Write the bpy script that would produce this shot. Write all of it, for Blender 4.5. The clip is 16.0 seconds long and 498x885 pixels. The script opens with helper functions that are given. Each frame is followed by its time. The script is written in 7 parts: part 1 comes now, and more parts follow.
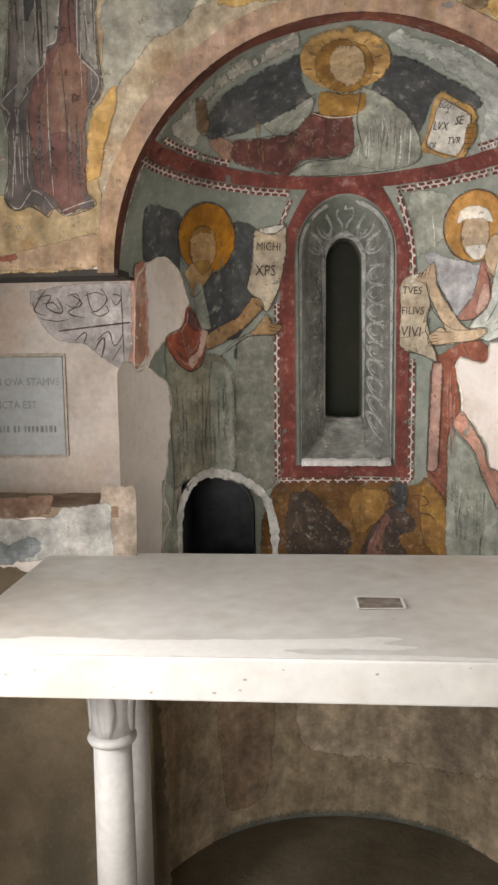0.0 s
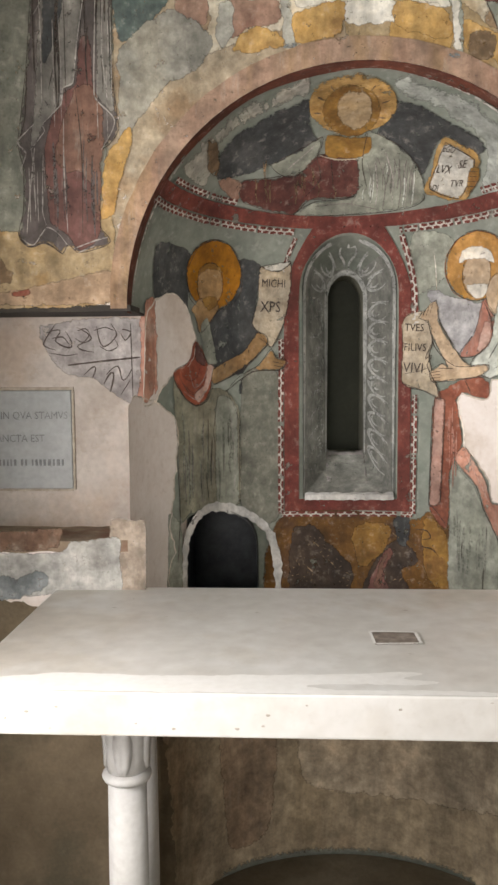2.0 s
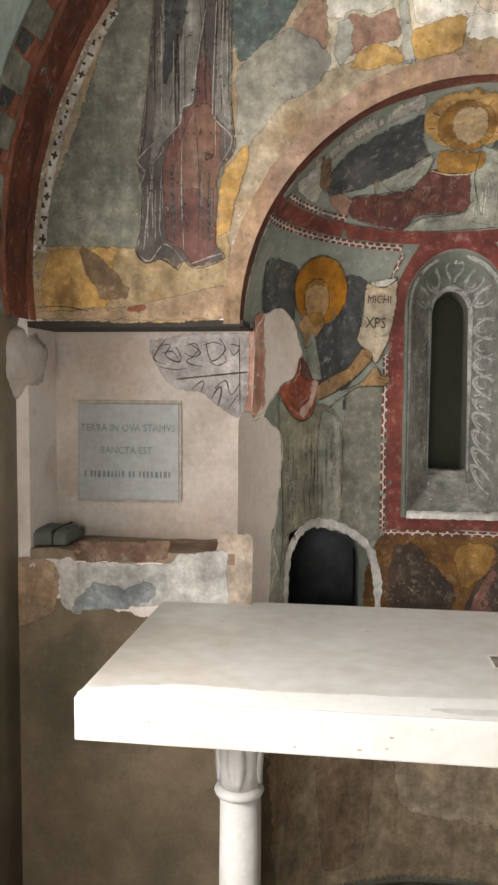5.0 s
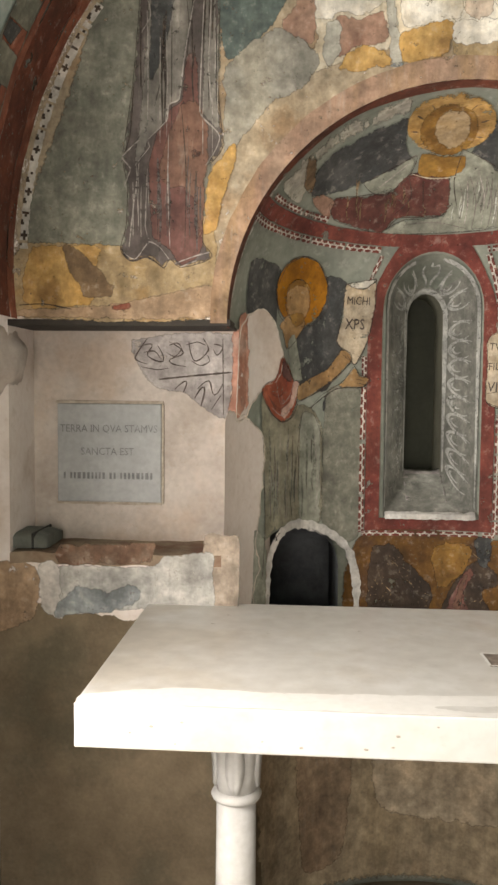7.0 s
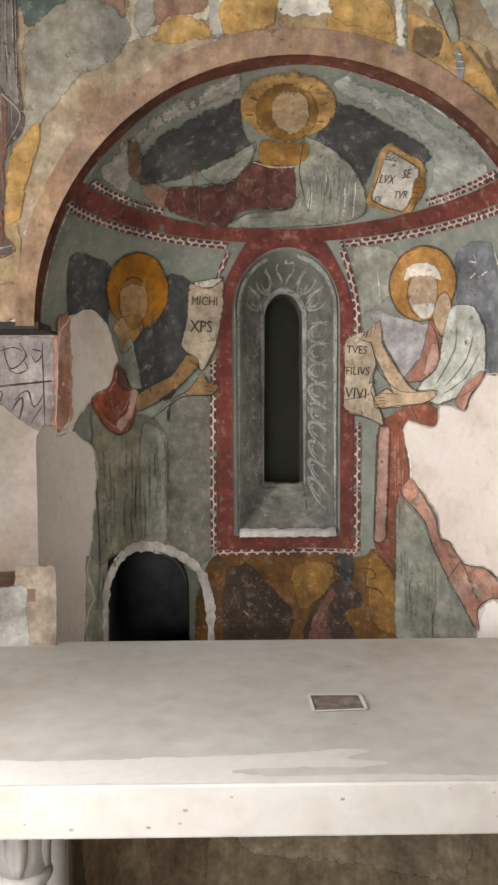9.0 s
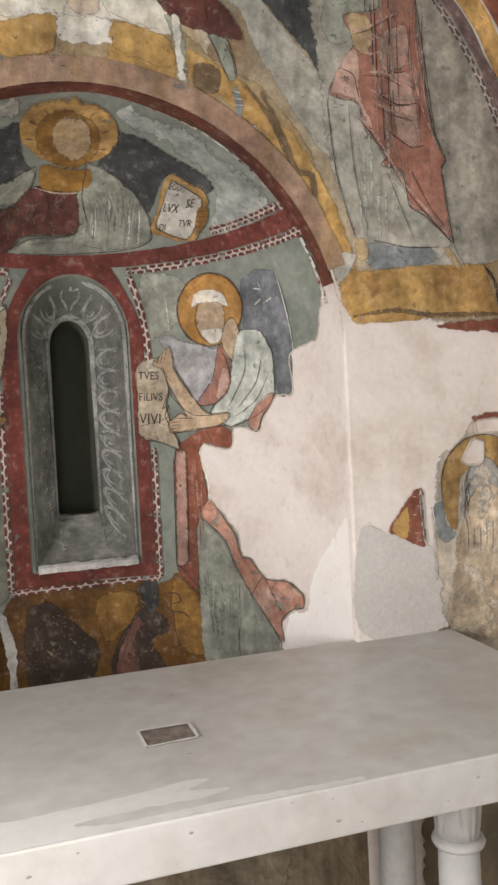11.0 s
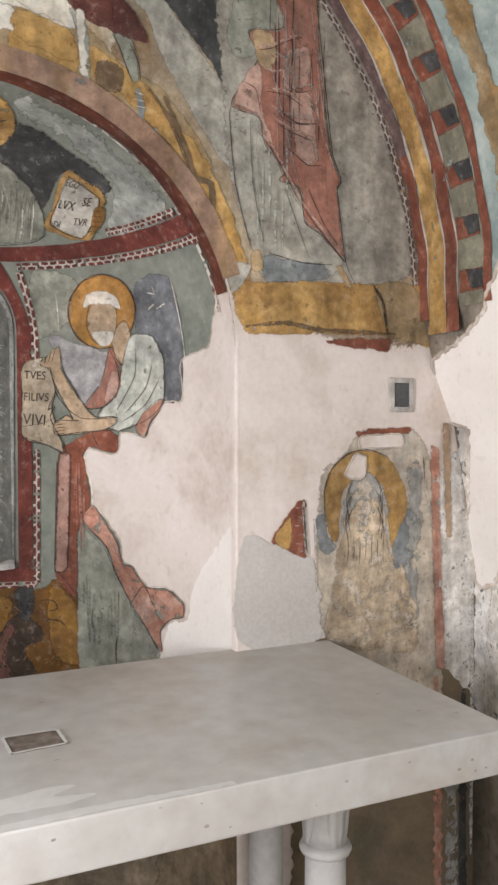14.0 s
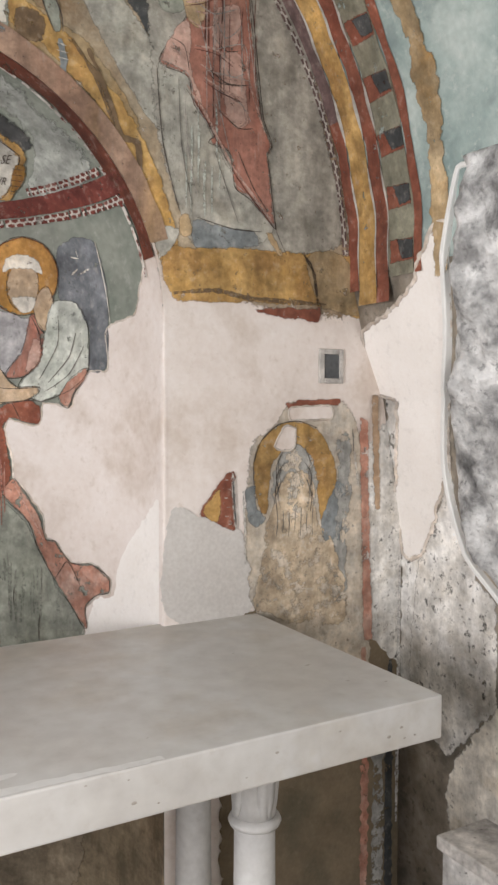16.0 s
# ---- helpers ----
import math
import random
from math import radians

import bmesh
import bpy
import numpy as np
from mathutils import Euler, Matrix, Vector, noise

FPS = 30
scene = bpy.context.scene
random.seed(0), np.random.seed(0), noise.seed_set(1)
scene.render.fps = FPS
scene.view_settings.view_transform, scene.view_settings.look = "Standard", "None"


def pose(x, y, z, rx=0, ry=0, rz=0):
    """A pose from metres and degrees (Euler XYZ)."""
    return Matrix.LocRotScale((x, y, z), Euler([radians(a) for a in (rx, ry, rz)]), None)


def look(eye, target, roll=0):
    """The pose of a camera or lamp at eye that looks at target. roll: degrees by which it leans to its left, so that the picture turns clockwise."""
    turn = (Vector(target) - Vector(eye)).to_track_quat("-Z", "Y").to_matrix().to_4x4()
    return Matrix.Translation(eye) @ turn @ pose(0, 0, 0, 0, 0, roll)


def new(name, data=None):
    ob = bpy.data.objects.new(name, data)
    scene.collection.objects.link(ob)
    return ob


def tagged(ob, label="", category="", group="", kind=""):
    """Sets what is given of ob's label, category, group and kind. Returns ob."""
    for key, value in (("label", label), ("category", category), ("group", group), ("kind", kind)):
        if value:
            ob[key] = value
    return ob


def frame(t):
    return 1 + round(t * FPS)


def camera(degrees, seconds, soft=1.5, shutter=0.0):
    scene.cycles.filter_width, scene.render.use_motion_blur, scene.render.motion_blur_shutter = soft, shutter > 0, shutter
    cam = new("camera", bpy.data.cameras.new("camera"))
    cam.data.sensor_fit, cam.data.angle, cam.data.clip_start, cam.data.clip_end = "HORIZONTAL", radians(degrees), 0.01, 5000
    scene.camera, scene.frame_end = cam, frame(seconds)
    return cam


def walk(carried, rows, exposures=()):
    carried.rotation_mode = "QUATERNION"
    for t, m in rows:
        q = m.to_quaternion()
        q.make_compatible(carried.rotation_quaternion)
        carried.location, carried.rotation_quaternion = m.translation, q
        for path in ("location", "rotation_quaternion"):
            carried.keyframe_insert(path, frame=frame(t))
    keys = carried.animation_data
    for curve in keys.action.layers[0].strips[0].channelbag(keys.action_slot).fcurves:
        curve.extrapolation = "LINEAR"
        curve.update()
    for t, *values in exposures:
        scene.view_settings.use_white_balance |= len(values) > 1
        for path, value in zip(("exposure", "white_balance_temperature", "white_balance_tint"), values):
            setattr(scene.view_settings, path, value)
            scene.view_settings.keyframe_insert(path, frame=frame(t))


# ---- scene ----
from mathutils.geometry import delaunay_2d_cdt

cam = camera(34.0, 16.0, soft=2.6)
PATH = [
    (0, (-0.098, -2.055, 1.631), (-0.254, -0.077, 1.378), -0.8),
    (0.5, (-0.158, -2.072, 1.643), (-0.304, -0.087, 1.452), -0.7),
    (1, (-0.169, -2.068, 1.639), (-0.299, -0.082, 1.437), -0.6),
    (1.5, (-0.181, -2.075, 1.643), (-0.296, -0.087, 1.456), -0.3),
    (2, (-0.178, -2.077, 1.642), (-0.281, -0.088, 1.465), -0.4),
    (2.5, (-0.182, -2.082, 1.647), (-0.281, -0.091, 1.487), -0.3),
    (3, (-0.196, -2.088, 1.649), (-0.336, -0.099, 1.497), 0.1),
    (3.5, (-0.208, -2.087, 1.652), (-0.409, -0.103, 1.5), 0.1),
    (4, (-0.218, -2.079, 1.647), (-0.45, -0.097, 1.503), 0.1),
    (4.5, (-0.244, -2.083, 1.645), (-0.519, -0.107, 1.503), 0.3),
    (7, (-0.385, -2.08, 1.634), (-0.528, -0.09, 1.503), 0.5),
    (7.5, (-0.341, -2.073, 1.637), (-0.386, -0.077, 1.508), 0.7),
    (8, (-0.284, -2.03, 1.639), (-0.316, -0.033, 1.535), -0.2),
    (8.5, (-0.213, -1.936, 1.636), (-0.21, 0.061, 1.532), -0.3),
    (9, (-0.14, -1.851, 1.645), (-0.111, 0.145, 1.526), -0.3),
    (9.5, (-0.163, -1.832, 1.661), (0.018, 0.157, 1.546), -0.4),
    (10, (-0.238, -1.83, 1.668), (0.144, 0.131, 1.57), -0.8),
    (10.2, (-0.241, -1.837, 1.673), (0.202, 0.111, 1.577), -1.8),
    (12.5, (-0.177, -1.824, 1.641), (0.561, 0.034, 1.575), -1.1),
    (13, (-0.178, -1.828, 1.639), (0.597, 0.014, 1.575), -0.8),
    (13.5, (-0.188, -1.831, 1.641), (0.625, -0.004, 1.58), -0.2),
    (14, (-0.214, -1.829, 1.633), (0.628, -0.015, 1.587), -0.1),
    (14.5, (-0.258, -1.825, 1.628), (0.626, -0.032, 1.587), 0.3),
    (15, (-0.287, -1.829, 1.627), (0.617, -0.046, 1.589), 0.4),
    (15.5, (-0.263, -1.825, 1.614), (0.719, -0.084, 1.563), 0.6),
    (16, (-0.2, -1.789, 1.609), (0.801, -0.06, 1.514), 0.2),
]
walk(cam, [(t, look(eye, target, roll)) for t, eye, target, roll in PATH],
     exposures=[(0.0, -0.34, 6350, 12), (2.5, -0.30, 6350, 12), (4.5, -0.22, 6350, 11), (7.0, -0.18, 6800, 11), (8.0, -0.30, 6650, 13), (9.0, -0.44, 6400, 13), (10.0, -0.60, 6350, 12), (12.5, -0.58, 6220, 15), (16.0, -0.62, 6150, 13)])

# ---- light ----
world = bpy.data.worlds.new("world")
scene.world = world
world.use_nodes = True
sky = world.node_tree.nodes.new("ShaderNodeTexSky")
sky.sky_type, sky.sun_disc, sky.sun_elevation, sky.sun_rotation = "NISHITA", False, radians(42), radians(200)
back = world.node_tree.nodes["Background"]
back.inputs["Strength"].default_value = 0.1
world.node_tree.links.new(sky.outputs["Color"], back.inputs["Color"])


def area_light(name, power, size_x, size_y, eye, target, colour):
    lamp = bpy.data.lights.new(name, "AREA")
    lamp.shape, lamp.size, lamp.size_y, lamp.energy, lamp.color = "RECTANGLE", size_x, size_y, power, colour
    ob = new(name, lamp)
    ob.matrix_world = look(eye, target)
    return ob


# assumed west-window daylight beside the altar, and an added fill lamp behind the camera
area_light("window_daylight", 90, 0.60, 0.72, (-1.33, -1.30, 1.58), (1.2, -0.9, 1.5), (1.0, 0.95, 0.89))
area_light("rear_fill", 62, 0.95, 2.0, (-0.65, -3.95, 1.15), (0.1, 0, 1.4), (1.0, 0.93, 0.84))


# ---- materials ----
def shade(name, colours, scale=6.0, rough=0.85, bump=0.15, fine=60.0, metal=0.0, detail=8.0, stain=None, speck=None, streak=False, worn=0.0):
    """A mottled surface: colours blend by a large noise; a fine noise adds grain and relief; stain and speck are (colour, amount)."""
    m = bpy.data.materials.new(name)
    m.use_nodes = True
    nt = m.node_tree
    n, ln = nt.nodes, nt.links
    bsdf = n["Principled BSDF"]
    pos = n.new("ShaderNodeNewGeometry").outputs["Position"]
    mapping = n.new("ShaderNodeMapping")
    ln.new(pos, mapping.inputs["Vector"])
    if streak:
        mapping.inputs["Scale"].default_value = (1.0, 1.0, 0.22)
    big = n.new("ShaderNodeTexNoise")
    big.inputs["Scale"].default_value, big.inputs["Detail"].default_value, big.inputs["Roughness"].default_value = scale, detail, 0.62
    ln.new(mapping.outputs["Vector"], big.inputs["Vector"])
    ramp = n.new("ShaderNodeValToRGB")
    el = ramp.color_ramp.elements
    while len(el) < len(colours):
        el.new(0.5)
    for k, c in enumerate(colours):
        el[k].position = 0.3 + 0.4 * k / max(1, len(colours) - 1)
        el[k].color = (*c, 1)
    ln.new(big.outputs["Fac"], ramp.inputs["Fac"])
    out = ramp.outputs["Color"]
    grain = n.new("ShaderNodeTexNoise")
    grain.inputs["Scale"].default_value, grain.inputs["Detail"].default_value = fine, 4
    ln.new(pos, grain.inputs["Vector"])

    def over(colour_in, colour, scale_, low, high, amount, rough_=0.6):
        t = n.new("ShaderNodeTexNoise")
        t.inputs["Scale"].default_value, t.inputs["Detail"].default_value, t.inputs["Roughness"].default_value = scale_, 6, rough_
        ln.new(mapping.outputs["Vector"], t.inputs["Vector"])
        r = n.new("ShaderNodeMapRange")
        r.inputs["From Min"].default_value, r.inputs["From Max"].default_value, r.inputs["To Max"].default_value = low, high, amount
        ln.new(t.outputs["Fac"], r.inputs["Value"])
        mix = n.new("ShaderNodeMix")
        mix.data_type = "RGBA"
        ln.new(r.outputs["Result"], mix.inputs["Factor"])
        ln.new(colour_in, mix.inputs["A"])
        mix.inputs["B"].default_value = (*colour, 1)
        return mix.outputs["Result"]

    if stain:
        out = over(out, stain[0], scale * 0.6 + 1.0, 0.5, 0.62, stain[1])
    if speck:
        out = over(out, speck[0], 38.0, 0.56, 0.66, speck[1], 0.7)
    grain_mix = n.new("ShaderNodeMix")
    grain_mix.data_type, grain_mix.blend_type = "RGBA", "OVERLAY"
    grain_mix.inputs["Factor"].default_value = 0.2
    ln.new(out, grain_mix.inputs["A"])
    ln.new(grain.outputs["Fac"], grain_mix.inputs["B"])
    out = grain_mix.outputs["Result"]

    def field(scale_, low, high, to_low, to_high, squash=(1, 1, 1), rough_=0.65):
        mp = n.new("ShaderNodeMapping")
        mp.inputs["Scale"].default_value = squash
        ln.new(pos, mp.inputs["Vector"])
        t = n.new("ShaderNodeTexNoise")
        t.inputs["Scale"].default_value, t.inputs["Detail"].default_value, t.inputs["Roughness"].default_value = scale_, 9, rough_
        ln.new(mp.outputs["Vector"], t.inputs["Vector"])
        r = n.new("ShaderNodeMapRange")
        r.inputs["From Min"].default_value, r.inputs["From Max"].default_value = low, high
        r.inputs["To Min"].default_value, r.inputs["To Max"].default_value = to_low, to_high
        ln.new(t.outputs["Fac"], r.inputs["Value"])
        return r.outputs["Result"]

    if worn:
        # grime and streaks that run on across neighbouring paints, and flaked spots that bare the coat beneath
        for value in (field(4.2, 0.36, 0.64, 0.64, 1.14), field(13.0, 0.38, 0.62, 0.74, 1.16), field(38.0, 0.36, 0.64, 0.80, 1.16), field(16.0, 0.4, 0.62, 1.06, 0.78, (1, 1, 0.12))):
            mul = n.new("ShaderNodeMix")
            mul.data_type, mul.blend_type = "RGBA", "MULTIPLY"
            mul.inputs["Factor"].default_value = 1.0
            ln.new(out, mul.inputs["A"])
            ln.new(value, mul.inputs["B"])
            out = mul.outputs["Result"]
        flake = n.new("ShaderNodeMath")
        flake.operation = "MULTIPLY"
        ln.new(field(17.0, 0.615 - 0.1 * max(0.0, worn - 1), 0.645 - 0.1 * max(0.0, worn - 1), 1.0, 1.0 - min(1.0, worn), rough_=0.72), flake.inputs[0])
        ln.new(field(60.0, 0.62, 0.68, 1.0, 1.0 - 0.8 * min(1.0, worn), rough_=0.7), flake.inputs[1])
        # the paint thins out raggedly towards its outline
        rim = n.new("ShaderNodeAttribute")
        rim.attribute_name = "edge"
        ragged = n.new("ShaderNodeMath")
        ragged.operation = "ADD"
        ln.new(rim.outputs["Fac"], ragged.inputs[0])
        ln.new(field(95.0, 0.3, 0.7, -0.5, 0.34, rough_=0.75), ragged.inputs[1])
        soften = n.new("ShaderNodeMapRange")
        soften.inputs["From Min"].default_value, soften.inputs["From Max"].default_value = 0.06, 0.42
        ln.new(ragged.outputs["Value"], soften.inputs["Value"])
        thin = n.new("ShaderNodeMath")
        thin.operation = "MULTIPLY"
        ln.new(flake.outputs["Value"], thin.inputs[0])
        ln.new(soften.outputs["Result"], thin.inputs[1])
        ln.new(thin.outputs["Value"], bsdf.inputs["Alpha"])
    ln.new(out, bsdf.inputs["Base Color"])
    bsdf.inputs["Roughness"].default_value, bsdf.inputs["Metallic"].default_value = rough, metal
    if bump:
        add = n.new("ShaderNodeMath")
        add.operation = "MULTIPLY_ADD"
        ln.new(grain.outputs["Fac"], add.inputs[0])
        add.inputs[1].default_value = 0.35
        ln.new(big.outputs["Fac"], add.inputs[2])
        b = n.new("ShaderNodeBump")
        b.inputs["Strength"].default_value, b.inputs["Distance"].default_value = bump, 0.02
        ln.new(add.outputs["Value"], b.inputs["Height"])
        ln.new(b.outputs["Normal"], bsdf.inputs["Normal"])
    return m


M = {
    "plaster": shade("pale_plaster", [(0.34, 0.29, 0.25), (0.46, 0.41, 0.37), (0.55, 0.505, 0.46)], 5, stain=((0.44, 0.345, 0.27), 0.6), speck=((0.34, 0.27, 0.21), 0.3)),
    "white_plaster": shade("white_plaster", [(0.62, 0.545, 0.495), (0.72, 0.65, 0.605), (0.77, 0.71, 0.675)], 4, bump=0.1, stain=((0.52, 0.43, 0.36), 0.6), speck=((0.50, 0.42, 0.35), 0.3)),
    # darkened for the unseen west and south walls, to limit bounced light
    "low_plaster": shade("stained_darkened_plaster", [(0.16, 0.128, 0.088), (0.26, 0.213, 0.158), (0.33, 0.28, 0.22)], 3.2, stain=((0.16, 0.15, 0.10), 0.7)),
    "green": shade("green_fresco_ground", [(0.145, 0.17, 0.14), (0.22, 0.24, 0.205), (0.30, 0.315, 0.27)], 7, stain=((0.15, 0.16, 0.14), 0.5), speck=((0.42, 0.42, 0.38), 0.35)),
    "stone_floor": shade("dark_earth_floor", [(0.085, 0.07, 0.045), (0.15, 0.125, 0.085)], 9, bump=0.4),
    "marble": shade("white_marble", [(0.47, 0.445, 0.41), (0.54, 0.525, 0.50), (0.60, 0.595, 0.585)], 2.2, rough=0.34, bump=0.02, fine=25.0, detail=5.0, stain=((0.43, 0.385, 0.32), 0.65), speck=((0.36, 0.31, 0.25), 0.12)),
    "dark": shade("dark_void_stone", [(0.015, 0.015, 0.014), (0.03, 0.03, 0.028)], 8),
    "rock": shade("grey_cave_rock", [(0.05, 0.05, 0.052), (0.50, 0.50, 0.495), (0.88, 0.88, 0.87)], 10, bump=1.0, stain=((0.03, 0.03, 0.03), 0.6), speck=((0.10, 0.10, 0.10), 0.6)),
    "teal": shade("teal_vault_fresco", [(0.20, 0.27, 0.26), (0.33, 0.40, 0.38), (0.48, 0.54, 0.51)], 6, stain=((0.16, 0.21, 0.21), 0.7), speck=((0.55, 0.58, 0.55), 0.4)),
    "plaque": shade("blue_grey_marble", [(0.25, 0.26, 0.262), (0.33, 0.34, 0.342)], 7, rough=0.5, bump=0.02),
}


# ---- building tools ----
def part(name, bm, material, parent=None, label=""):
    """Links a bmesh as one mesh object, under its thing where there is one."""
    me = bpy.data.meshes.new(name)
    bm.to_mesh(me)
    bm.free()
    if "edge" not in me.attributes:
        me.attributes.new("edge", "FLOAT", "POINT").data.foreach_set("value", [1.0] * len(me.vertices))
    for m in (material if isinstance(material, (list, tuple)) else [material]):
        me.materials.append(m)
    ob = new(name, me)
    if parent:
        ob.parent = parent
        ob.matrix_parent_inverse = parent.matrix_world.inverted()
    if label:
        tagged(ob, label)
    return ob


def smooth(ob):
    for p in ob.data.polygons:
        p.use_smooth = True
    return ob


def box(bm, lo, hi, bevel=0.0):
    r = bmesh.ops.create_cube(bm, size=1.0)
    size = [b - a for a, b in zip(lo, hi)]
    mid = [(a + b) / 2 for a, b in zip(lo, hi)]
    bmesh.ops.transform(bm, matrix=Matrix.LocRotScale(mid, None, size), verts=r["verts"])
    if bevel:
        edges = list({e for v in r["verts"] for e in v.link_edges})
        bmesh.ops.bevel(bm, geom=edges, offset=bevel, segments=2, affect="EDGES", profile=0.6)
    return bm


def boxed(lo, hi, bevel=0.0):
    return box(bmesh.new(), lo, hi, bevel)


def prism(outline, axis, lo, hi):
    """A closed solid: a flat outline (two coordinates) drawn out along the third axis."""
    bm = bmesh.new()
    place = {"x": lambda a, b, c: (c, a, b), "y": lambda a, b, c: (a, c, b), "z": lambda a, b, c: (a, b, c)}[axis]
    rows = [[bm.verts.new(place(a, b, c)) for a, b in outline] for c in (lo, hi)]
    bm.faces.new(rows[0])
    bm.faces.new(rows[1][::-1])
    k = len(outline)
    for i in range(k):
        bm.faces.new((rows[0][i], rows[1][i], rows[1][(i + 1) % k], rows[0][(i + 1) % k]))
    bmesh.ops.recalc_face_normals(bm, faces=bm.faces)
    return bm


def cut(ob, cutters):
    """Takes the solid cutters out of ob for good."""
    for bm in cutters:
        tool = part("cutter", bm, M["dark"])
        mod = ob.modifiers.new("cut", "BOOLEAN")
        mod.operation, mod.solver, mod.object = "DIFFERENCE", "EXACT", tool
        done = bpy.data.meshes.new_from_object(ob.evaluated_get(bpy.context.evaluated_depsgraph_get()))
        ob.modifiers.clear()
        ob.data = done
        bpy.data.objects.remove(tool)
    return ob


# ---- the large structure ----
R, DEPTH, SPRING = 0.60, 0.57, 1.80        # apse: half width, depth, height of the springing
VAULT_R, VAULT_Z = 1.15, 1.95              # barrel vault
WALL_X, SOUTH = 1.20, -4.0


def wall_x(z):
    """The east wall leans inwards as it rises to the vault."""
    return float(np.interp(z, [1.25, 1.62, 1.78, VAULT_Z], [1.34, 1.27, 1.20, VAULT_R]))


def apse_point(theta, z, lift=0.0):
    """A point on the apse: theta in degrees from its middle, height z; lift: metres off the surface into the room."""
    h = max(0.0, z - SPRING)
    k = math.sqrt(max(0.0, 1 - (h / R) ** 2))
    a = radians(theta)
    p = Vector((R * k * math.sin(a), DEPTH * k * math.cos(a), z))
    normal = Vector((p.x / R ** 2, p.y / DEPTH ** 2, h / R ** 2)).normalized()
    return p - normal * lift


def dome_point(x, z, lift=0.0):
    """A point on the apse by its x and height."""
    h = max(0.0, z - SPRING)
    y = DEPTH * math.sqrt(max(0.0, 1 - (x / R) ** 2 - (h / R) ** 2))
    normal = Vector((x / R ** 2, y / DEPTH ** 2, h / R ** 2)).normalized()
    return Vector((x, y, z)) - normal * lift


def vault_point(phi, y, lift=0.0):
    a = radians(phi)
    r = VAULT_R - lift
    return Vector((r * math.cos(a), y, VAULT_Z + r * math.sin(a)))


def build_floor():
    bm = bmesh.new()
    bmesh.ops.create_grid(bm, x_segments=60, y_segments=90, size=1)
    for v in bm.verts:
        v.co = Vector((v.co.x * 1.9, -1.65 + v.co.y * 2.6, 0))
        v.co.z = 0.006 * noise.noise(v.co * 5)
    tagged(part("floor", bm, M["stone_floor"]), "dark worn earth and stone floor", "floor", kind="structure")


def build_back_wall():
    arch = [(R * math.cos(radians(a)), SPRING + R * math.sin(radians(a))) for a in range(180, -1, -4)]
    outline = [(-1.6, 0), (-R, 0), (-R, 1.195), (-1.165, 1.195), (-1.165, SPRING), *arch, (R, 0), (1.6, 0), (1.6, 3.4), (-1.6, 3.4)]
    wall = part("wall_north", prism(outline, "y", 0.0, 0.2), M["white_plaster"])
    tagged(wall, "old plastered chapel wall with worn frescoes around the apse", "wall", kind="structure")
    bm = boxed((-1.4, 0.198, 0.9), (-0.45, 0.34, 2.0))
    cut_round = []
    for k in range(0, 25):
        a = radians(-90 + k * 180 / 24)
        cut_round.append(((R + 0.01) * math.sin(a), (DEPTH + 0.01) * math.cos(a)))
    plate = part("wall_recess", bm, M["plaster"])
    cut(plate, [prism(cut_round + [(0.61, -0.5), (-0.61, -0.5)], "z", 0.0, 3.0)])
    tagged(plate, "pale plaster back of the wall recess", "wall", kind="structure")


def window_outline(grow, top_z, low_z, half, z_mid, n=14):
    pts = [(-half - grow, low_z - grow), (half + grow, low_z - grow)]
    for k in range(n + 1):
        a = math.pi * k / n
        pts.append(((half + grow) * math.cos(a), z_mid + (top_z + grow - z_mid) * math.sin(a)))
    return pts


WIN_OUT = dict(top_z=2.062, low_z=1.228, half=0.150, z_mid=1.90)
WIN_IN = dict(top_z=1.965, low_z=1.345, half=0.064, z_mid=1.88)


def loft(rings, cap=True):
    bm = bmesh.new()
    rows = [[bm.verts.new(p) for p in ring] for ring in rings]
    k = len(rows[0])
    for a, b in zip(rows, rows[1:]):
        for i in range(k):
            bm.faces.new((a[i], a[(i + 1) % k], b[(i + 1) % k], b[i]))
    if cap:
        bm.faces.new(rows[0])
        bm.faces.new(rows[-1][::-1])
    bmesh.ops.recalc_face_normals(bm, faces=bm.faces)
    return bm


def window_ring(spec, y, grow=0.0):
    return [(x + 0.008, y, z) for x, z in window_outline(grow, **spec)]


HOLE = dict(mid=-0.415, half=0.135, low=0.86, spring=1.09, top=1.215)


def hole_ring(y, grow=0.0, shift=0.0):
    rng = random.Random(4)
    pts = [(HOLE["mid"] - HOLE["half"] - grow, HOLE["low"]), (HOLE["mid"] + HOLE["half"] + grow, HOLE["low"])]
    for k in range(13):
        a = math.pi * k / 12
        w = 1 + rng.uniform(-0.03, 0.03)
        pts.append((HOLE["mid"] + (HOLE["half"] + grow) * w * math.cos(a), HOLE["spring"] + (HOLE["top"] + grow - HOLE["spring"]) * w * math.sin(a)))
    return [(x + shift, y, z) for x, z in pts]


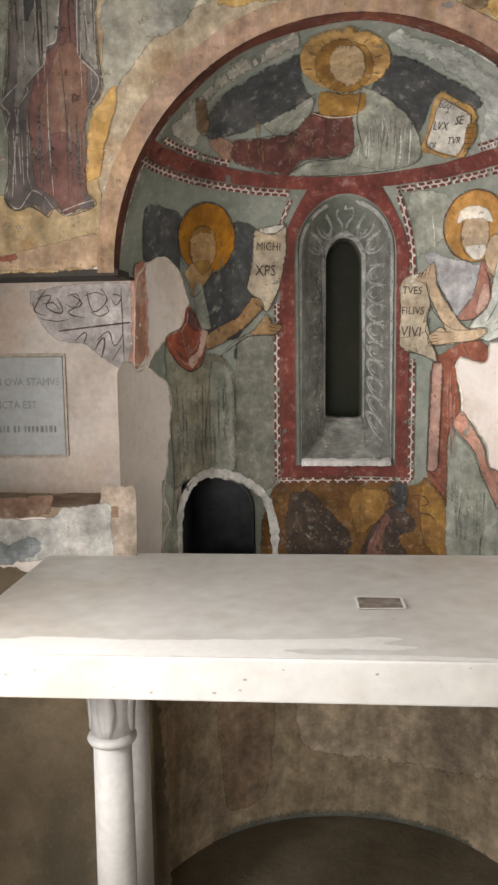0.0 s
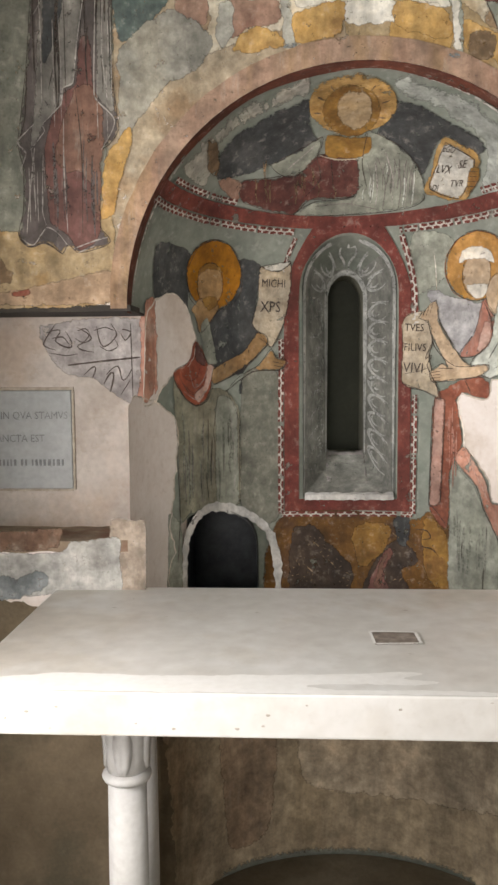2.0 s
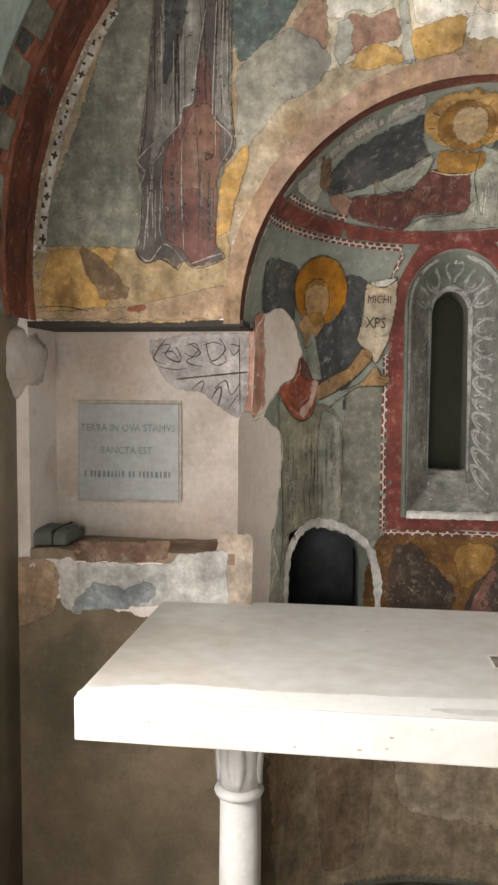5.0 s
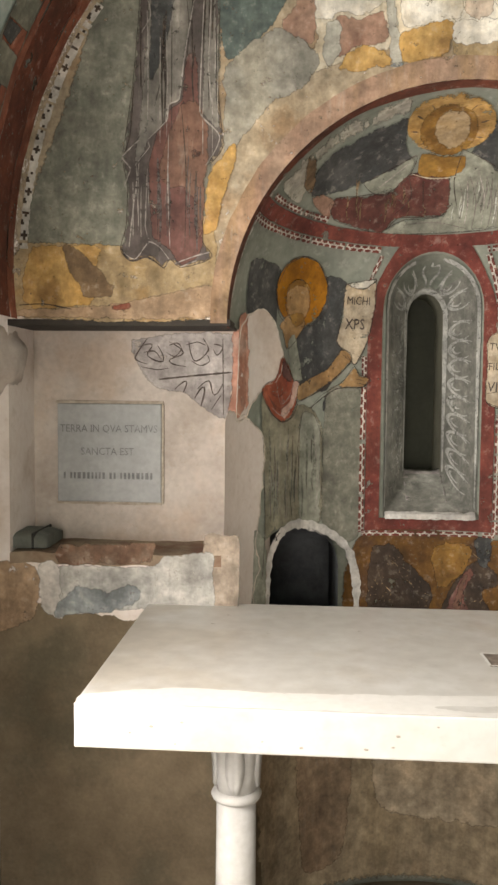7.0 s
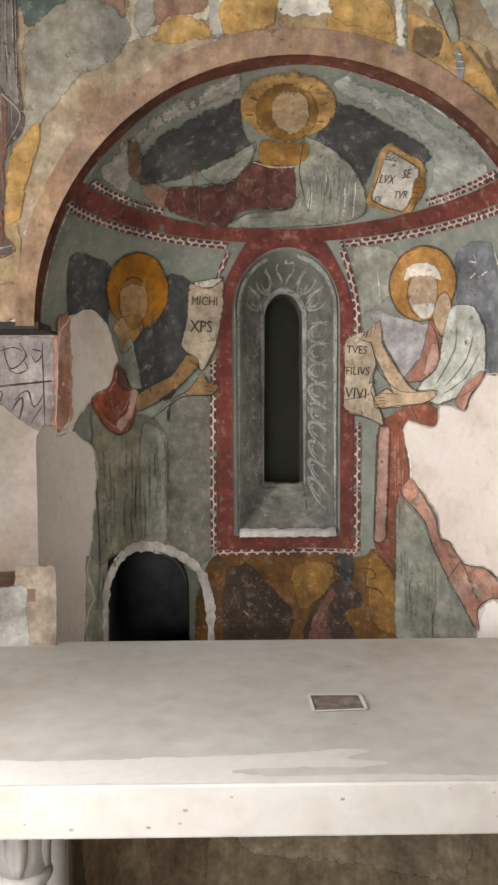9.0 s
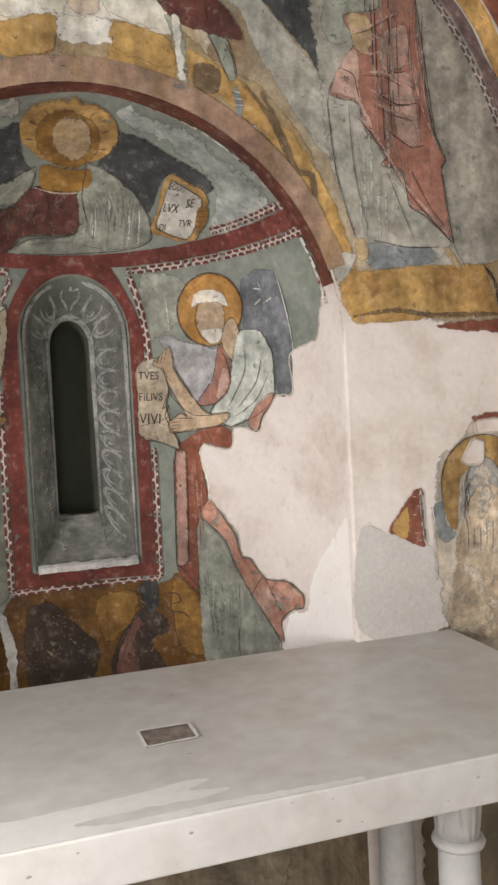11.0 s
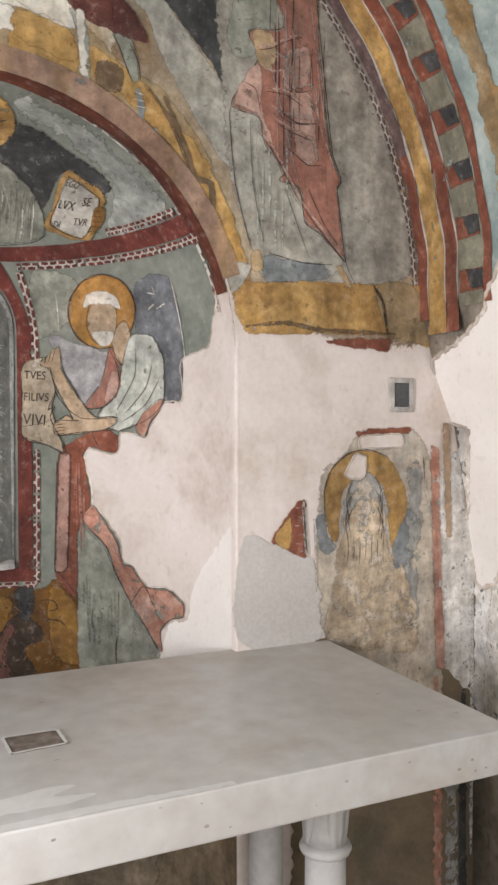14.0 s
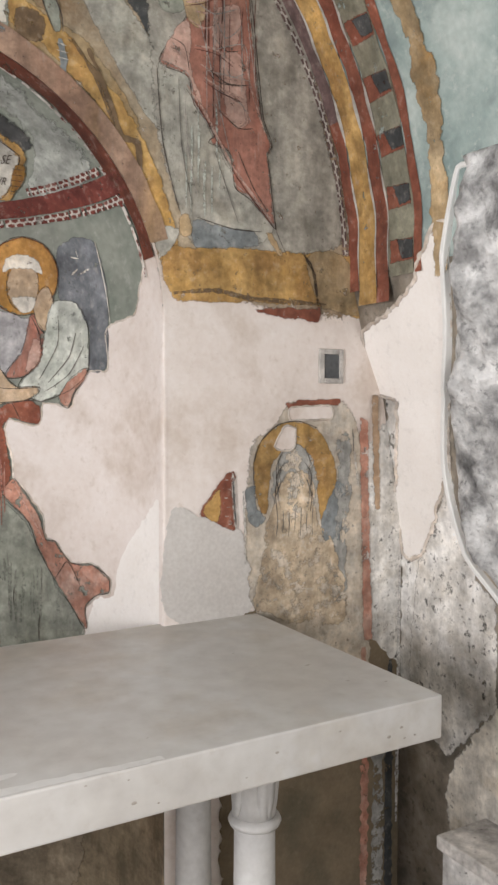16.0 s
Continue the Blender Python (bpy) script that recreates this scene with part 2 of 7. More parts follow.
def build_apse():
    thick = 0.26
    cols, rows_low, rows_dome = 96, 36, 40
    bm = bmesh.new()
    inner, outer = [], []
    heights = [SPRING * k / rows_low for k in range(rows_low + 1)]
    for k in range(1, rows_dome):
        heights.append(SPRING + R * math.sin(math.pi / 2 * k / rows_dome))
    for z in heights:
        inner.append([bm.verts.new(apse_point(-90 + 180 * i / cols, z)) for i in range(cols + 1)])
        outer.append([bm.verts.new(apse_point(-90 + 180 * i / cols, z, -thick) * Vector((1, 1, 1))) for i in range(cols + 1)])
    apex_in, apex_out = bm.verts.new((0, 0, SPRING + R)), bm.verts.new((0, 0, SPRING + R + thick))
    for sheet, apex in ((inner, apex_in), (outer, apex_out)):
        for a, b in zip(sheet, sheet[1:]):
            for i in range(cols):
                bm.faces.new((a[i], a[i + 1], b[i + 1], b[i]))
        for i in range(cols):
            bm.faces.new((sheet[-1][i], sheet[-1][i + 1], apex))
    for i in range(cols):
        bm.faces.new((inner[0][i], inner[0][i + 1], outer[0][i + 1], outer[0][i]))
    for j in range(len(inner) - 1):
        for i in (0, cols):
            bm.faces.new((inner[j][i], inner[j + 1][i], outer[j + 1][i], outer[j][i]))
    for i in (0, cols):
        bm.faces.new((inner[-1][i], apex_in, apex_out, outer[-1][i]))
    for v in bm.verts:
        v.co.y += 0.001
    bmesh.ops.recalc_face_normals(bm, faces=bm.faces)
    apse = part("wall_apse", bm, M["green"])
    window = loft([window_ring(WIN_OUT, 0.40), window_ring(WIN_OUT, 0.55), window_ring(WIN_IN, 0.74), window_ring(WIN_IN, 1.1)])
    hole = loft([hole_ring(0.2, 0.006), hole_ring(0.47, 0.0), hole_ring(0.62, -0.01), hole_ring(1.0, -0.02)])
    recess = boxed((-0.95, -0.2, 1.195), (-0.5, 0.2, SPRING))
    cut(apse, [window, hole, recess])
    smooth(apse)
    tagged(apse, "semicircular frescoed apse with a half dome", "apse", kind="structure")
    return apse


def swept(name, pts, y0, y1, material, label, category, thick=0.25, steps=40):
    """A wall or ceiling: a profile in x and z drawn along y, with its thickness on the outside."""
    bm = bmesh.new()
    mid = Vector((0, 0, 1.5))
    rows = []
    for k in range(steps + 1):
        y = y0 + (y1 - y0) * k / steps
        rows.append([(x, y, z) for x, z in pts])
    inner = [[bm.verts.new(p) for p in r] for r in rows]
    outer = [[bm.verts.new((p[0] + (thick if p[0] > 0 else -thick) * min(1, abs(p[0])), p[1], p[2] + thick * max(0.0, (p[2] - 1.6)) / 1.5)) for p in r] for r in rows]
    n = len(pts)
    for sheet in (inner, outer):
        for a, b in zip(sheet, sheet[1:]):
            for i in range(n - 1):
                bm.faces.new((a[i], a[i + 1], b[i + 1], b[i]))
    for a, b in ((inner[0], outer[0]), (inner[-1], outer[-1])):
        for i in range(n - 1):
            bm.faces.new((a[i], a[i + 1], b[i + 1], b[i]))
    for i in (0, n - 1):
        for k in range(steps):
            bm.faces.new((inner[k][i], inner[k + 1][i], outer[k + 1][i], outer[k][i]))
    bmesh.ops.recalc_face_normals(bm, faces=bm.faces)
    ob = smooth(part(name, bm, material))
    return tagged(ob, label, category, kind="structure")




# ---- fresco paints ----
def paint(name, a, b, stain=None, scale=16.0, speck=((0.45, 0.41, 0.36), 0.25), rough=0.88, streak=False, worn=0.85):
    def deep(c):
        grey = sum(c) / 3
        return tuple(max(0.004, (grey + (v - grey) * 1.18) * DEEP) for v in c)

    a, b = deep(a), deep(b)
    mid = tuple((p + q) / 2 for p, q in zip(a, b))
    M[name] = shade("fresco_" + name, [a, mid, b], scale, rough=rough, bump=0.12, fine=110.0, stain=(deep(stain[0]), stain[1]) if stain else None, speck=speck, streak=streak, worn=worn)


DEEP = 0.90
paint("greygreen", (0.185, 0.19, 0.16), (0.31, 0.305, 0.255), ((0.15, 0.155, 0.13), 0.5), 9)
paint("palegrey2", (0.43, 0.425, 0.375), (0.60, 0.57, 0.51), ((0.38, 0.345, 0.285), 0.6), 9)
paint("greywarm", (0.40, 0.38, 0.335), (0.53, 0.505, 0.45), ((0.32, 0.30, 0.255), 0.6), 9)
paint("darkteal", (0.10, 0.125, 0.12), (0.15, 0.18, 0.165))
paint("palegrey", (0.304, 0.296, 0.258), (0.426, 0.403, 0.357), ((0.34, 0.31, 0.25), 0.6), 9)
paint("darkgrey", (0.042, 0.046, 0.048), (0.095, 0.096, 0.095), ((0.15, 0.15, 0.145), 0.35), 12)
paint("ochre", (0.47, 0.285, 0.11), (0.67, 0.455, 0.215), ((0.34, 0.20, 0.09), 0.7), 14)
paint("ochre_pale", (0.37, 0.268, 0.150), (0.50, 0.400, 0.270), ((0.38, 0.24, 0.11), 0.75), 10)
paint("ochre_pink", (0.40, 0.28, 0.19), (0.50, 0.375, 0.27), ((0.33, 0.23, 0.15), 0.5), 8)
paint("ochre_dark", (0.25, 0.13, 0.04), (0.39, 0.235, 0.08), ((0.22, 0.11, 0.05), 0.5))
paint("brownstain", (0.16, 0.11, 0.07), (0.26, 0.18, 0.11))
paint("brownochre", (0.12, 0.06, 0.020), (0.25, 0.13, 0.042), ((0.09, 0.05, 0.03), 0.8), 10)
paint("darkbrown", (0.035, 0.025, 0.02), (0.10, 0.07, 0.05), None, 18)
paint("redbrown", (0.22, 0.075, 0.05), (0.33, 0.14, 0.095))
paint("pinkbrown", (0.36, 0.22, 0.165), (0.48, 0.33, 0.26), ((0.28, 0.14, 0.11), 0.5), 12)
paint("cream", (0.80, 0.745, 0.65), (0.96, 0.92, 0.85), ((0.52, 0.42, 0.28), 0.5), 10)
paint("parchment", (0.495, 0.414, 0.306), (0.612, 0.540, 0.441), ((0.45, 0.36, 0.25), 0.5), 14)
paint("page", (0.66, 0.63, 0.56), (0.78, 0.76, 0.70), None, 14)
paint("palegreen", (0.31, 0.325, 0.275), (0.47, 0.475, 0.415), ((0.25, 0.26, 0.21), 0.5), 12, streak=True)
paint("palerobe", (0.258, 0.253, 0.193), (0.386, 0.368, 0.290), ((0.24, 0.22, 0.165), 0.6), 12, streak=True)
paint("mantle", (0.56, 0.59, 0.53), (0.74, 0.755, 0.70), ((0.46, 0.465, 0.41), 0.4), 10)
paint("paledome", (0.40, 0.42, 0.385), (0.62, 0.64, 0.60), ((0.32, 0.34, 0.30), 0.5), 9)
paint("ledgepale", (0.44, 0.43, 0.405), (0.62, 0.605, 0.575), ((0.38, 0.36, 0.33), 0.5), 7)
paint("mantle2", (0.25, 0.26, 0.22), (0.38, 0.39, 0.33), ((0.21, 0.21, 0.18), 0.6), 14, streak=True)
paint("maroon", (0.095, 0.034, 0.030), (0.165, 0.066, 0.054), ((0.25, 0.14, 0.115), 0.3))
paint("mauve", (0.14, 0.070, 0.062), (0.21, 0.118, 0.103), ((0.22, 0.088, 0.062), 0.4), 12, streak=True)
paint("purplegrey", (0.105, 0.088, 0.082), (0.17, 0.148, 0.14), ((0.12, 0.098, 0.092), 0.5), 12, streak=True)
paint("greyfold", (0.19, 0.178, 0.160), (0.29, 0.272, 0.246), None, 14, streak=True)
paint("foldlight", (0.425, 0.391, 0.365), (0.510, 0.476, 0.442))
paint("folddark", (0.05, 0.04, 0.035), (0.11, 0.085, 0.07))
paint("redline", (0.20, 0.07, 0.03), (0.27, 0.11, 0.05))
paint("redrobe", (0.30, 0.075, 0.045), (0.44, 0.16, 0.10))
paint("redrobe2", (0.36, 0.16, 0.12), (0.50, 0.27, 0.215), ((0.46, 0.29, 0.24), 0.5), 14, streak=True)
paint("redfade", (0.46, 0.22, 0.16), (0.62, 0.38, 0.30), ((0.66, 0.54, 0.47), 0.5), 16, worn=1.3)
paint("pink", (0.46, 0.28, 0.23), (0.58, 0.40, 0.34))
paint("pinkfold", (0.56, 0.36, 0.30), (0.68, 0.49, 0.42))
paint("skin", (0.35, 0.21, 0.10), (0.46, 0.31, 0.17))
paint("paleskin", (0.50, 0.37, 0.25), (0.60, 0.48, 0.36))
paint("tan", (0.46, 0.33, 0.19), (0.57, 0.45, 0.31), ((0.38, 0.27, 0.16), 0.5), 12)
paint("orange", (0.36, 0.155, 0.025), (0.46, 0.215, 0.04), None, 10, ((0.30, 0.13, 0.03), 0.4))
paint("orange2", (0.47, 0.25, 0.09), (0.58, 0.34, 0.14), ((0.46, 0.26, 0.07), 0.5), 8)
paint("bluegrey", (0.15, 0.16, 0.175), (0.25, 0.26, 0.275), ((0.11, 0.115, 0.13), 0.5))
paint("greyblue", (0.22, 0.24, 0.25), (0.36, 0.38, 0.38))
paint("lavender", (0.42, 0.41, 0.415), (0.57, 0.56, 0.57), ((0.31, 0.31, 0.325), 0.4), 9)
paint("greylav", (0.38, 0.35, 0.345), (0.52, 0.49, 0.475), ((0.30, 0.27, 0.265), 0.5), 9)
paint("greyplaster", (0.600, 0.570, 0.534), (0.792, 0.756, 0.720), ((0.35, 0.33, 0.31), 0.4), 6)
paint("whitewash", (0.66, 0.64, 0.61), (0.80, 0.79, 0.77), ((0.5, 0.47, 0.43), 0.4), 20)
paint("cleanwhite", (0.88, 0.84, 0.80), (0.96, 0.93, 0.90), None, 5, ((0.62, 0.59, 0.56), 0.3), worn=0.0)
paint("tanworn", (0.60, 0.48, 0.345), (0.78, 0.665, 0.52), ((0.34, 0.26, 0.18), 0.5), 14, ((0.62, 0.58, 0.52), 0.6), worn=1.9)
paint("greyworn", (0.36, 0.355, 0.33), (0.52, 0.51, 0.48), None, 14, worn=1.8)
paint("tanstone", (0.60, 0.51, 0.41), (0.84, 0.76, 0.65), ((0.60, 0.57, 0.52), 0.7), 11, ((0.20, 0.17, 0.14), 0.5))
paint("mould", (0.66, 0.625, 0.57), (0.99, 0.98, 0.96), ((0.42, 0.37, 0.30), 0.45), 11, ((0.05, 0.05, 0.046), 0.95))
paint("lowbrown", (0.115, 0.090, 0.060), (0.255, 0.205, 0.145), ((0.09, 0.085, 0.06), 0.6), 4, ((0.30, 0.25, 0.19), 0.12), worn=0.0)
paint("ochre_wash", (0.38, 0.30, 0.21), (0.55, 0.47, 0.36), ((0.32, 0.205, 0.12), 0.7), 8)
paint("lowtan", (0.34, 0.275, 0.19), (0.54, 0.455, 0.34), ((0.30, 0.205, 0.13), 0.6), 4, ((0.5, 0.43, 0.34), 0.15), streak=True, worn=0.15)
paint("lowtan2", (0.30, 0.215, 0.15), (0.46, 0.36, 0.265), None, 6, streak=True, worn=0.15)
paint("paletan", (0.46, 0.385, 0.295), (0.60, 0.515, 0.40), ((0.42, 0.335, 0.24), 0.5), 5, ((0.5, 0.43, 0.34), 0.15), worn=0.15)
paint("red", (0.145, 0.040, 0.034), (0.225, 0.075, 0.058), ((0.14, 0.04, 0.035), 0.4), 9)
paint("darkred", (0.10, 0.03, 0.02), (0.19, 0.065, 0.04), ((0.065, 0.03, 0.02), 0.5), 9)
paint("archpink", (0.33, 0.205, 0.15), (0.50, 0.365, 0.28), ((0.33, 0.225, 0.12), 0.6), 9, streak=True)
paint("borderwhite", (0.58, 0.55, 0.50), (0.78, 0.75, 0.70), ((0.40, 0.35, 0.30), 0.4), 30, worn=0.3)
paint("ink", (0.05, 0.04, 0.035), (0.10, 0.08, 0.07), worn=0.0)
paint("revealgrey", (0.205, 0.207, 0.188), (0.325, 0.327, 0.30), ((0.19, 0.185, 0.165), 0.5), 9)
paint("scrollwhite", (0.50, 0.505, 0.485), (0.64, 0.645, 0.62), worn=0.6)
paint("smoothgrey", (0.55, 0.525, 0.50), (0.63, 0.605, 0.58), ((0.50, 0.47, 0.44), 0.4), 4, ((0.60, 0.56, 0.52), 0.2), worn=0.0)
paint("rust", (0.17, 0.095, 0.072), (0.25, 0.155, 0.118), ((0.14, 0.08, 0.068), 0.5), 10, streak=True)
paint("creamwash", (0.60, 0.51, 0.38), (0.88, 0.82, 0.70), ((0.48, 0.33, 0.18), 0.6), 9)
paint("creampink", (0.66, 0.54, 0.44), (0.82, 0.72, 0.62), ((0.52, 0.40, 0.30), 0.5), 10)
paint("tanpink", (0.36, 0.295, 0.24), (0.48, 0.405, 0.335), ((0.33, 0.25, 0.19), 0.5), 6)
paint("lip", (0.66, 0.58, 0.50), (0.86, 0.80, 0.74), ((0.42, 0.33, 0.25), 0.5), 30)
paint("purplebrown", (0.13, 0.085, 0.082), (0.22, 0.155, 0.145), ((0.10, 0.07, 0.065), 0.5), 12)
paint("brownred", (0.13, 0.075, 0.05), (0.23, 0.15, 0.108), ((0.30, 0.25, 0.20), 0.5), 14)

# stained mottled wall, kept dark so less light bounces into the apse
M["sidewall"] = shade("darkened_stained_side_wall", [(0.12, 0.10, 0.078), (0.28, 0.24, 0.19), (0.44, 0.39, 0.33)], 7, bump=0.4, stain=((0.07, 0.066, 0.055), 0.6), speck=((0.05, 0.048, 0.042), 0.6))

# ---- shell of the chapel ----
build_floor()
build_back_wall()
apse = build_apse()
swept("ceiling", [(VAULT_R * math.cos(radians(a)), VAULT_Z + VAULT_R * math.sin(radians(a))) for a in range(0, 181, 3)], 0.0, SOUTH, M["teal"], "painted barrel vault with faded teal plaster", "ceiling")
swept("wall_east", [(wall_x(z), z) for z in (0.0, 0.6, 1.0, 1.25, 1.45, 1.62, 1.78, VAULT_Z)], 0.0, SOUTH, M["sidewall"], "uneven plastered side wall of the chapel", "wall")
swept("wall_west", [(-VAULT_R, VAULT_Z), (-WALL_X, 1.78), (-WALL_X, 0.0)], 0.0, SOUTH, M["low_plaster"], "uneven stained side wall of the chapel, darkened to limit bounce", "wall")
# unseen opening added for the window lamp; its jamb shades the left end
for shell in ("wall_west", "ceiling"):
    cut(bpy.data.objects[shell], [boxed((-1.8, -1.62, 1.20), (-1.0, -0.98, 1.96))])
# unseen end wall, added and kept dark so less light bounces back
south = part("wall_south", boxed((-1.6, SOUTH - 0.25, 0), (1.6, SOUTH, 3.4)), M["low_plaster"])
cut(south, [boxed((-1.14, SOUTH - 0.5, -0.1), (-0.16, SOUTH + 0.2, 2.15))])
tagged(south, "unseen plaster end wall with an opening added for the fill lamp", "wall", kind="structure")

# ---- altar ----
TOP, THICK = 1.07, 0.082


def build_altar():
    altar = tagged(new("altar_table"), "white marble altar table on slim columns", "altar")
    part("tabletop", boxed((-0.797, -0.68, TOP - THICK), (0.86, 0.028, TOP), 0.004), M["marble"], altar)
    return altar


altar = build_altar()


# ---- painting on the walls ----
SURFACE = {
    "w": (lambda u, v, k: Vector((u, -k, v)), 1.0, False),
    "r": (lambda u, v, k: Vector((u, 0.198 - k, v)), 1.0, False),
    "e": (lambda u, v, k: Vector((wall_x(v) - k, u, v)), 1.0, True),
    "a": (lambda u, v, k: apse_point(max(-89.9, min(89.9, u)), v, k), math.radians(1) * 0.585, True),
    "d": (dome_point, 1.0, True),
    "v": (vault_point, math.radians(1) * VAULT_R, True),
    "t": (lambda u, v, k: Vector((u, v, TOP + k * 0.15)), 1.0, False),
    "m": (lambda u, v, k: rim_point(u, v, k), math.radians(1) * R, True),
}


def rim_point(alpha, y, lift=0.0):
    """A point of the half dome by the angle round the arch and the depth y."""
    a, rr = radians(alpha), R * math.sqrt(1 - (y / DEPTH) ** 2) - lift
    if alpha < 0:
        return Vector((rr, y, SPRING + alpha * 0.01))
    if alpha > 180:
        return Vector((-rr, y, SPRING - (alpha - 180) * 0.01))
    return Vector((rr * math.cos(a), y, SPRING + rr * math.sin(a)))


def spline(pts, closed, step):
    """Rounds a rough outline and divides it evenly; the bend at a point is held to its shorter side."""
    n, out = len(pts), []

    def bend(p0, p1, p2):
        d = p2 - p0
        return d.normalized() * min((p1 - p0).length, (p2 - p1).length) if d.length > 1e-9 else d

    for i in range(n if closed else n - 1):
        p1, p2 = pts[i], pts[(i + 1) % n]
        p0 = pts[i - 1] if closed or i else p1
        p3 = pts[(i + 2) % n] if closed or i + 2 < n else p2
        m1, m2 = bend(p0, p1, p2), bend(p1, p2, p3)
        k = max(1, int((p2 - p1).length / step))
        for j in range(k):
            t = j / k
            q = p1 * (2 * t ** 3 - 3 * t * t + 1) + m1 * (t ** 3 - 2 * t * t + t) + p2 * (3 * t * t - 2 * t ** 3) + m2 * (t ** 3 - t * t)
            out.append(p1.lerp(p2, t).lerp(q, 0.75))
    if not closed:
        out.append(pts[-1])
    return out


MURALS = 0
OUTLINED = ("skin", "paleskin", "redrobe", "redrobe2", "mantle", "mantle2", "parchment", "orange", "orange2", "pink", "maroon", "purplegrey", "page", "redfade")


def lifted(layer):
    return 0.0012 + 0.0011 * layer + 0.00004 * (MURALS % 24)


def add_fill(bm, surface, pts, layer, rough, index, seed, rounded=True):
    fn, unit, curved = SURFACE[surface]
    flat = [Vector((u * unit, v)) for u, v in pts]
    step = 0.009 if rough < 0.006 else 0.007
    line = spline(flat, True, step) if rounded else flat
    shaped = []
    for p in line:
        w = Vector((p.x * 38 + seed * 7.3, p.y * 38, seed * 1.7))
        w2 = w * 3.1
        q = p + Vector((noise.noise(w) + 0.6 * noise.noise(w2), noise.noise(w + Vector((9, 4, 2))) + 0.6 * noise.noise(w2 + Vector((3, 8, 1))))) * rough * 1.3
        if surface == "w" and q.y > SPRING - 0.02:
            d = Vector((q.x, max(0.0, q.y - SPRING)))
            if d.length < R + 0.003:
                d = d.normalized() * (R + 0.003) if d.length > 1e-6 else Vector((0, R + 0.003))
                q = Vector((d.x, SPRING + d.y)) if q.y >= SPRING else Vector((d.x, q.y))
        if surface == "d":
            d = Vector((q.x, q.y - SPRING))
            if d.length > R * 0.997:
                d *= R * 0.997 / d.length
            q = Vector((d.x, SPRING + d.y))
        shaped.append(q)
    outline = np.array([(q.x, q.y) for q in shaped])
    after = np.roll(outline, -1, axis=0)
    area = abs(float(np.sum(outline[:, 0] * after[:, 1] - after[:, 0] * outline[:, 1]))) / 2
    gap = min(0.03 if curved else 0.06, max(0.008, math.sqrt(area / 1200)))
    xs = np.arange(outline[:, 0].min(), outline[:, 0].max(), gap)
    ys = np.arange(outline[:, 1].min(), outline[:, 1].max(), gap)
    grid = np.array([(x + gap * 0.5 * (j % 2), y) for j, y in enumerate(ys) for x in xs]).reshape(-1, 2)
    if len(grid):
        grid = grid[within(grid, outline, after)]
    if len(grid):
        grid = grid[distance_to(grid, outline, after) > gap * 0.5]
    coords = [Vector(p) for p in outline] + [Vector(p) for p in grid]
    k = len(outline)
    verts, _, faces = delaunay_2d_cdt(coords, [(i, (i + 1) % k) for i in range(k)], [], 0, 1e-6, False)[:3]
    flat = np.array([(v.x, v.y) for v in verts])
    faces = [f for f, keep in zip(faces, within(np.array([flat[list(f)].mean(axis=0) for f in faces]), outline, after)) if keep]
    depth = np.clip(distance_to(flat, outline, after) / max(0.007, gap * 0.75), 0, 1)
    edge = bm.verts.layers.float.get("edge") or bm.verts.layers.float.new("edge")
    made = []
    for v, d in zip(verts, depth):
        w = bm.verts.new(fn(v.x / unit, v.y, lifted(layer)))
        w[edge] = d
        made.append(w)
    for f in faces:
        g = bm.faces.new([made[i] for i in f])
        g.material_index, g.smooth = index, curved
    return shaped


def within(points, a, b):
    """Which points lie inside an outline."""
    inside = np.zeros(len(points), bool)
    x, y = points[:, 0], points[:, 1]
    for p, q in zip(a, b):
        if p[1] != q[1]:
            inside ^= ((p[1] > y) != (q[1] > y)) & (x < (q[0] - p[0]) * (y - p[1]) / (q[1] - p[1]) + p[0])
    return inside


def distance_to(points, a, b):
    """How far each point lies from the nearest side of an outline."""
    best = np.full(len(points), 1e9)
    for p, q in zip(a, b):
        d = q - p
        t = np.clip(((points - p) @ d) / max(1e-12, float(d @ d)), 0, 1)
        best = np.minimum(best, np.hypot(*(points - p - t[:, None] * d).T))
    return best


def add_rim(bm, surface, line, layer, index, seed, high=0.0026, wide=0.0075):
    """The broken lip of a plaster layer: an uneven raised ridge along an outline."""
    fn, unit, _ = SURFACE[surface]
    edge = bm.verts.layers.float.get("edge") or bm.verts.layers.float.new("edge")
    rows, n = [], len(line)
    for i, p in enumerate(line):
        d = (line[(i + 1) % n] - line[i - 1]).normalized()
        side = Vector((-d.y, d.x))
        w = wide * (0.55 + 0.8 * abs(noise.noise(Vector((p.x * 70 + seed, p.y * 70, 1)))))
        h = high * (0.5 + abs(noise.noise(Vector((p.x * 45, p.y * 45, seed)))))
        row = []
        for k, lift in ((-0.5, 0.0), (-0.1, h), (0.2, h * 0.7), (0.5, 0.0)):
            q = p + side * w * k
            v = bm.verts.new(fn(q.x / unit, q.y, lifted(layer) + lift))
            v[edge] = 0.35 if lift == 0.0 else 1.0
            row.append(v)
        rows.append(row)
    for i, (a, b) in enumerate(zip(rows, rows[1:] + rows[:1])):
        if surface == "a" and abs(line[i].x / unit) > 86:
            continue
        for k in range(3):
            f = bm.faces.new((a[k], b[k], b[k + 1], a[k + 1]))
            f.material_index = index


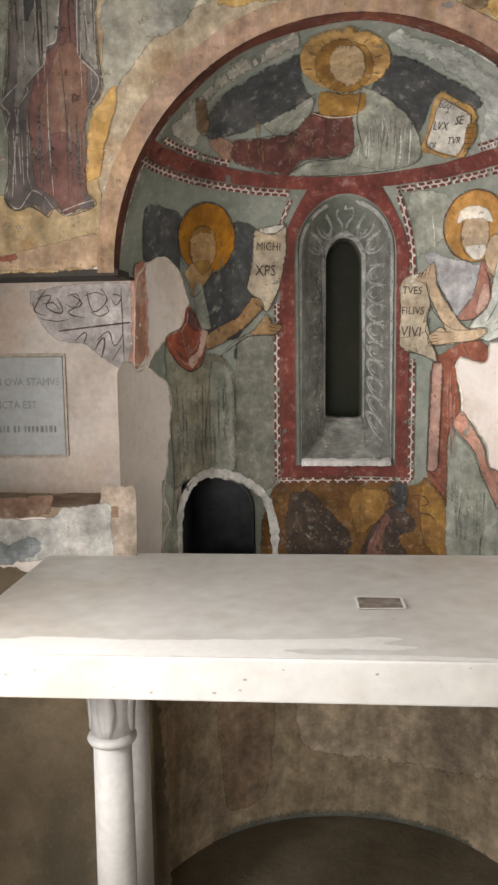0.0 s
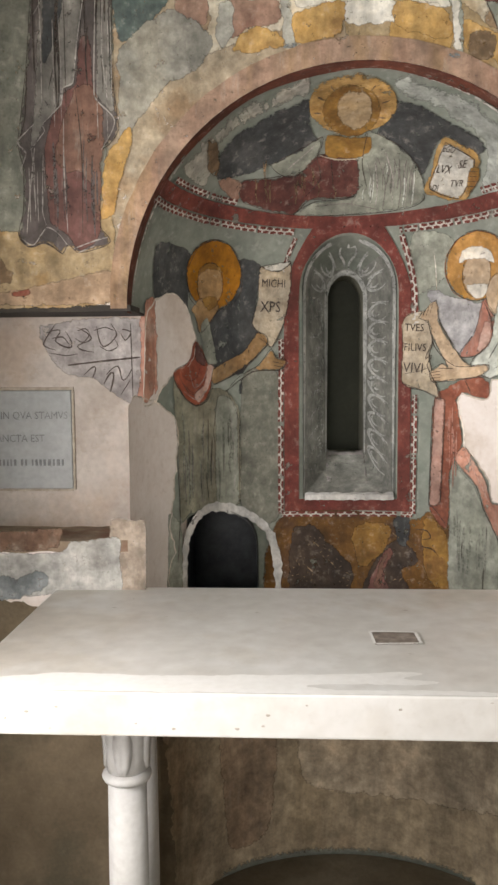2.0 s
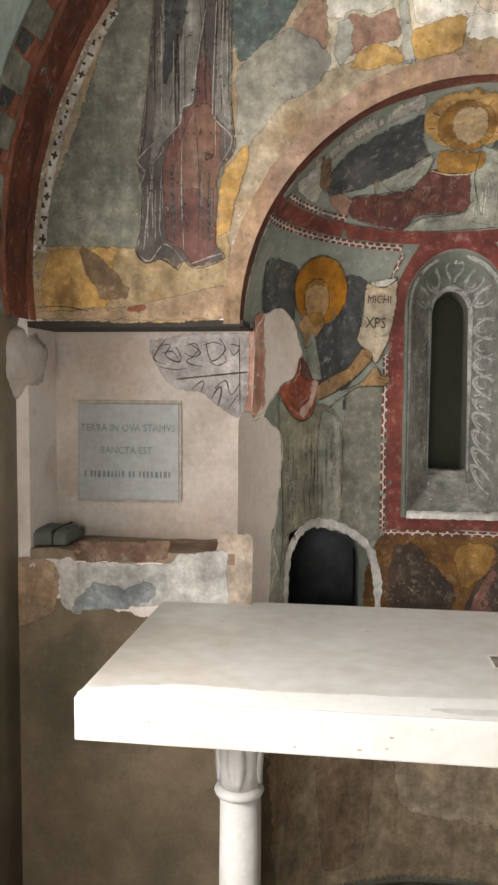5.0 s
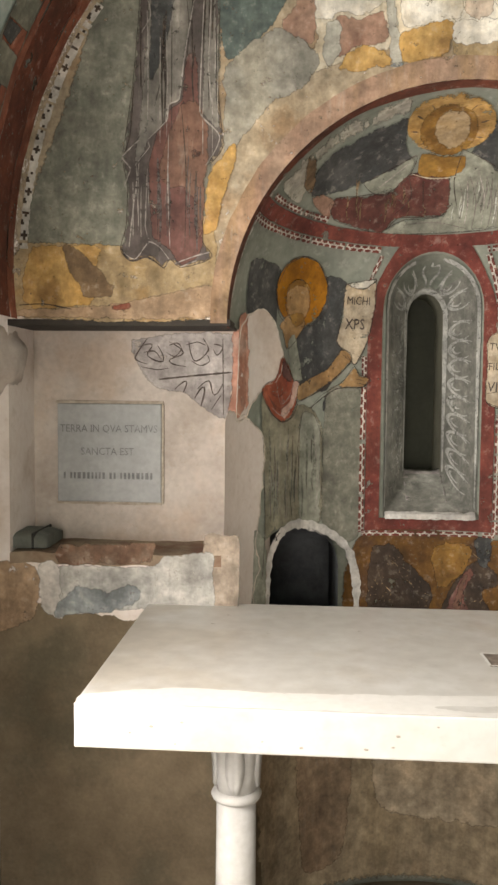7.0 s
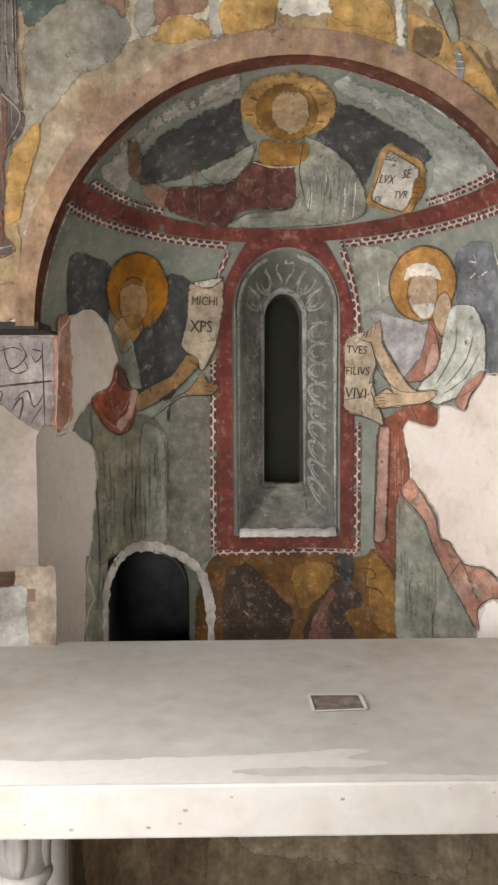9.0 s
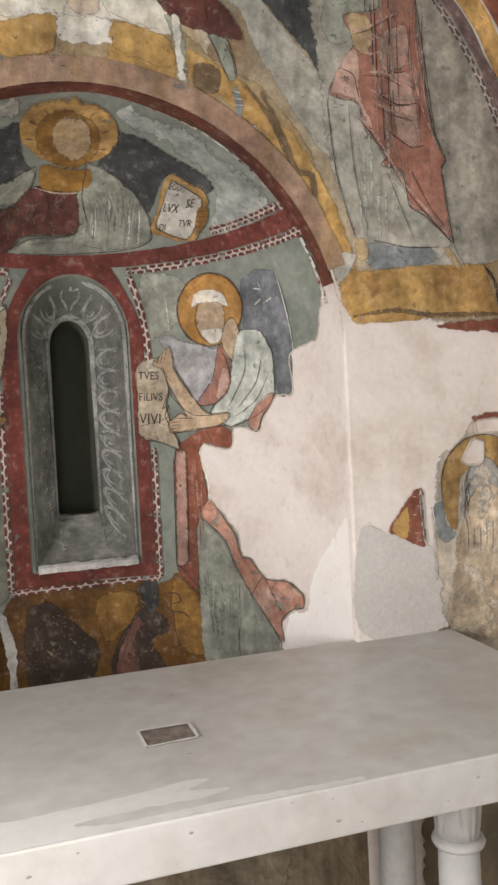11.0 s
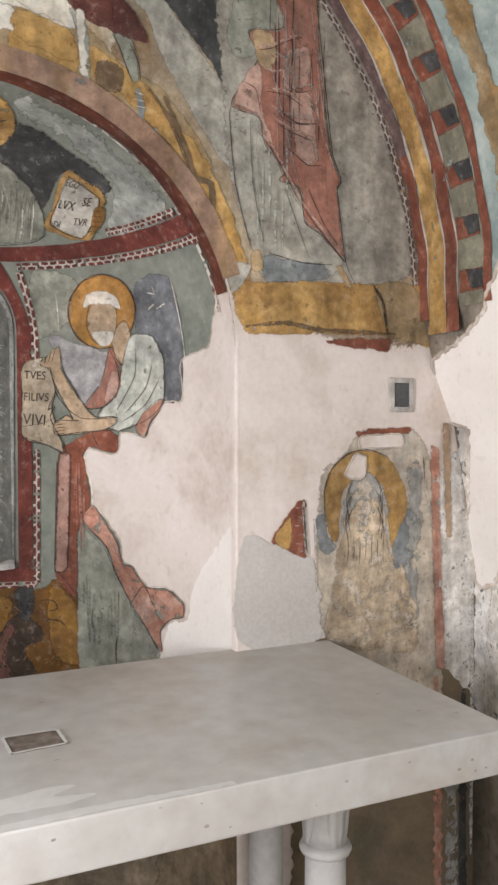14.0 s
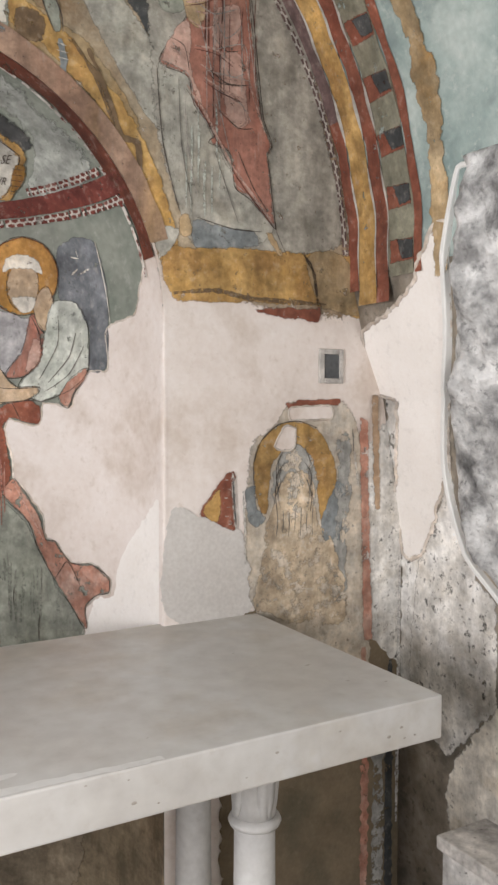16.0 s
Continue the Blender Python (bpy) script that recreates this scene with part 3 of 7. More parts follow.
def add_stroke(bm, surface, pts, layer, width, index, seed):
    fn, unit, curved = SURFACE[surface]
    line = spline([Vector((u * unit, v)) for u, v in pts], False, 0.008)
    left, right = [], []
    edge = bm.verts.layers.float.get("edge") or bm.verts.layers.float.new("edge")
    n = len(line)
    for i, p in enumerate(line):
        d = (line[min(i + 1, n - 1)] - line[max(i - 1, 0)]).normalized()
        side = Vector((-d.y, d.x))
        w = 0.5 * width * (0.75 + 0.5 * noise.noise(Vector((p.x * 60 + seed, p.y * 60, 0)))) * min(1.0, 0.45 + 2.2 * min(i, n - 1 - i) / max(1, n))
        for row, q in ((left, p + side * w), (right, p - side * w)):
            row.append(bm.verts.new(fn(q.x / unit, q.y, lifted(layer))))
            row[-1][edge] = 0.5 if width < 0.006 else 0.42 if width < 0.02 else 0.85
    for i in range(n - 1):
        f = bm.faces.new((left[i], right[i], right[i + 1], left[i + 1]))
        f.material_index = index


def letters(bm, surface, text, size, angle, at, layer, index, stretch=0.85):
    fn, unit, _ = SURFACE[surface]
    cu = bpy.data.curves.new("letters", "FONT")
    cu.body, cu.size, cu.resolution_u = text, size, 2
    ob = new("letters", cu)
    bpy.context.view_layer.update()
    me = bpy.data.meshes.new_from_object(ob.evaluated_get(bpy.context.evaluated_depsgraph_get()))
    a = radians(angle)
    made = []
    for v in me.vertices:
        x, y = v.co.x * stretch, v.co.y
        x, y = x * math.cos(a) - y * math.sin(a), x * math.sin(a) + y * math.cos(a)
        made.append(bm.verts.new(fn(at[0] + x / unit, at[1] + y, lifted(layer))))
    for p in me.polygons:
        f = bm.faces.new([made[i] for i in p.vertices])
        f.material_index = index
    bpy.data.objects.remove(ob)
    bpy.data.curves.remove(cu)



def mural(name, label, category, kind, items):
    """One painted thing: filled shapes (F), brush strokes (S) and lettering (T) laid thinly on a wall."""
    global MURALS
    bm, used, lines = bmesh.new(), [], []
    for k, (what, surface, key, layer, amount, pts) in enumerate(items):
        MURALS += 1
        if what == "T":
            text_bm = bmesh.new()
            letters(text_bm, surface, key, layer, amount, pts[0], 9.5 if surface == "d" else 7.5, 0)
            lines.append(text_bm)
            continue
        if key not in used:
            used.append(key)
        if what == "F":
            line = add_fill(bm, surface, pts, layer, amount, used.index(key), MURALS)
            if key == "white_plaster" or (key == "cleanwhite" and surface == "e"):
                if "lip" not in used:
                    used.append("lip")
                add_rim(bm, surface, line, layer + 1, used.index("lip"), MURALS, *((0.008, 0.016) if surface == "e" else (0.0026, 0.0075)))
            if name in ("fresco_figure", "painted_book", "painted_scroll") and key in OUTLINED:
                if "folddark" not in used:
                    used.append("folddark")
                add_stroke(bm, surface, pts + pts[:1], layer + 0.5, 0.0026, used.index("folddark"), MURALS)
        else:
            add_stroke(bm, surface, pts, layer, amount, used.index(key), MURALS)
    bmesh.ops.recalc_face_normals(bm, faces=bm.faces)
    ob = tagged(part(name, bm, [M[u] for u in used]), label, category, kind=kind)
    for text_bm in lines:
        part("lettering", text_bm, M["ink"], ob, "dark painted letters")
    return ob


def streaks(surface, key, u0, u1, v0, v1, count, seed, layer=5, width=0.005):
    """Uneven downward brush marks, as left by worn drapery folds and drips."""
    rng = random.Random(seed)
    made = []
    for _ in range(count):
        u, top = rng.uniform(u0, u1), rng.uniform(v0 + 0.4 * (v1 - v0), v1)
        low = max(v0, top - rng.uniform(0.2, 0.7) * (v1 - v0))
        bend = rng.uniform(-0.04, 0.04) * (u1 - u0)
        made.append(("S", surface, key, layer, width * rng.uniform(0.5, 1.4), [(u, top), (u + bend, (top + low) / 2), (u + bend * 0.4, low)]))
    return made


def ring_band(bm, surface, u0, u1, v_in, v_out, layer, index, steps=90, wobble=0.002):
    """A painted band between two edges, each a function of u."""
    fn = SURFACE[surface][0]
    rows = []
    for i in range(steps + 1):
        u = u0 + (u1 - u0) * i / steps
        w = wobble * noise.noise(Vector((u * 0.9, layer, 3.0)))
        rows.append([bm.verts.new(fn(u, v_in(u) + (v_out(u) - v_in(u)) * j / 3 + w, lifted(layer))) for j in range(4)])
    for a, b in zip(rows, rows[1:]):
        for j in range(3):
            f = bm.faces.new((a[j], b[j], b[j + 1], a[j + 1]))
            f.material_index, f.smooth = index, True


def stepped_border(name, label, surface, path, width, layer, dark="red", wear=0.12, seed=1, meander=False):
    """A pale ribbon with dark stepped teeth, as painted round the panels."""
    fn, unit, _ = SURFACE[surface]
    rng = random.Random(seed)
    bm = bmesh.new()
    line = spline([Vector((u * unit, v)) for u, v in path], False, 0.0065)
    n = len(line)

    def at(i, s, lift):
        p = line[i]
        d = (line[min(i + 1, n - 1)] - line[max(i - 1, 0)]).normalized()
        q = p + Vector((-d.y, d.x)) * s
        return fn(q.x / unit, q.y, lift)

    for i in range(n - 1):
        if rng.random() < wear * 0.5:
            continue
        lo, hi = -width / 2 * rng.uniform(0.8, 1.1), width / 2 * rng.uniform(0.8, 1.1)
        if meander:
            f = bm.faces.new([bm.verts.new(at(*q, lifted(layer))) for q in ((i, lo), (i + 1, lo), (i + 1, hi), (i, hi))])
            f.material_index = 1
            lo, hi = ((lo, hi * 0.1), (lo * 0.25, hi * 0.25), (lo * 0.1, hi), (lo * 0.25, hi * 0.25))[i % 4]
            bm.faces.new([bm.verts.new(at(*q, lifted(layer + 0.5))) for q in ((i, lo), (i + 1, lo), (i + 1, hi), (i, hi))])
            continue
        f = bm.faces.new([bm.verts.new(at(*q, lifted(layer))) for q in ((i, lo), (i + 1, lo), (i + 1, hi), (i, hi))])
        phase = i % 8
        spans = {1: (-0.12, 0.18), 2: (-0.42, 0.42), 3: (-0.12, 0.18), 5: (-0.5, -0.2), 6: (-0.5, -0.05)}.get(phase)
        if spans and rng.random() > wear:
            a, b = spans[0] * width, spans[1] * width
            f = bm.faces.new([bm.verts.new(at(*q, lifted(layer + 1))) for q in ((i, a), (i + 1, a), (i + 1, b), (i, b))])
            f.material_index = 1
    bmesh.ops.recalc_face_normals(bm, faces=bm.faces)
    return tagged(part(name, bm, [M["borderwhite"], M[dark]]), label, "border", kind="structure")


# ---- painted bands of the apse and arch ----
def build_bands():
    bm = bmesh.new()
    sway = lambda u: 0.022 * abs(math.sin(radians(u))) ** 2 + 0.006 * math.sin(radians(u))
    ring_band(bm, "a", -89.5, 89.5, lambda u: 2.078 + sway(u), lambda u: 2.113 + sway(u) * 1.3, 5, 0)
    tagged(part("painted_band", bm, M["red"]), "dark red painted band at the foot of the half dome", "border", kind="structure")
    bm = bmesh.new()
    ring_band(bm, "m", 15, 181, lambda u: -0.004, lambda u: 0.05 + 0.006 * math.sin(u * 0.2), 5, 0)
    tagged(part("painted_band", bm, M["darkred"]), "dark brown-red painted rim inside the arch", "border", kind="structure")
    bm = bmesh.new()
    fn = lambda u, r: (r * math.cos(radians(u)), SPRING + r * math.sin(radians(u)))
    rows = []
    for i in range(111):
        u = 18 + 162 * i / 110
        w = 0.004 * noise.noise(Vector((u * 0.2, 0, 5)))
        out = 0.036 + 0.014 * math.sin(radians(u))
        rows.append([bm.verts.new((x, -lifted(5), z)) for x, z in (fn(u, R - 0.007), fn(u, R + out + w))])
    for a, b in zip(rows, rows[1:]):
        bm.faces.new((a[0], b[0], b[1], a[1]))
    tagged(part("painted_band", bm, M["archpink"]), "dusty pink painted band around the apse arch", "border", kind="structure")
    # red surround of the window
    bm = bmesh.new()
    z_top = 2.085
    fnA = SURFACE["a"][0]
    def patch(u0, u1, v0, v1):
        nu, nv = max(1, int(abs(u1 - u0) / 2)), max(1, int(abs(v1 - v0) / 0.03))
        g = [[bm.verts.new(fnA(u0 + (u1 - u0) * i / nu, v0 + (v1 - v0) * j / nv, lifted(4))) for i in range(nu + 1)] for j in range(nv + 1)]
        for j in range(nv):
            for i in range(nu):
                f = bm.faces.new((g[j][i], g[j][i + 1], g[j + 1][i + 1], g[j + 1][i]))
                f.smooth = True
    patch(-19.6, -14.9, 1.185, 1.90)
    patch(15.9, 19.8, 1.185, 1.90)
    patch(-14.9, 15.9, 1.185, 1.224)
    n = 20
    rows = []
    for i in range(n + 1):
        a = math.pi * i / n
        th_in, z_in = 0.5 - 15.4 * -math.cos(a), 1.90 + 0.166 * math.sin(a)
        wide = 19.7 - 3.0 * math.sin(a) ** 2 * 0
        th_out = 0.1 + wide * math.cos(a) * (1 - 0.12 * math.sin(2 * a if a < math.pi / 2 else 2 * (math.pi - a)))
        z_out = min(2.09, 1.90 + 0.25 * math.sin(a))
        rows.append([bm.verts.new(fnA(th_in + (th_out - th_in) * k / 3, z_in + (z_out - z_in) * k / 3, lifted(4))) for k in range(4)])
    for a, b in zip(rows, rows[1:]):
        for k in range(3):
            bm.faces.new((a[k], b[k], b[k + 1], a[k + 1]))
    bmesh.ops.recalc_face_normals(bm, faces=bm.faces)
    tagged(part("painted_band", bm, M["red"]), "dark red painted surround of the slit window", "border", kind="structure")
    low = [(u, 2.066 + sway(u)) for u in range(-86, -17, 4)]
    stepped_border("painted_border", "white painted border with red stepped teeth", "a", low, 0.018, 5, seed=2, meander=True)
    low = [(u, 2.066 + sway(u)) for u in range(17, 87, 4)]
    stepped_border("painted_border", "white painted border with red stepped teeth", "a", low, 0.018, 5, seed=3, meander=True)
    stepped_border("painted_border", "worn white painted border with red teeth", "a", [(u, 2.124 + sway(u) * 1.35) for u in range(-78, -38, 4)], 0.015, 5, seed=4, wear=0.3, meander=True)
    stepped_border("painted_border", "worn white painted border with red teeth", "a", [(u, 2.124 + sway(u) * 1.35) for u in range(48, 84, 4)], 0.016, 5, seed=5, meander=True)
    stepped_border("painted_border", "white stepped border beside the window", "a", [(-20.8, 1.18), (-20.8, 1.45), (-20.6, 1.74)], 0.018, 5, seed=6, meander=True)
    stepped_border("painted_border", "white stepped border beside the window", "a", [(21.0, 1.56), (20.9, 1.35), (20.8, 1.18)], 0.018, 5, seed=7, meander=True)
    stepped_border("painted_border", "white stepped border beside the window", "a", [(17.5, 2.055), (19.5, 1.98), (20.7, 1.90), (20.9, 1.78)], 0.02, 5, seed=8, meander=True)
    stepped_border("painted_border", "white stepped border beside the window", "a", [(-17.5, 2.05), (-19.3, 2.0), (-20.6, 1.95)], 0.014, 5, seed=9, meander=True)
    stepped_border("painted_border", "white stepped border under the window", "a", [(20.6, 1.176), (0, 1.172), (-20.6, 1.176)], 0.016, 5, seed=10, meander=True)
    stepped_border("painted_border", "white dotted border along the arch", "m", [(11, 0.058), (25, 0.06), (38, 0.062)], 0.013, 5, seed=11)
    stepped_border("painted_border", "white dotted border along the arch", "m", [(40, 0.058), (60, 0.055), (75, 0.052)], 0.01, 5, seed=12, wear=0.4)
    stepped_border("painted_border", "white dotted border along the arch", "m", [(178, 0.058), (160, 0.062), (140, 0.058)], 0.008, 5, seed=13, wear=0.6)


def build_vault_bands():
    def strip(u0, u1, y0, y1, key, label, layer=2):
        bm = bmesh.new()
        ring_band(bm, "v", u0, u1, lambda u: y0 + 0.004 * math.sin(u * 0.7), lambda u: y1 + 0.004 * math.sin(u * 0.5 + 1), layer, 0, 60, 0.004)
        bmesh.ops.recalc_face_normals(bm, faces=bm.faces)
        tagged(part("vault_band", bm, M[key]), label, "border", kind="structure")
    strip(-2, 20, -0.002, -0.045, "redbrown", "dull red painted band at the lunette edge")
    strip(20, 88, 0.0, -0.047, "purplebrown", "dark purple-brown painted band at the lunette edge")
    strip(-4, 88, -0.045, -0.118, "ochre", "ochre band painted like inlaid stone")
    strip(-4, 88, -0.118, -0.168, "redbrown", "red painted band of the vault arch")
    strip(-1, 88, -0.168, -0.262, "palerobe", "grey block band of the vault arch")
    strip(-1, 88, -0.262, -0.29, "redbrown", "thin dark red edge of the vault arch")
    strip(92, 187, -0.002, -0.05, "redbrown", "dull red painted band at the lunette edge")
    strip(92, 187, -0.05, -0.17, "darkred", "dark brown-red painted vault band")
    strip(92, 187, -0.17, -0.20, "redbrown", "red edge of the painted vault band")
    strip(92, 187, -0.20, -0.31, "greygreen", "grey-green block band of the vault arch")
    rng = random.Random(12)
    bm = bmesh.new()
    for side in (0, 1):
        for k in range(13):
            u0 = (0.5 + k * 6.6) if side == 0 else 180 + 4 - k * 6.6
            d = 3.1 if side == 0 else -3.1
            y0, y1 = (-0.17, -0.26) if side == 0 else (-0.202, -0.308)
            add_fill(bm, "v", [(u0, y0), (u0 + d, y0), (u0 + d * 0.9, y1), (u0, y1)], 3, 0.003, 0, k + side * 50, False)
            add_fill(bm, "v", [(u0 + d * 0.1, (y0 + y1) / 2), (u0 + d * 0.95, y0 * 0.7 + y1 * 0.3), (u0 + d * 0.85, y1), (u0 + d * 0.1, y1)], 4, 0.003, 1, k + side * 50 + 20, False)
    bmesh.ops.recalc_face_normals(bm, faces=bm.faces)
    tagged(part("vault_blocks", bm, [M["redbrown"], M["darkgrey"]]), "red and dark grey painted blocks on the vault arch", "border", kind="structure")
    bm = bmesh.new()
    for k in range(34):
        u = -2 + k * 2.6 + rng.uniform(-0.4, 0.4)
        y = -0.082 + rng.uniform(-0.012, 0.012)
        s = rng.uniform(0.25, 0.5)
        add_fill(bm, "v", [(u, y - 0.012), (u + s, y), (u, y + 0.012), (u - s, y)], 4, 0.002, k % 3, 200 + k, False)
    bmesh.ops.recalc_face_normals(bm, faces=bm.faces)
    tagged(part("vault_inlay", bm, [M["greyblue"], M["brownstain"], M["ochre"]]), "small painted lozenges along the ochre band", "border", kind="structure")
    for y0, y1 in ((-0.045, -0.05), (-0.116, -0.121), (-0.166, -0.170)):
        strip(-2, 88, y0, y1, "borderwhite", "thin pale painted line on the vault", 4)
    ring = lambda a0, a1, r: [(r * math.cos(radians(a0 + (a1 - a0) * i / 12)), VAULT_Z + r * math.sin(radians(a0 + (a1 - a0) * i / 12))) for i in range(13)]
    stepped_border("painted_border", "pale stepped border along the lunette", "w", ring(145, 178, VAULT_R - 0.03), 0.022, 4, "darkbrown", seed=20)
    stepped_border("painted_border", "pale stepped border along the lunette", "w", ring(45, 3, VAULT_R - 0.02), 0.016, 4, "purplebrown", seed=21, meander=True)
    # torn strip of bare ochre plaster running up the vault
    bm = bmesh.new()
    pts = [(-2, -0.33), (6, -0.325), (14, -0.34), (20, -0.325), (24, -0.345), (30, -0.33), (42, -0.335), (42, -0.40), (32, -0.405), (24, -0.395), (20, -0.41), (12, -0.385), (4, -0.39), (-2, -0.37)]
    add_fill(bm, "v", pts, 3, 0.008, 0, 300)
    bmesh.ops.recalc_face_normals(bm, faces=bm.faces)
    tagged(part("bare_strip", bm, M["ochre_pale"]), "strip of bare ochre plaster on the vault", "plaster", kind="structure")


build_bands()
build_vault_bands()
def lunette_coat():
    """The upper wall's painted coat, which ends in a broken edge over the recess and the bare plaster."""
    outer = [(1.16 * math.cos(radians(a)), VAULT_Z + 1.16 * math.sin(radians(a))) for a in range(-6, 187, 8)]
    inner = [((R + 0.004) * math.cos(radians(a)), SPRING + (R + 0.004) * math.sin(radians(a))) for a in range(178, 8, -7)]
    return outer + [(-1.15, 1.806), (-0.9, 1.804), (-0.612, 1.806)] + inner + [(0.64, 1.90), (0.70, 1.868), (0.80, 1.862), (0.88, 1.845), (0.98, 1.83), (1.10, 1.828)]


mural("fresco_ground", "worn tan and ochre painted coat of the upper wall", "fresco", "structure", [("F", "w", "ochre_wash", -0.6, 0.003, lunette_coat())])
mural("plaster_patch", "stained tan plaster on the lower apse wall", "plaster", "structure", [
    ("F", "a", "lowtan", 0, 0.004, [(-89.5, 0.01), (-89.5, 0.84), (-60, 0.85), (-20, 0.845), (25, 0.85), (60, 0.845), (89.5, 0.85), (89.5, 0.01), (30, 0.01), (-30, 0.01)]),
    ("F", "a", "paletan", 1, 0.008, [(-12, 0.25), (-14, 0.6), (-5, 0.66), (20, 0.64), (52, 0.60), (55, 0.3), (30, 0.22)]),
    ("F", "a", "lowtan2", 1, 0.008, [(-40, 0.1), (-44, 0.7), (-28, 0.78), (-22, 0.4), (-26, 0.1)]),
    ("F", "a", "lowtan2", 1, 0.008, [(-88, 0.1), (-88, 0.5), (-70, 0.4), (-66, 0.1)]),
])


# ---- window, opening and fittings ----
def build_window():
    win = tagged(new("window_1"), "deep arched slit window with a painted splay", "window", kind="structure")
    outer, inner, deep = window_ring(WIN_OUT, 0.555, -0.002), window_ring(WIN_IN, 0.742, -0.002), window_ring(WIN_IN, 0.95, -0.002)
    # the front edge follows the curve of the apse
    front = [(x, DEPTH * math.sqrt(1 - (x / R) ** 2) - 0.003 - 0.02 * max(0.0, z - 1.9), z) for x, _, z in outer]
    bm = loft([front, inner], cap=False)
    smooth(part("splay", bm, M["revealgrey"], win, "grey painted splay"))
    part("reveal", loft([inner, deep], cap=False), M["revealdark"], win, "olive inner reveal with the slit's shade in its colour")
    bm = bmesh.new()
    f = bm.faces.new([bm.verts.new(p) for p in window_ring(WIN_IN, 0.93, 0.01)])
    r = bmesh.ops.extrude_face_region(bm, geom=[f])
    bmesh.ops.translate(bm, vec=(0, 0.02, 0), verts=[v for v in r["geom"] if isinstance(v, bmesh.types.BMVert)])
    bmesh.ops.recalc_face_normals(bm, faces=bm.faces)
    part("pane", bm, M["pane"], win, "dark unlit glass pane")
    # crumbling whitewashed sill edge and the rough slope behind it
    bm = bmesh.new()
    rows = []
    for i in range(33):
        x = -0.134 + 0.284 * i / 32
        row = []
        for y, z in ((0.527, 1.224), (0.529, 1.240), (0.538, 1.247), (0.556, 1.243), (0.57, 1.226)):
            w = Vector((x * 55, y * 40, z * 40))
            row.append(bm.verts.new((x, y + 0.004 * noise.noise(w), z + 0.0045 * noise.noise(w + Vector((5, 1, 2))))))
        rows.append(row)
    for a, b in zip(rows, rows[1:]):
        for k in range(4):
            bm.faces.new((a[k], b[k], b[k + 1], a[k + 1]))
    bm.faces.new(rows[0])
    bm.faces.new(rows[-1][::-1])
    bmesh.ops.recalc_face_normals(bm, faces=bm.faces)
    part("sill", bm, M["whitewash"], win, "crumbling whitewashed sill edge")
    bm = bmesh.new()
    rows = []
    for j in range(15):
        t = j / 14
        y, z, half = 0.612 + 0.16 * t, 1.262 + 0.098 * t, 0.067 - 0.002 * t
        row = []
        for i in range(17):
            x = 0.008 + half * (2 * i / 16 - 1)
            w = Vector((x * 34, y * 34, 3))
            row.append(bm.verts.new((x, y, z + 0.007 * noise.noise(w) + 0.004 * noise.noise(w * 2.7) + 0.006 * (abs(i - 8) / 8) ** 4)))
        rows.append(row)
    for a, b in zip(rows, rows[1:]):
        for k in range(16):
            bm.faces.new((a[k], a[k + 1], b[k + 1], b[k])).smooth = True
    r = bmesh.ops.extrude_face_region(bm, geom=bm.faces[:])
    bmesh.ops.translate(bm, vec=(0, 0, -0.05), verts=[v for v in r["geom"] if isinstance(v, bmesh.types.BMVert)])
    bmesh.ops.recalc_face_normals(bm, faces=bm.faces)
    part("sill_slope", bm, M["greylav"], win, "rough sloping grey plaster inside the sill")
    # pale scrollwork: a chain of leafy volutes up both cheeks and over the head
    bm = bmesh.new()
    edge = bm.verts.layers.float.new("edge")
    n_head = 14

    def splay(s, across):
        """A point of the splay: s runs up the right cheek (0 to 1), over the head (1 to 2) and down the left cheek (2 to 3)."""
        if 1.0 <= s <= 2.0:
            u = (s - 1.0) * n_head
            k = min(n_head - 1, int(u))
            a = Vector(front[2 + k]).lerp(Vector(front[3 + k]), u - k)
            b = Vector(inner[2 + k]).lerp(Vector(inner[3 + k]), u - k)
        else:
            k, up = (2, s) if s < 1.0 else (2 + n_head, 3.0 - s)
            a, b = Vector(front[k]), Vector(inner[k])
            a.z, b.z = WIN_OUT["low_z"] + (a.z - WIN_OUT["low_z"]) * up, WIN_IN["low_z"] + (b.z - WIN_IN["low_z"]) * up
        p = a.lerp(b, across)
        return p + (Vector((0.008, 0.3, 1.6 if not 1.0 <= s <= 2.0 else 1.9)) - p).normalized() * 0.004

    def ribbon(track, width, firm):
        """A tapering brush line along (s, across) steps."""
        rows = []
        for i, (s, c) in enumerate(track):
            a, b = track[max(i - 1, 0)], track[min(i + 1, len(track) - 1)]
            p, ahead = splay(s, c), splay(*b) - splay(*a)
            over = splay(s, min(1.0, c + 0.02)) - splay(s, c - 0.02)
            along = splay(min(2.999, s + 0.004), c) - splay(max(0.0, s - 0.004), c)
            normal = over.cross(along).normalized()
            side = ahead.cross(normal).normalized() * width / 2 * min(1.0, 0.35 + 2.4 * min(i, len(track) - 1 - i) / len(track))
            deep = over.normalized()
            side += deep * side.dot(deep) * 2.0
            row = [bm.verts.new(p + side), bm.verts.new(p - side)]
            for v in row:
                v[edge] = firm
            rows.append(row)
        for a, b in zip(rows, rows[1:]):
            bm.faces.new((a[0], b[0], b[1], a[1]))

    for across, width in ((0.05, 0.007), (0.95, 0.010)):
        ribbon([(0.03 + 2.94 * i / 90, across) for i in range(91)], width, 0.55)
    marks = [0.08 + 0.103 * k for k in range(9)] + [1.10, 1.28, 1.72, 1.90] + [2.07 + 0.103 * k for k in range(9)]
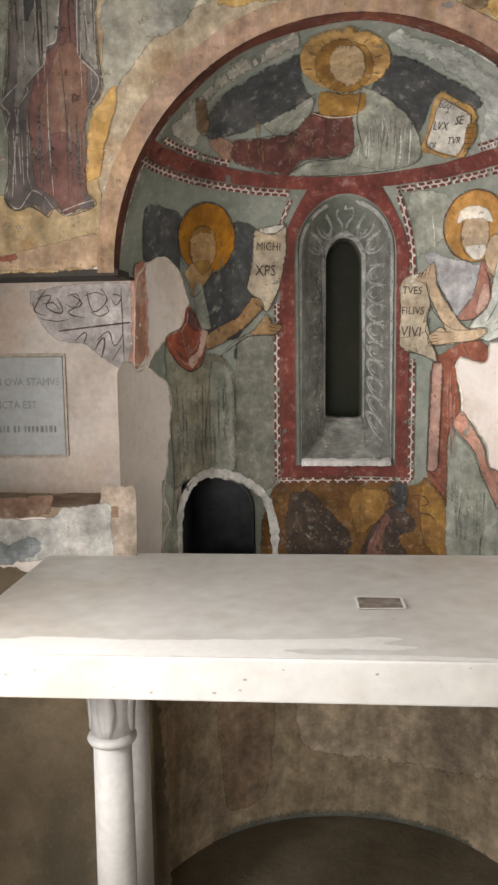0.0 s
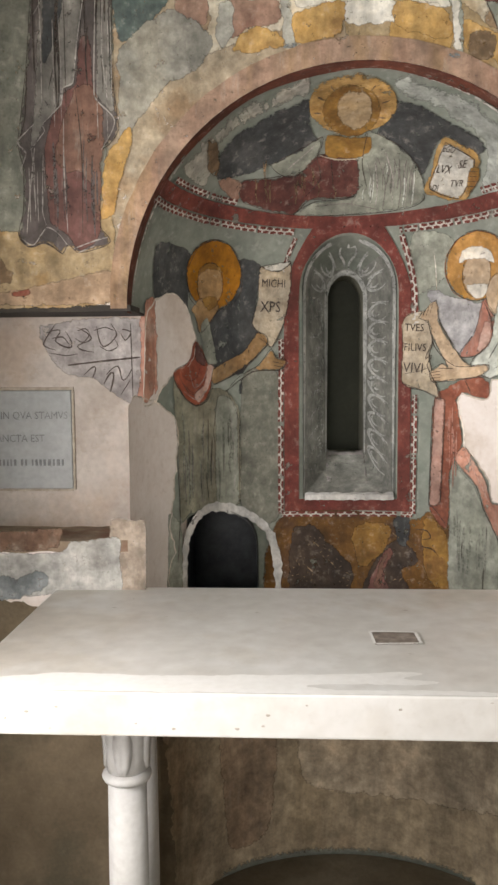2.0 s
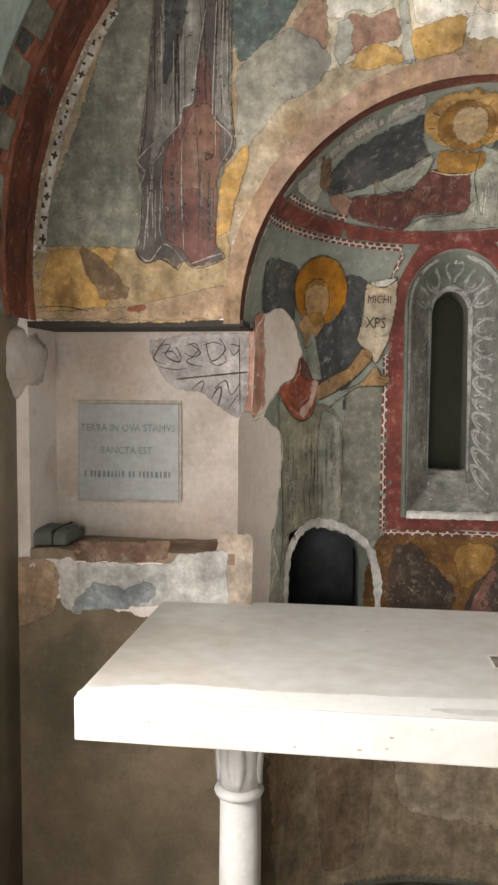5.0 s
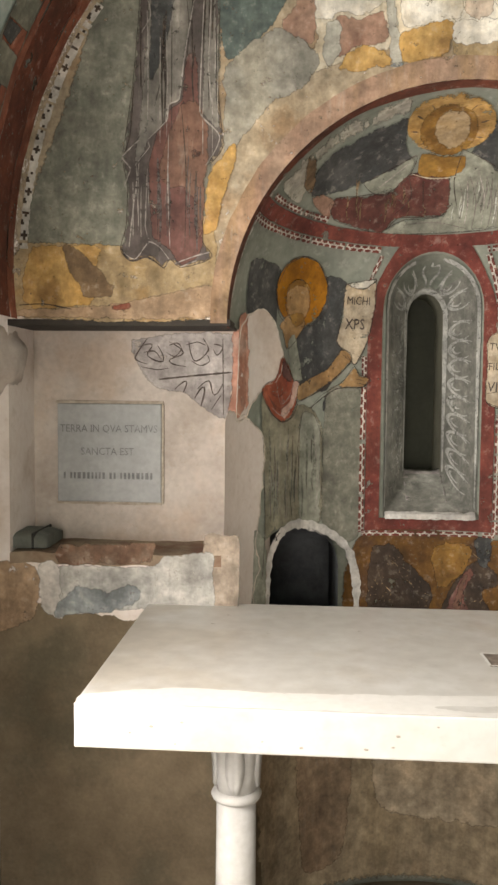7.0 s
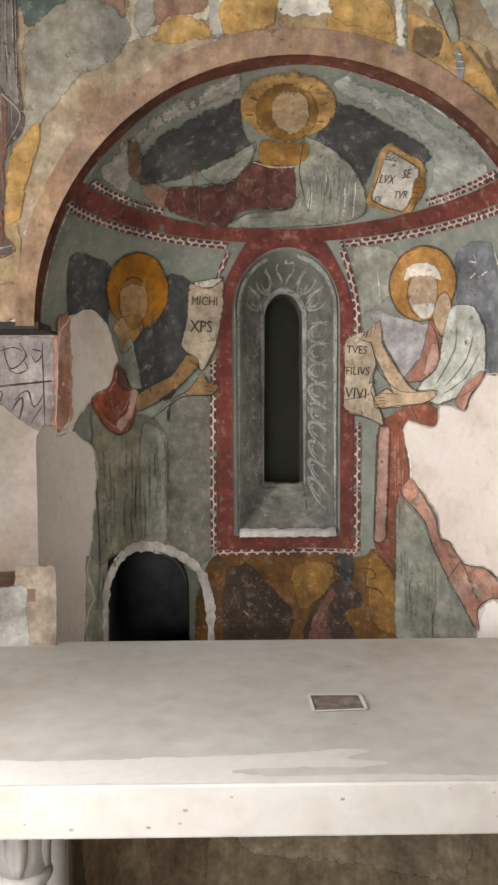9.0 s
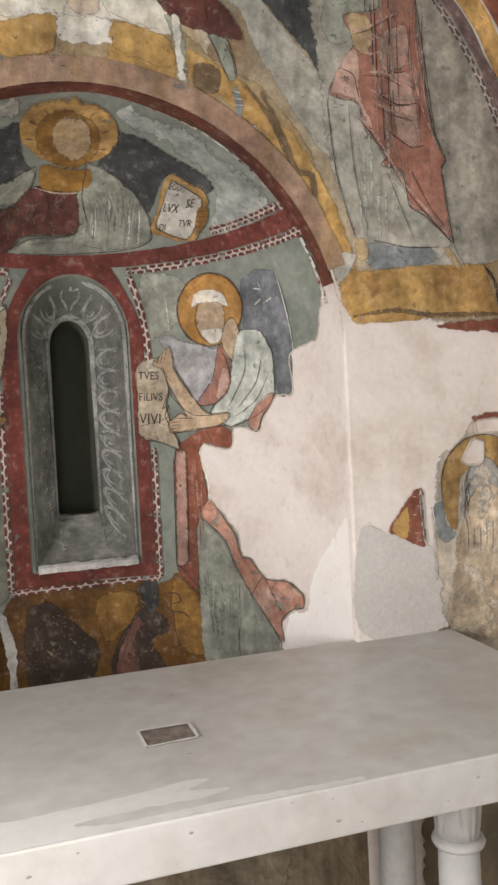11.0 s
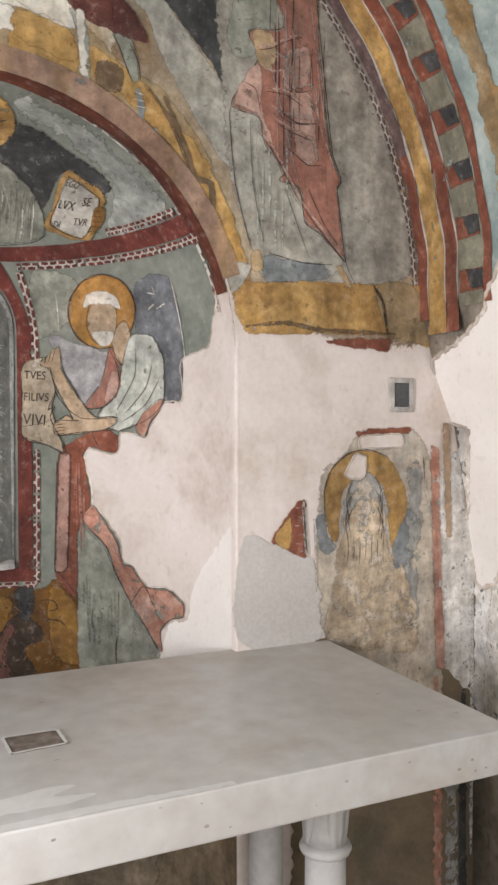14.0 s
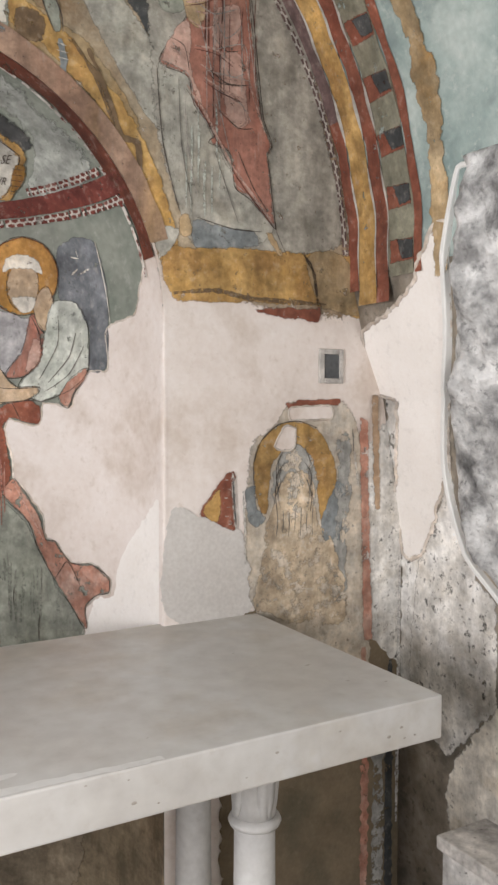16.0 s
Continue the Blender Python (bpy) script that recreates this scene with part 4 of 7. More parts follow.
    for k, s0 in enumerate(marks):
        head = 1.0 <= s0 <= 2.0
        firm = 0.55 if s0 < 2.0 else 0.30
        reach = 0.065 if head else 0.047
        turn = 1 if s0 < 1.5 else -1
        ribbon([(s0 + turn * reach * math.sin(0.7 + i * 0.27), 0.52 - 0.30 * math.cos(0.7 + i * 0.27)) for i in range(19)], 0.0075, firm)
        ribbon([(s0 + turn * reach * 0.42 * math.sin(5.6 - i * 0.5), 0.60 - 0.13 * math.cos(5.6 - i * 0.5)) for i in range(8)], 0.006, firm)
        ribbon([(s0 + turn * reach * (0.9 + 0.4 * i / 4), 0.22 + 0.13 * i) for i in range(5)], 0.006, firm)
    for c in (-0.05, 0.05):
        ribbon([(1.5 + c * (1 + 0.5 * math.sin(i * 0.8)), 0.2 + 0.09 * i) for i in range(8)], 0.007, 0.55)
    ribbon([(1.44 + 0.024 * i, 0.22) for i in range(6)], 0.007, 0.55)
    bmesh.ops.recalc_face_normals(bm, faces=bm.faces)
    part("scrollwork", bm, M["scrollwhite"], win, "pale painted scrollwork")


# the deep slit's shade is put into the pane and reveal colours
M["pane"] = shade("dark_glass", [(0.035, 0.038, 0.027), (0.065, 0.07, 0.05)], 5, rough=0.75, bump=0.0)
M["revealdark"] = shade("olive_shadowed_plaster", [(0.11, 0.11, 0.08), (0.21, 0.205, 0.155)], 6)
M["duct"] = shade("white_plastic", [(0.72, 0.72, 0.70), (0.78, 0.78, 0.76)], 4, rough=0.35, bump=0.0)
M["cloth"] = shade("dark_green_cloth", [(0.085, 0.092, 0.08), (0.15, 0.158, 0.14)], 20, rough=0.95, bump=0.2, fine=220)
M["iron"] = shade("dark_iron_mesh", [(0.05, 0.052, 0.055), (0.11, 0.115, 0.12)], 40, rough=0.6)
M["marblelight"] = shade("pale_marble", [(0.64, 0.625, 0.60), (0.72, 0.71, 0.695)], 5, rough=0.5, bump=0.02)
M["soffit_shade"] = shade("shaded_soffit_plaster", [(0.015, 0.013, 0.011), (0.05, 0.042, 0.035)], 10)
M["chipped"] = shade("chipped_marble", [(0.30, 0.27, 0.23), (0.42, 0.39, 0.35)], 30)
M["relic"] = shade("grey_veined_stone", [(0.10, 0.08, 0.065), (0.20, 0.165, 0.14), (0.34, 0.29, 0.25)], 40, rough=0.5, bump=0.05)
M["ledge"] = shade("brown_worn_ledge", [(0.10, 0.07, 0.045), (0.22, 0.16, 0.11), (0.30, 0.24, 0.17)], 8, stain=((0.15, 0.06, 0.035), 0.7))


def build_opening():
    op = tagged(new("wall_opening"), "small arched opening low in the apse wall", "opening", kind="structure")
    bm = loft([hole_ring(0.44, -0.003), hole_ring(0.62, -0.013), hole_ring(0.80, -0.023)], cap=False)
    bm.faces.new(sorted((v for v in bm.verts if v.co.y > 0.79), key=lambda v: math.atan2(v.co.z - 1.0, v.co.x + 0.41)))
    smooth(part("lining", bm, M["hole"], op, "rough stone lining with the recess shade in its colour"))
    return op


# shade inside the opening is put into this dark stone colour
M["hole"] = shade("shaded_opening_stone", [(0.06, 0.066, 0.072), (0.17, 0.18, 0.195)], 8, bump=0.4)


def build_ledge():
    bm = bmesh.new()
    nx, ny = 40, 10
    grid = []
    for j in range(ny + 1):
        row = []
        for i in range(nx + 1):
            y = -0.004 + 0.206 * j / ny
            x_end = -R * math.sqrt(max(0.0, 1 - (max(0, y) / DEPTH) ** 2)) - 0.004
            x = -1.165 + (x_end + 1.165) * i / nx
            row.append(bm.verts.new((x, y, 1.200 + 0.006 * noise.noise(Vector((x * 14, y * 14, 0))))))
        grid.append(row)
    for a, b in zip(grid, grid[1:]):
        for i in range(nx):
            bm.faces.new((a[i], a[i + 1], b[i + 1], b[i]))
    r = bmesh.ops.extrude_face_region(bm, geom=bm.faces[:])
    bmesh.ops.translate(bm, vec=(0, 0, -0.03), verts=[v for v in r["geom"] if isinstance(v, bmesh.types.BMVert)])
    bmesh.ops.recalc_face_normals(bm, faces=bm.faces)
    # thin dark slab: the shadow under the lintel is put into its colour
    soffit = part("recess_soffit", boxed((-1.165, -0.002, SPRING - 0.006), (-0.585, 0.2, SPRING + 0.01)), M["soffit_shade"])
    tagged(soffit, "underside of the recess lintel, its shadow put into the colour", "lintel", kind="structure")
    tagged(part("ledge", bm, M["ledge"]), "brown worn ledge at the foot of the recess", "ledge", kind="structure")


def build_plaque():
    plaque = tagged(new("wall_plaque"), "blue-grey marble plaque with a carved Latin inscription", "plaque")
    x0, x1, z0, z1 = -1.094, -0.796, 1.310, 1.589
    part("slab", boxed((x0, 0.186, z0), (x1, 0.2, z1), 0.003), M["plaque"], plaque)
    bm = bmesh.new()
    for lo, hi in (((x0 - 0.005, 0.192, z1), (x1 + 0.006, 0.2, z1 + 0.009)), ((x1, 0.190, z0 - 0.004), (x1 + 0.007, 0.2, z1)), ((x0 - 0.005, 0.192, z0 - 0.008), (x1, 0.2, z0))):
        box(bm, lo, hi, 0.002)
    part("mortar_edge", bm, M["mortar"], plaque, "brown mortar joint")

    def line(body, size, x, z):
        bm = bmesh.new()
        SURFACE["q"] = (lambda u, v, k: Vector((u, 0.1845, v)), 1.0, False)
        letters(bm, "q", body, size, 0, (x, z), 0, 0, 0.89)
        part("inscription", bm, M["carved"], plaque, "dark cut letters")

    line("TERRA IN QVA STAMVS", 0.0300, x0 + 0.008, 1.509)
    line("SANCTA EST", 0.0300, x0 + 0.068, 1.444)
    rng = random.Random(8)
    x = x0 + 0.018
    while x < x1 - 0.02:
        w = rng.uniform(0.004, 0.009)
        part("cut_stroke", boxed((x, 0.1845, 1.376), (x + w, 0.1866, 1.394)), M["carved"], plaque, "dark cut stroke")
        x += w + (0.006 if rng.random() < 0.85 else 0.014)


M["mortar"] = shade("tan_mortar", [(0.30, 0.25, 0.20), (0.45, 0.40, 0.34)], 30)
M["carved"] = shade("carved_grey", [(0.13, 0.135, 0.14), (0.21, 0.215, 0.22)], 30)


def lathe(profile, segs=28):
    bm = bmesh.new()
    rows = [[bm.verts.new((r * math.cos(2 * math.pi * i / segs), r * math.sin(2 * math.pi * i / segs), z)) for i in range(segs)] for r, z in profile]
    for a, b in zip(rows, rows[1:]):
        for i in range(segs):
            bm.faces.new((a[i], a[(i + 1) % segs], b[(i + 1) % segs], b[i]))
    bm.faces.new(rows[0][::-1])
    bm.faces.new(rows[-1])
    bmesh.ops.recalc_face_normals(bm, faces=bm.faces)
    return bm


def moved(bm, x, y):
    bmesh.ops.translate(bm, vec=(x, y, 0), verts=bm.verts[:])
    return bm


M["column_marble"] = shade("matt_column_marble", [(0.50, 0.49, 0.47), (0.56, 0.555, 0.545)], 4, rough=0.6, bump=0.04)


def build_column(x, y, parent):
    under = TOP - THICK
    col = smooth(part("column", moved(lathe([(0.043, 0.10), (0.0425, 0.45), (0.040, 0.80)]), x, y), M["column_marble"], parent, "slim round marble column"))
    smooth(part("base", moved(lathe([(0.075, 0.0), (0.075, 0.03), (0.070, 0.045), (0.055, 0.055), (0.053, 0.065), (0.060, 0.078), (0.055, 0.092), (0.044, 0.10)]), x, y), M["column_marble"], col))
    smooth(part("astragal", moved(lathe([(0.040, 0.795), (0.049, 0.799), (0.052, 0.806), (0.049, 0.813), (0.041, 0.818)]), x, y), M["column_marble"], col))
    bell = lathe([(0.041, 0.815), (0.0425, 0.85), (0.046, 0.89), (0.052, 0.93), (0.060, 0.962), (0.062, under - 0.012)], 32)
    for v in bell.verts:
        a = math.atan2(v.co.y, v.co.x)
        if 0.83 < v.co.z < 0.97:
            k = 1 + 0.035 * math.cos(8 * a)
            v.co.x, v.co.y = v.co.x * k, v.co.y * k
    smooth(part("capital", moved(bell, x, y), M["column_marble"], col))
    for k in range(4):
        a = math.pi / 2 * k + math.pi / 4 * 0 - math.pi / 2
        leaf = bmesh.new()
        rows = []
        for i in range(9):
            t = i / 8
            z = 0.823 + t * 0.142
            r = 0.043 + 0.002 + 0.020 * t ** 2.2
            w = 0.020 * math.sin(math.pi * (0.12 + 0.88 * t) ** 0.9) + 0.001
            row = []
            for j in (-1, -0.15, 0, 0.15, 1):
                rr = r + (0.004 if abs(j) < 0.2 and j else 0.001 if j == 0 else 0.0)
                ang = a + j * w / r
                row.append(leaf.verts.new((x + rr * math.cos(ang), y + rr * math.sin(ang), z)))
            rows.append(row)
        for p, q in zip(rows, rows[1:]):
            for j in range(4):
                leaf.faces.new((p[j], p[j + 1], q[j + 1], q[j]))
        r_ = bmesh.ops.extrude_face_region(leaf, geom=leaf.faces[:])
        for v in r_["geom"]:
            if isinstance(v, bmesh.types.BMVert):
                d = Vector((v.co.x - x, v.co.y - y, 0)).normalized()
                v.co -= d * 0.006
        bmesh.ops.recalc_face_normals(leaf, faces=leaf.faces)
        smooth(part("leaf", leaf, M["column_marble"], col))
    part("abacus", boxed((x - 0.073, y - 0.073, under - 0.012), (x + 0.073, y + 0.073, under), 0.002), M["column_marble"], col)
    return col


def finish_altar():
    for x, y in ((-0.521, -0.46), (0.585, -0.46), (-0.558, -0.12), (0.620, -0.12)):
        build_column(x, y, altar)
    rng = random.Random(5)
    for k in range(22):
        x, z, w = rng.uniform(-0.7, 0.82), TOP - rng.uniform(0.01, 0.07), rng.uniform(0.002, 0.005)
        chip = bmesh.new()
        bmesh.ops.create_icosphere(chip, subdivisions=2, radius=1)
        for v in chip.verts:
            v.co = Vector((x, -0.68, z)) + Vector((v.co.x * w, v.co.y * 0.0008, v.co.z * w * 0.6)) * (1 + 0.4 * noise.noise(v.co * 3 + Vector((k, 0, 0))))
        part("chip", chip, M["chipped"], altar)
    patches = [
        # bright strip of light on the front of the top, painted as pale marble
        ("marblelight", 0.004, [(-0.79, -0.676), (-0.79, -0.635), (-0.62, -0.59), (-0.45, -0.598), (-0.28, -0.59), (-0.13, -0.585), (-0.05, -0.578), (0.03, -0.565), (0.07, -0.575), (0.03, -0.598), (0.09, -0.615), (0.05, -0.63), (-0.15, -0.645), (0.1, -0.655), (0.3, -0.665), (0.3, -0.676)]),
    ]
    rng = random.Random(17)
    for _ in range(12):
        x, y, w = rng.uniform(-0.70, 0.82), rng.uniform(-0.66, -0.05), rng.uniform(0.003, 0.007)
        patches.append(("chipped", 0.002, [(x - w, y), (x, y + w * 0.4), (x + w, y), (x, y - w * 0.4)]))
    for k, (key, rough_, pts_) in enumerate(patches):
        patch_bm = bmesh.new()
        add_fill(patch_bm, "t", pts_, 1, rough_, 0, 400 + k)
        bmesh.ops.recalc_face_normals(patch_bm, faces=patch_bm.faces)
        part("surface_mark", patch_bm, M[key], altar, "strip of light painted in paler marble" if key == "marblelight" else "small dark pit")
    relic = tagged(new("relic_stone"), "small grey stone with a white mortar rim set in the altar", "stone inset")
    pts = [(-0.006, -0.334), (0.088, -0.336), (0.09, -0.405), (-0.003, -0.411)]
    part("stone", prism([(p[0], p[1]) for p in pts], "z", TOP - 0.01, TOP + 0.0015), M["relic"], relic)
    bm = bmesh.new()
    for (a, b), (c, d) in zip(pts, pts[1:] + pts[:1]):
        dirv = Vector((c - a, d - b)).normalized()
        s = Vector((-dirv.y, dirv.x)) * 0.005
        n = 8
        line_pts = []
        for i in range(n + 1):
            q = Vector((a, b)).lerp(Vector((c, d)), i / n)
            w = 1 + 0.6 * noise.noise(Vector((q.x * 90, q.y * 90, 0)))
            line_pts.append((bm.verts.new((q.x + s.x * w, q.y + s.y * w, TOP + 0.003)), bm.verts.new((q.x - s.x * 0.3, q.y - s.y * 0.3, TOP + 0.003))))
        for p, q in zip(line_pts, line_pts[1:]):
            bm.faces.new((p[0], q[0], q[1], p[1]))
    bmesh.ops.recalc_face_normals(bm, faces=bm.faces)
    part("mortar_rim", bm, M["marblelight"], relic, "rough white mortar rim")


def build_vent():
    vent = tagged(new("wall_vent"), "small dark grille in a plaster frame", "vent")
    x0, x1, z0, z1 = 1.064, 1.114, 1.678, 1.742
    part("grille", boxed((x0, -0.003, z0), (x1, 0.004, z1), 0.001), M["iron"], vent)
    bm = bmesh.new()
    for lo, hi in (((x0 - 0.016, -0.008, z0 - 0.014), (x0, 0.002, z1 + 0.014)), ((x1, -0.008, z0 - 0.014), (x1 + 0.012, 0.002, z1 + 0.014)),
                   ((x0, -0.008, z1), (x1, 0.002, z1 + 0.014)), ((x0, -0.008, z0 - 0.014), (x1, 0.002, z0))):
        box(bm, lo, hi, 0.003)
    part("frame", bm, M["greyplaster"], vent, "rough grey plaster frame")


def build_corbel():
    bm = bmesh.new()
    bmesh.ops.create_icosphere(bm, subdivisions=4, radius=1)
    for v in bm.verts:
        k = 1 + 0.14 * noise.noise(v.co * 2.1) + 0.04 * noise.noise(v.co * 7)
        v.co = Vector((-1.225 + v.co.x * 0.085 * k, 0.04 + v.co.y * 0.11 * k, 1.705 + v.co.z * 0.11 * k))
    smooth(tagged(part("plaster_corbel", bm, M["plaster"]), "lumpy plaster swelling in the recess corner", "plaster", kind="structure"))


def build_cushion():
    cloth = tagged(new("kneeling_cushion"), "dark green cushion lying on the ledge", "cushion")
    bm = boxed((-1.24, 0.02, 1.205), (-1.075, 0.17, 1.245), 0.0)
    bmesh.ops.subdivide_edges(bm, edges=bm.edges[:], cuts=6, use_grid_fill=True)
    for v in bm.verts:
        t = (v.co.x + 1.1575) / 0.083
        s = (v.co.y - 0.095) / 0.075
        v.co.z = 1.205 + (v.co.z - 1.205) * (1 - 0.22 * t ** 4) * (1 - 0.25 * s ** 4) + 0.003 * noise.noise(v.co * 25)
    smooth(part("pad", bm, M["cloth"], cloth))
    bm = boxed((-1.113, 0.015, 1.204), (-1.108, 0.172, 1.246), 0.001)
    part("seam", bm, M["dark"], cloth, "dark seam")


def build_rock():
    """Bare cave rock in the east wall, edged by the duct."""
    bm = bmesh.new()
    ny, nz = 90, 90
    grid = []
    for j in range(nz + 1):
        row = []
        for i in range(ny + 1):
            y = -0.20 - 1.3 * i / ny
            z = 0.95 + 1.20 * j / nz
            p = Vector((y * 5, z * 5, 2))
            d = 0.05 * noise.noise(p) + 0.045 * abs(noise.noise(p * 2.3)) + 0.02 * noise.noise(p * 5.1) + 0.008 * noise.noise(p * 12)
            edge = duct_edge(z)
            inside = max(-0.5, min(1.0, (edge - y) / 0.05))
            row.append(bm.verts.new((wall_x(z) + 0.012 - 0.8 * max(-0.008, d) * max(0.0, inside) - 0.036 * max(0.0, inside) + (0.05 if inside <= 0 else 0), y, z)))
        grid.append(row)
    for a, b in zip(grid, grid[1:]):
        for i in range(ny):
            bm.faces.new((a[i], a[i + 1], b[i + 1], b[i]))
    r = bmesh.ops.extrude_face_region(bm, geom=bm.faces[:])
    bmesh.ops.translate(bm, vec=(0.2, 0, 0), verts=[v for v in r["geom"] if isinstance(v, bmesh.types.BMVert)])
    bmesh.ops.recalc_face_normals(bm, faces=bm.faces)
    smooth(tagged(part("cave_rock", bm, M["rock"]), "rough grey cave rock exposed in the side wall", "rock", kind="structure"))


DUCT = [(-0.620, 2.125), (-0.470, 2.135), (-0.417, 2.140), (-0.385, 2.030), (-0.335, 1.790), (-0.260, 1.631), (-0.226, 1.460), (-0.231, 1.349), (-0.267, 1.225), (-0.371, 1.137), (-0.503, 1.038), (-0.701, 0.939)]


def duct_edge(z):
    for (ya, za), (yb, zb) in zip(DUCT[2:], DUCT[3:]):
        if zb <= z <= za:
            return ya + (yb - ya) * (za - z) / (za - zb) - 0.008
    return DUCT[2][0] if z > 2.0 else DUCT[-1][0]


def build_duct():
    line = spline([Vector(p) for p in DUCT], False, 0.012)
    bm = bmesh.new()
    prev = None
    for i, p in enumerate(line):
        d = (line[min(i + 1, len(line) - 1)] - line[max(i - 1, 0)]).normalized()
        s = Vector((-d.y, d.x)) * 0.0068
        x0 = wall_x(p.y)
        ring = [bm.verts.new((x, q.x, q.y)) for x, q in ((x0 + 0.004, p - s), (x0 - 0.018, p - s), (x0 - 0.021, p - s * 0.6), (x0 - 0.021, p + s * 0.6), (x0 - 0.018, p + s), (x0 + 0.004, p + s))]
        if prev:
            for k in range(6):
                bm.faces.new((prev[k], prev[(k + 1) % 6], ring[(k + 1) % 6], ring[k]))
        else:
            bm.faces.new(ring)
        prev = ring
    bm.faces.new(prev[::-1])
    bmesh.ops.recalc_face_normals(bm, faces=bm.faces)
    tagged(part("cable_duct", bm, M["duct"]), "white plastic cable duct curving along the rock edge", "cable duct")


def build_bench():
    bench = tagged(new("wall_bench"), "whitewashed masonry bench against the side wall", "bench", kind="structure")
    part("seat", boxed((1.17, -2.4, 0.525), (1.34, -0.34, 0.56), 0.006), M["greyplaster"], bench)
    part("front", boxed((1.185, -2.4, 0.0), (1.34, -0.35, 0.525)), M["whitewash"], bench)


build_window()
build_opening()
build_ledge()
build_plaque()
finish_altar()
build_vent()
build_corbel()
build_cushion()
build_rock()
build_duct()
build_bench()

# ---- frescoes and plaster losses ----


# ---- rounded plaster edge where the apse meets the wall ----
def build_plaster_edge():
    bm = bmesh.new()
    rows = []
    for i in range(41):
        z = 1.0 + 0.84 * i / 40
        wob = 0.0015 * noise.noise(Vector((0, 0, z * 14)))
        rows.append([bm.verts.new(p) for p in ((R + 0.009, -0.0005, z), (R + 0.003 + wob, -0.0010, z), (R - 0.001 + wob, 0.0005, z), (R - 0.0028, 0.006, z), (R - 0.0024, 0.03, z))])
    for a, b in zip(rows, rows[1:]):
        for k in range(4):
            bm.faces.new((a[k], a[k + 1], b[k + 1], b[k])).smooth = True
    bmesh.ops.recalc_face_normals(bm, faces=bm.faces)
    tagged(part("plaster_edge", bm, M["white_plaster"]), "rounded white plaster edge of the apse opening", "plaster", kind="structure")


build_plaster_edge()

mural('fresco_ground', 'faded grey-green painted plaster ground of the lunette', 'fresco', 'structure', [
    ("F", "w", "greygreen", 1, .003, [(-0.922, 2.606), (-1.018, 2.344), (-1.116, 2.005), (-0.858, 1.990), (-0.655, 1.989), (-0.602, 2.598), (-0.603, 2.800), (-0.836, 2.807)]),
    ("F", "w", "darkteal", 1, .004, [(-0.601, 2.455), (-0.482, 2.534), (-0.435, 2.674), (-0.610, 2.733)]),
    ("F", "w", "palegrey", 2, .005, [(-0.601, 2.434), (-0.475, 2.530), (-0.369, 2.457), (-0.396, 2.389), (-0.487, 2.336), (-0.571, 2.241), (-0.606, 2.185), (-0.603, 2.324)]),
    ("F", "w", "palegrey2", 1, .004, [(0.330, 2.633), (0.378, 2.567), (0.427, 2.459), (0.590, 2.243), (0.597, 2.396), (0.536, 2.494), (0.427, 2.617), (0.398, 2.676)]),
    ("F", "w", "darkgrey", 1, .004, [(0.373, 2.670), (0.427, 2.611), (0.536, 2.494), (0.592, 2.429), (0.643, 2.515), (0.588, 2.586), (0.603, 2.726)]),
    ("F", "w", "greywarm", 2, .002, [(0.565, 2.771), (0.895, 2.856), (0.995, 2.584), (1.062, 2.325), (1.110, 2.024), (0.685, 1.982), (0.637, 2.069), (0.575, 2.255), (0.559, 2.457)]),
])

mural('fresco_band', 'ochre and brown painted band along the foot of the lunette', 'fresco', 'structure', [
    ("F", "w", "ochre_pale", 2, .003, [(-1.124, 2.002), (-1.150, 1.818), (-0.647, 1.810), (-0.619, 2.003), (-0.653, 2.074), (-0.698, 1.989)]),
    ("F", "w", "ochre", 3, .006, [(-1.102, 1.991), (-1.020, 1.996), (-0.917, 1.990), (-0.954, 1.904), (-0.932, 1.861), (-0.991, 1.840), (-1.122, 1.850)]),
    ("F", "w", "brownstain", 4, .006, [(-1.023, 1.999), (-0.976, 1.990), (-0.881, 1.893), (-0.895, 1.861), (-0.962, 1.869), (-0.998, 1.933)]),
    ("F", "w", "ochre_pink", 3, .004, [(-1.141, 1.835), (-0.888, 1.850), (-0.637, 1.897), (-0.643, 1.810), (-1.147, 1.812)]),
    ("F", "w", "ochre", 3, .005, [(-0.642, 2.166), (-0.610, 2.221), (-0.572, 2.250), (-0.577, 2.193), (-0.600, 2.125), (-0.620, 2.035), (-0.651, 2.018), (-0.656, 2.070)]),
    ("F", "w", "redbrown", 4, .004, [(-0.903, 1.847), (-0.844, 1.853), (-0.832, 1.838), (-0.881, 1.830)]),
    ("F", "w", "ochre", 3, .004, [(0.604, 1.980), (0.834, 1.997), (1.084, 2.007), (1.184, 1.999), (1.225, 1.876), (1.167, 1.838), (1.086, 1.868), (1.002, 1.864), (0.835, 1.861), (0.639, 1.852), (0.595, 1.898)]),
    ("F", "w", "ochre_pale", 3, .004, [(1.001, 1.988), (1.107, 2.016), (1.185, 1.936), (1.221, 1.856), (1.153, 1.844), (1.086, 1.856), (1.048, 1.866)]),
    ("F", "w", "redbrown", 4, .004, [(0.835, 1.848), (1.048, 1.862), (1.039, 1.823), (0.904, 1.832)]),
    ("S", "w", "brownstain", 5, .016, [(0.623, 1.872), (0.734, 1.886), (0.835, 1.873), (1.067, 1.873)]),
    ("S", "w", "darkbrown", 5, .012, [(0.995, 1.996), (1.025, 1.956), (1.041, 1.866)]),
    ("S", "w", "darkbrown", 5, .004, [(-1.133, 1.845), (-1.066, 1.848), (-0.994, 1.835)]),
])

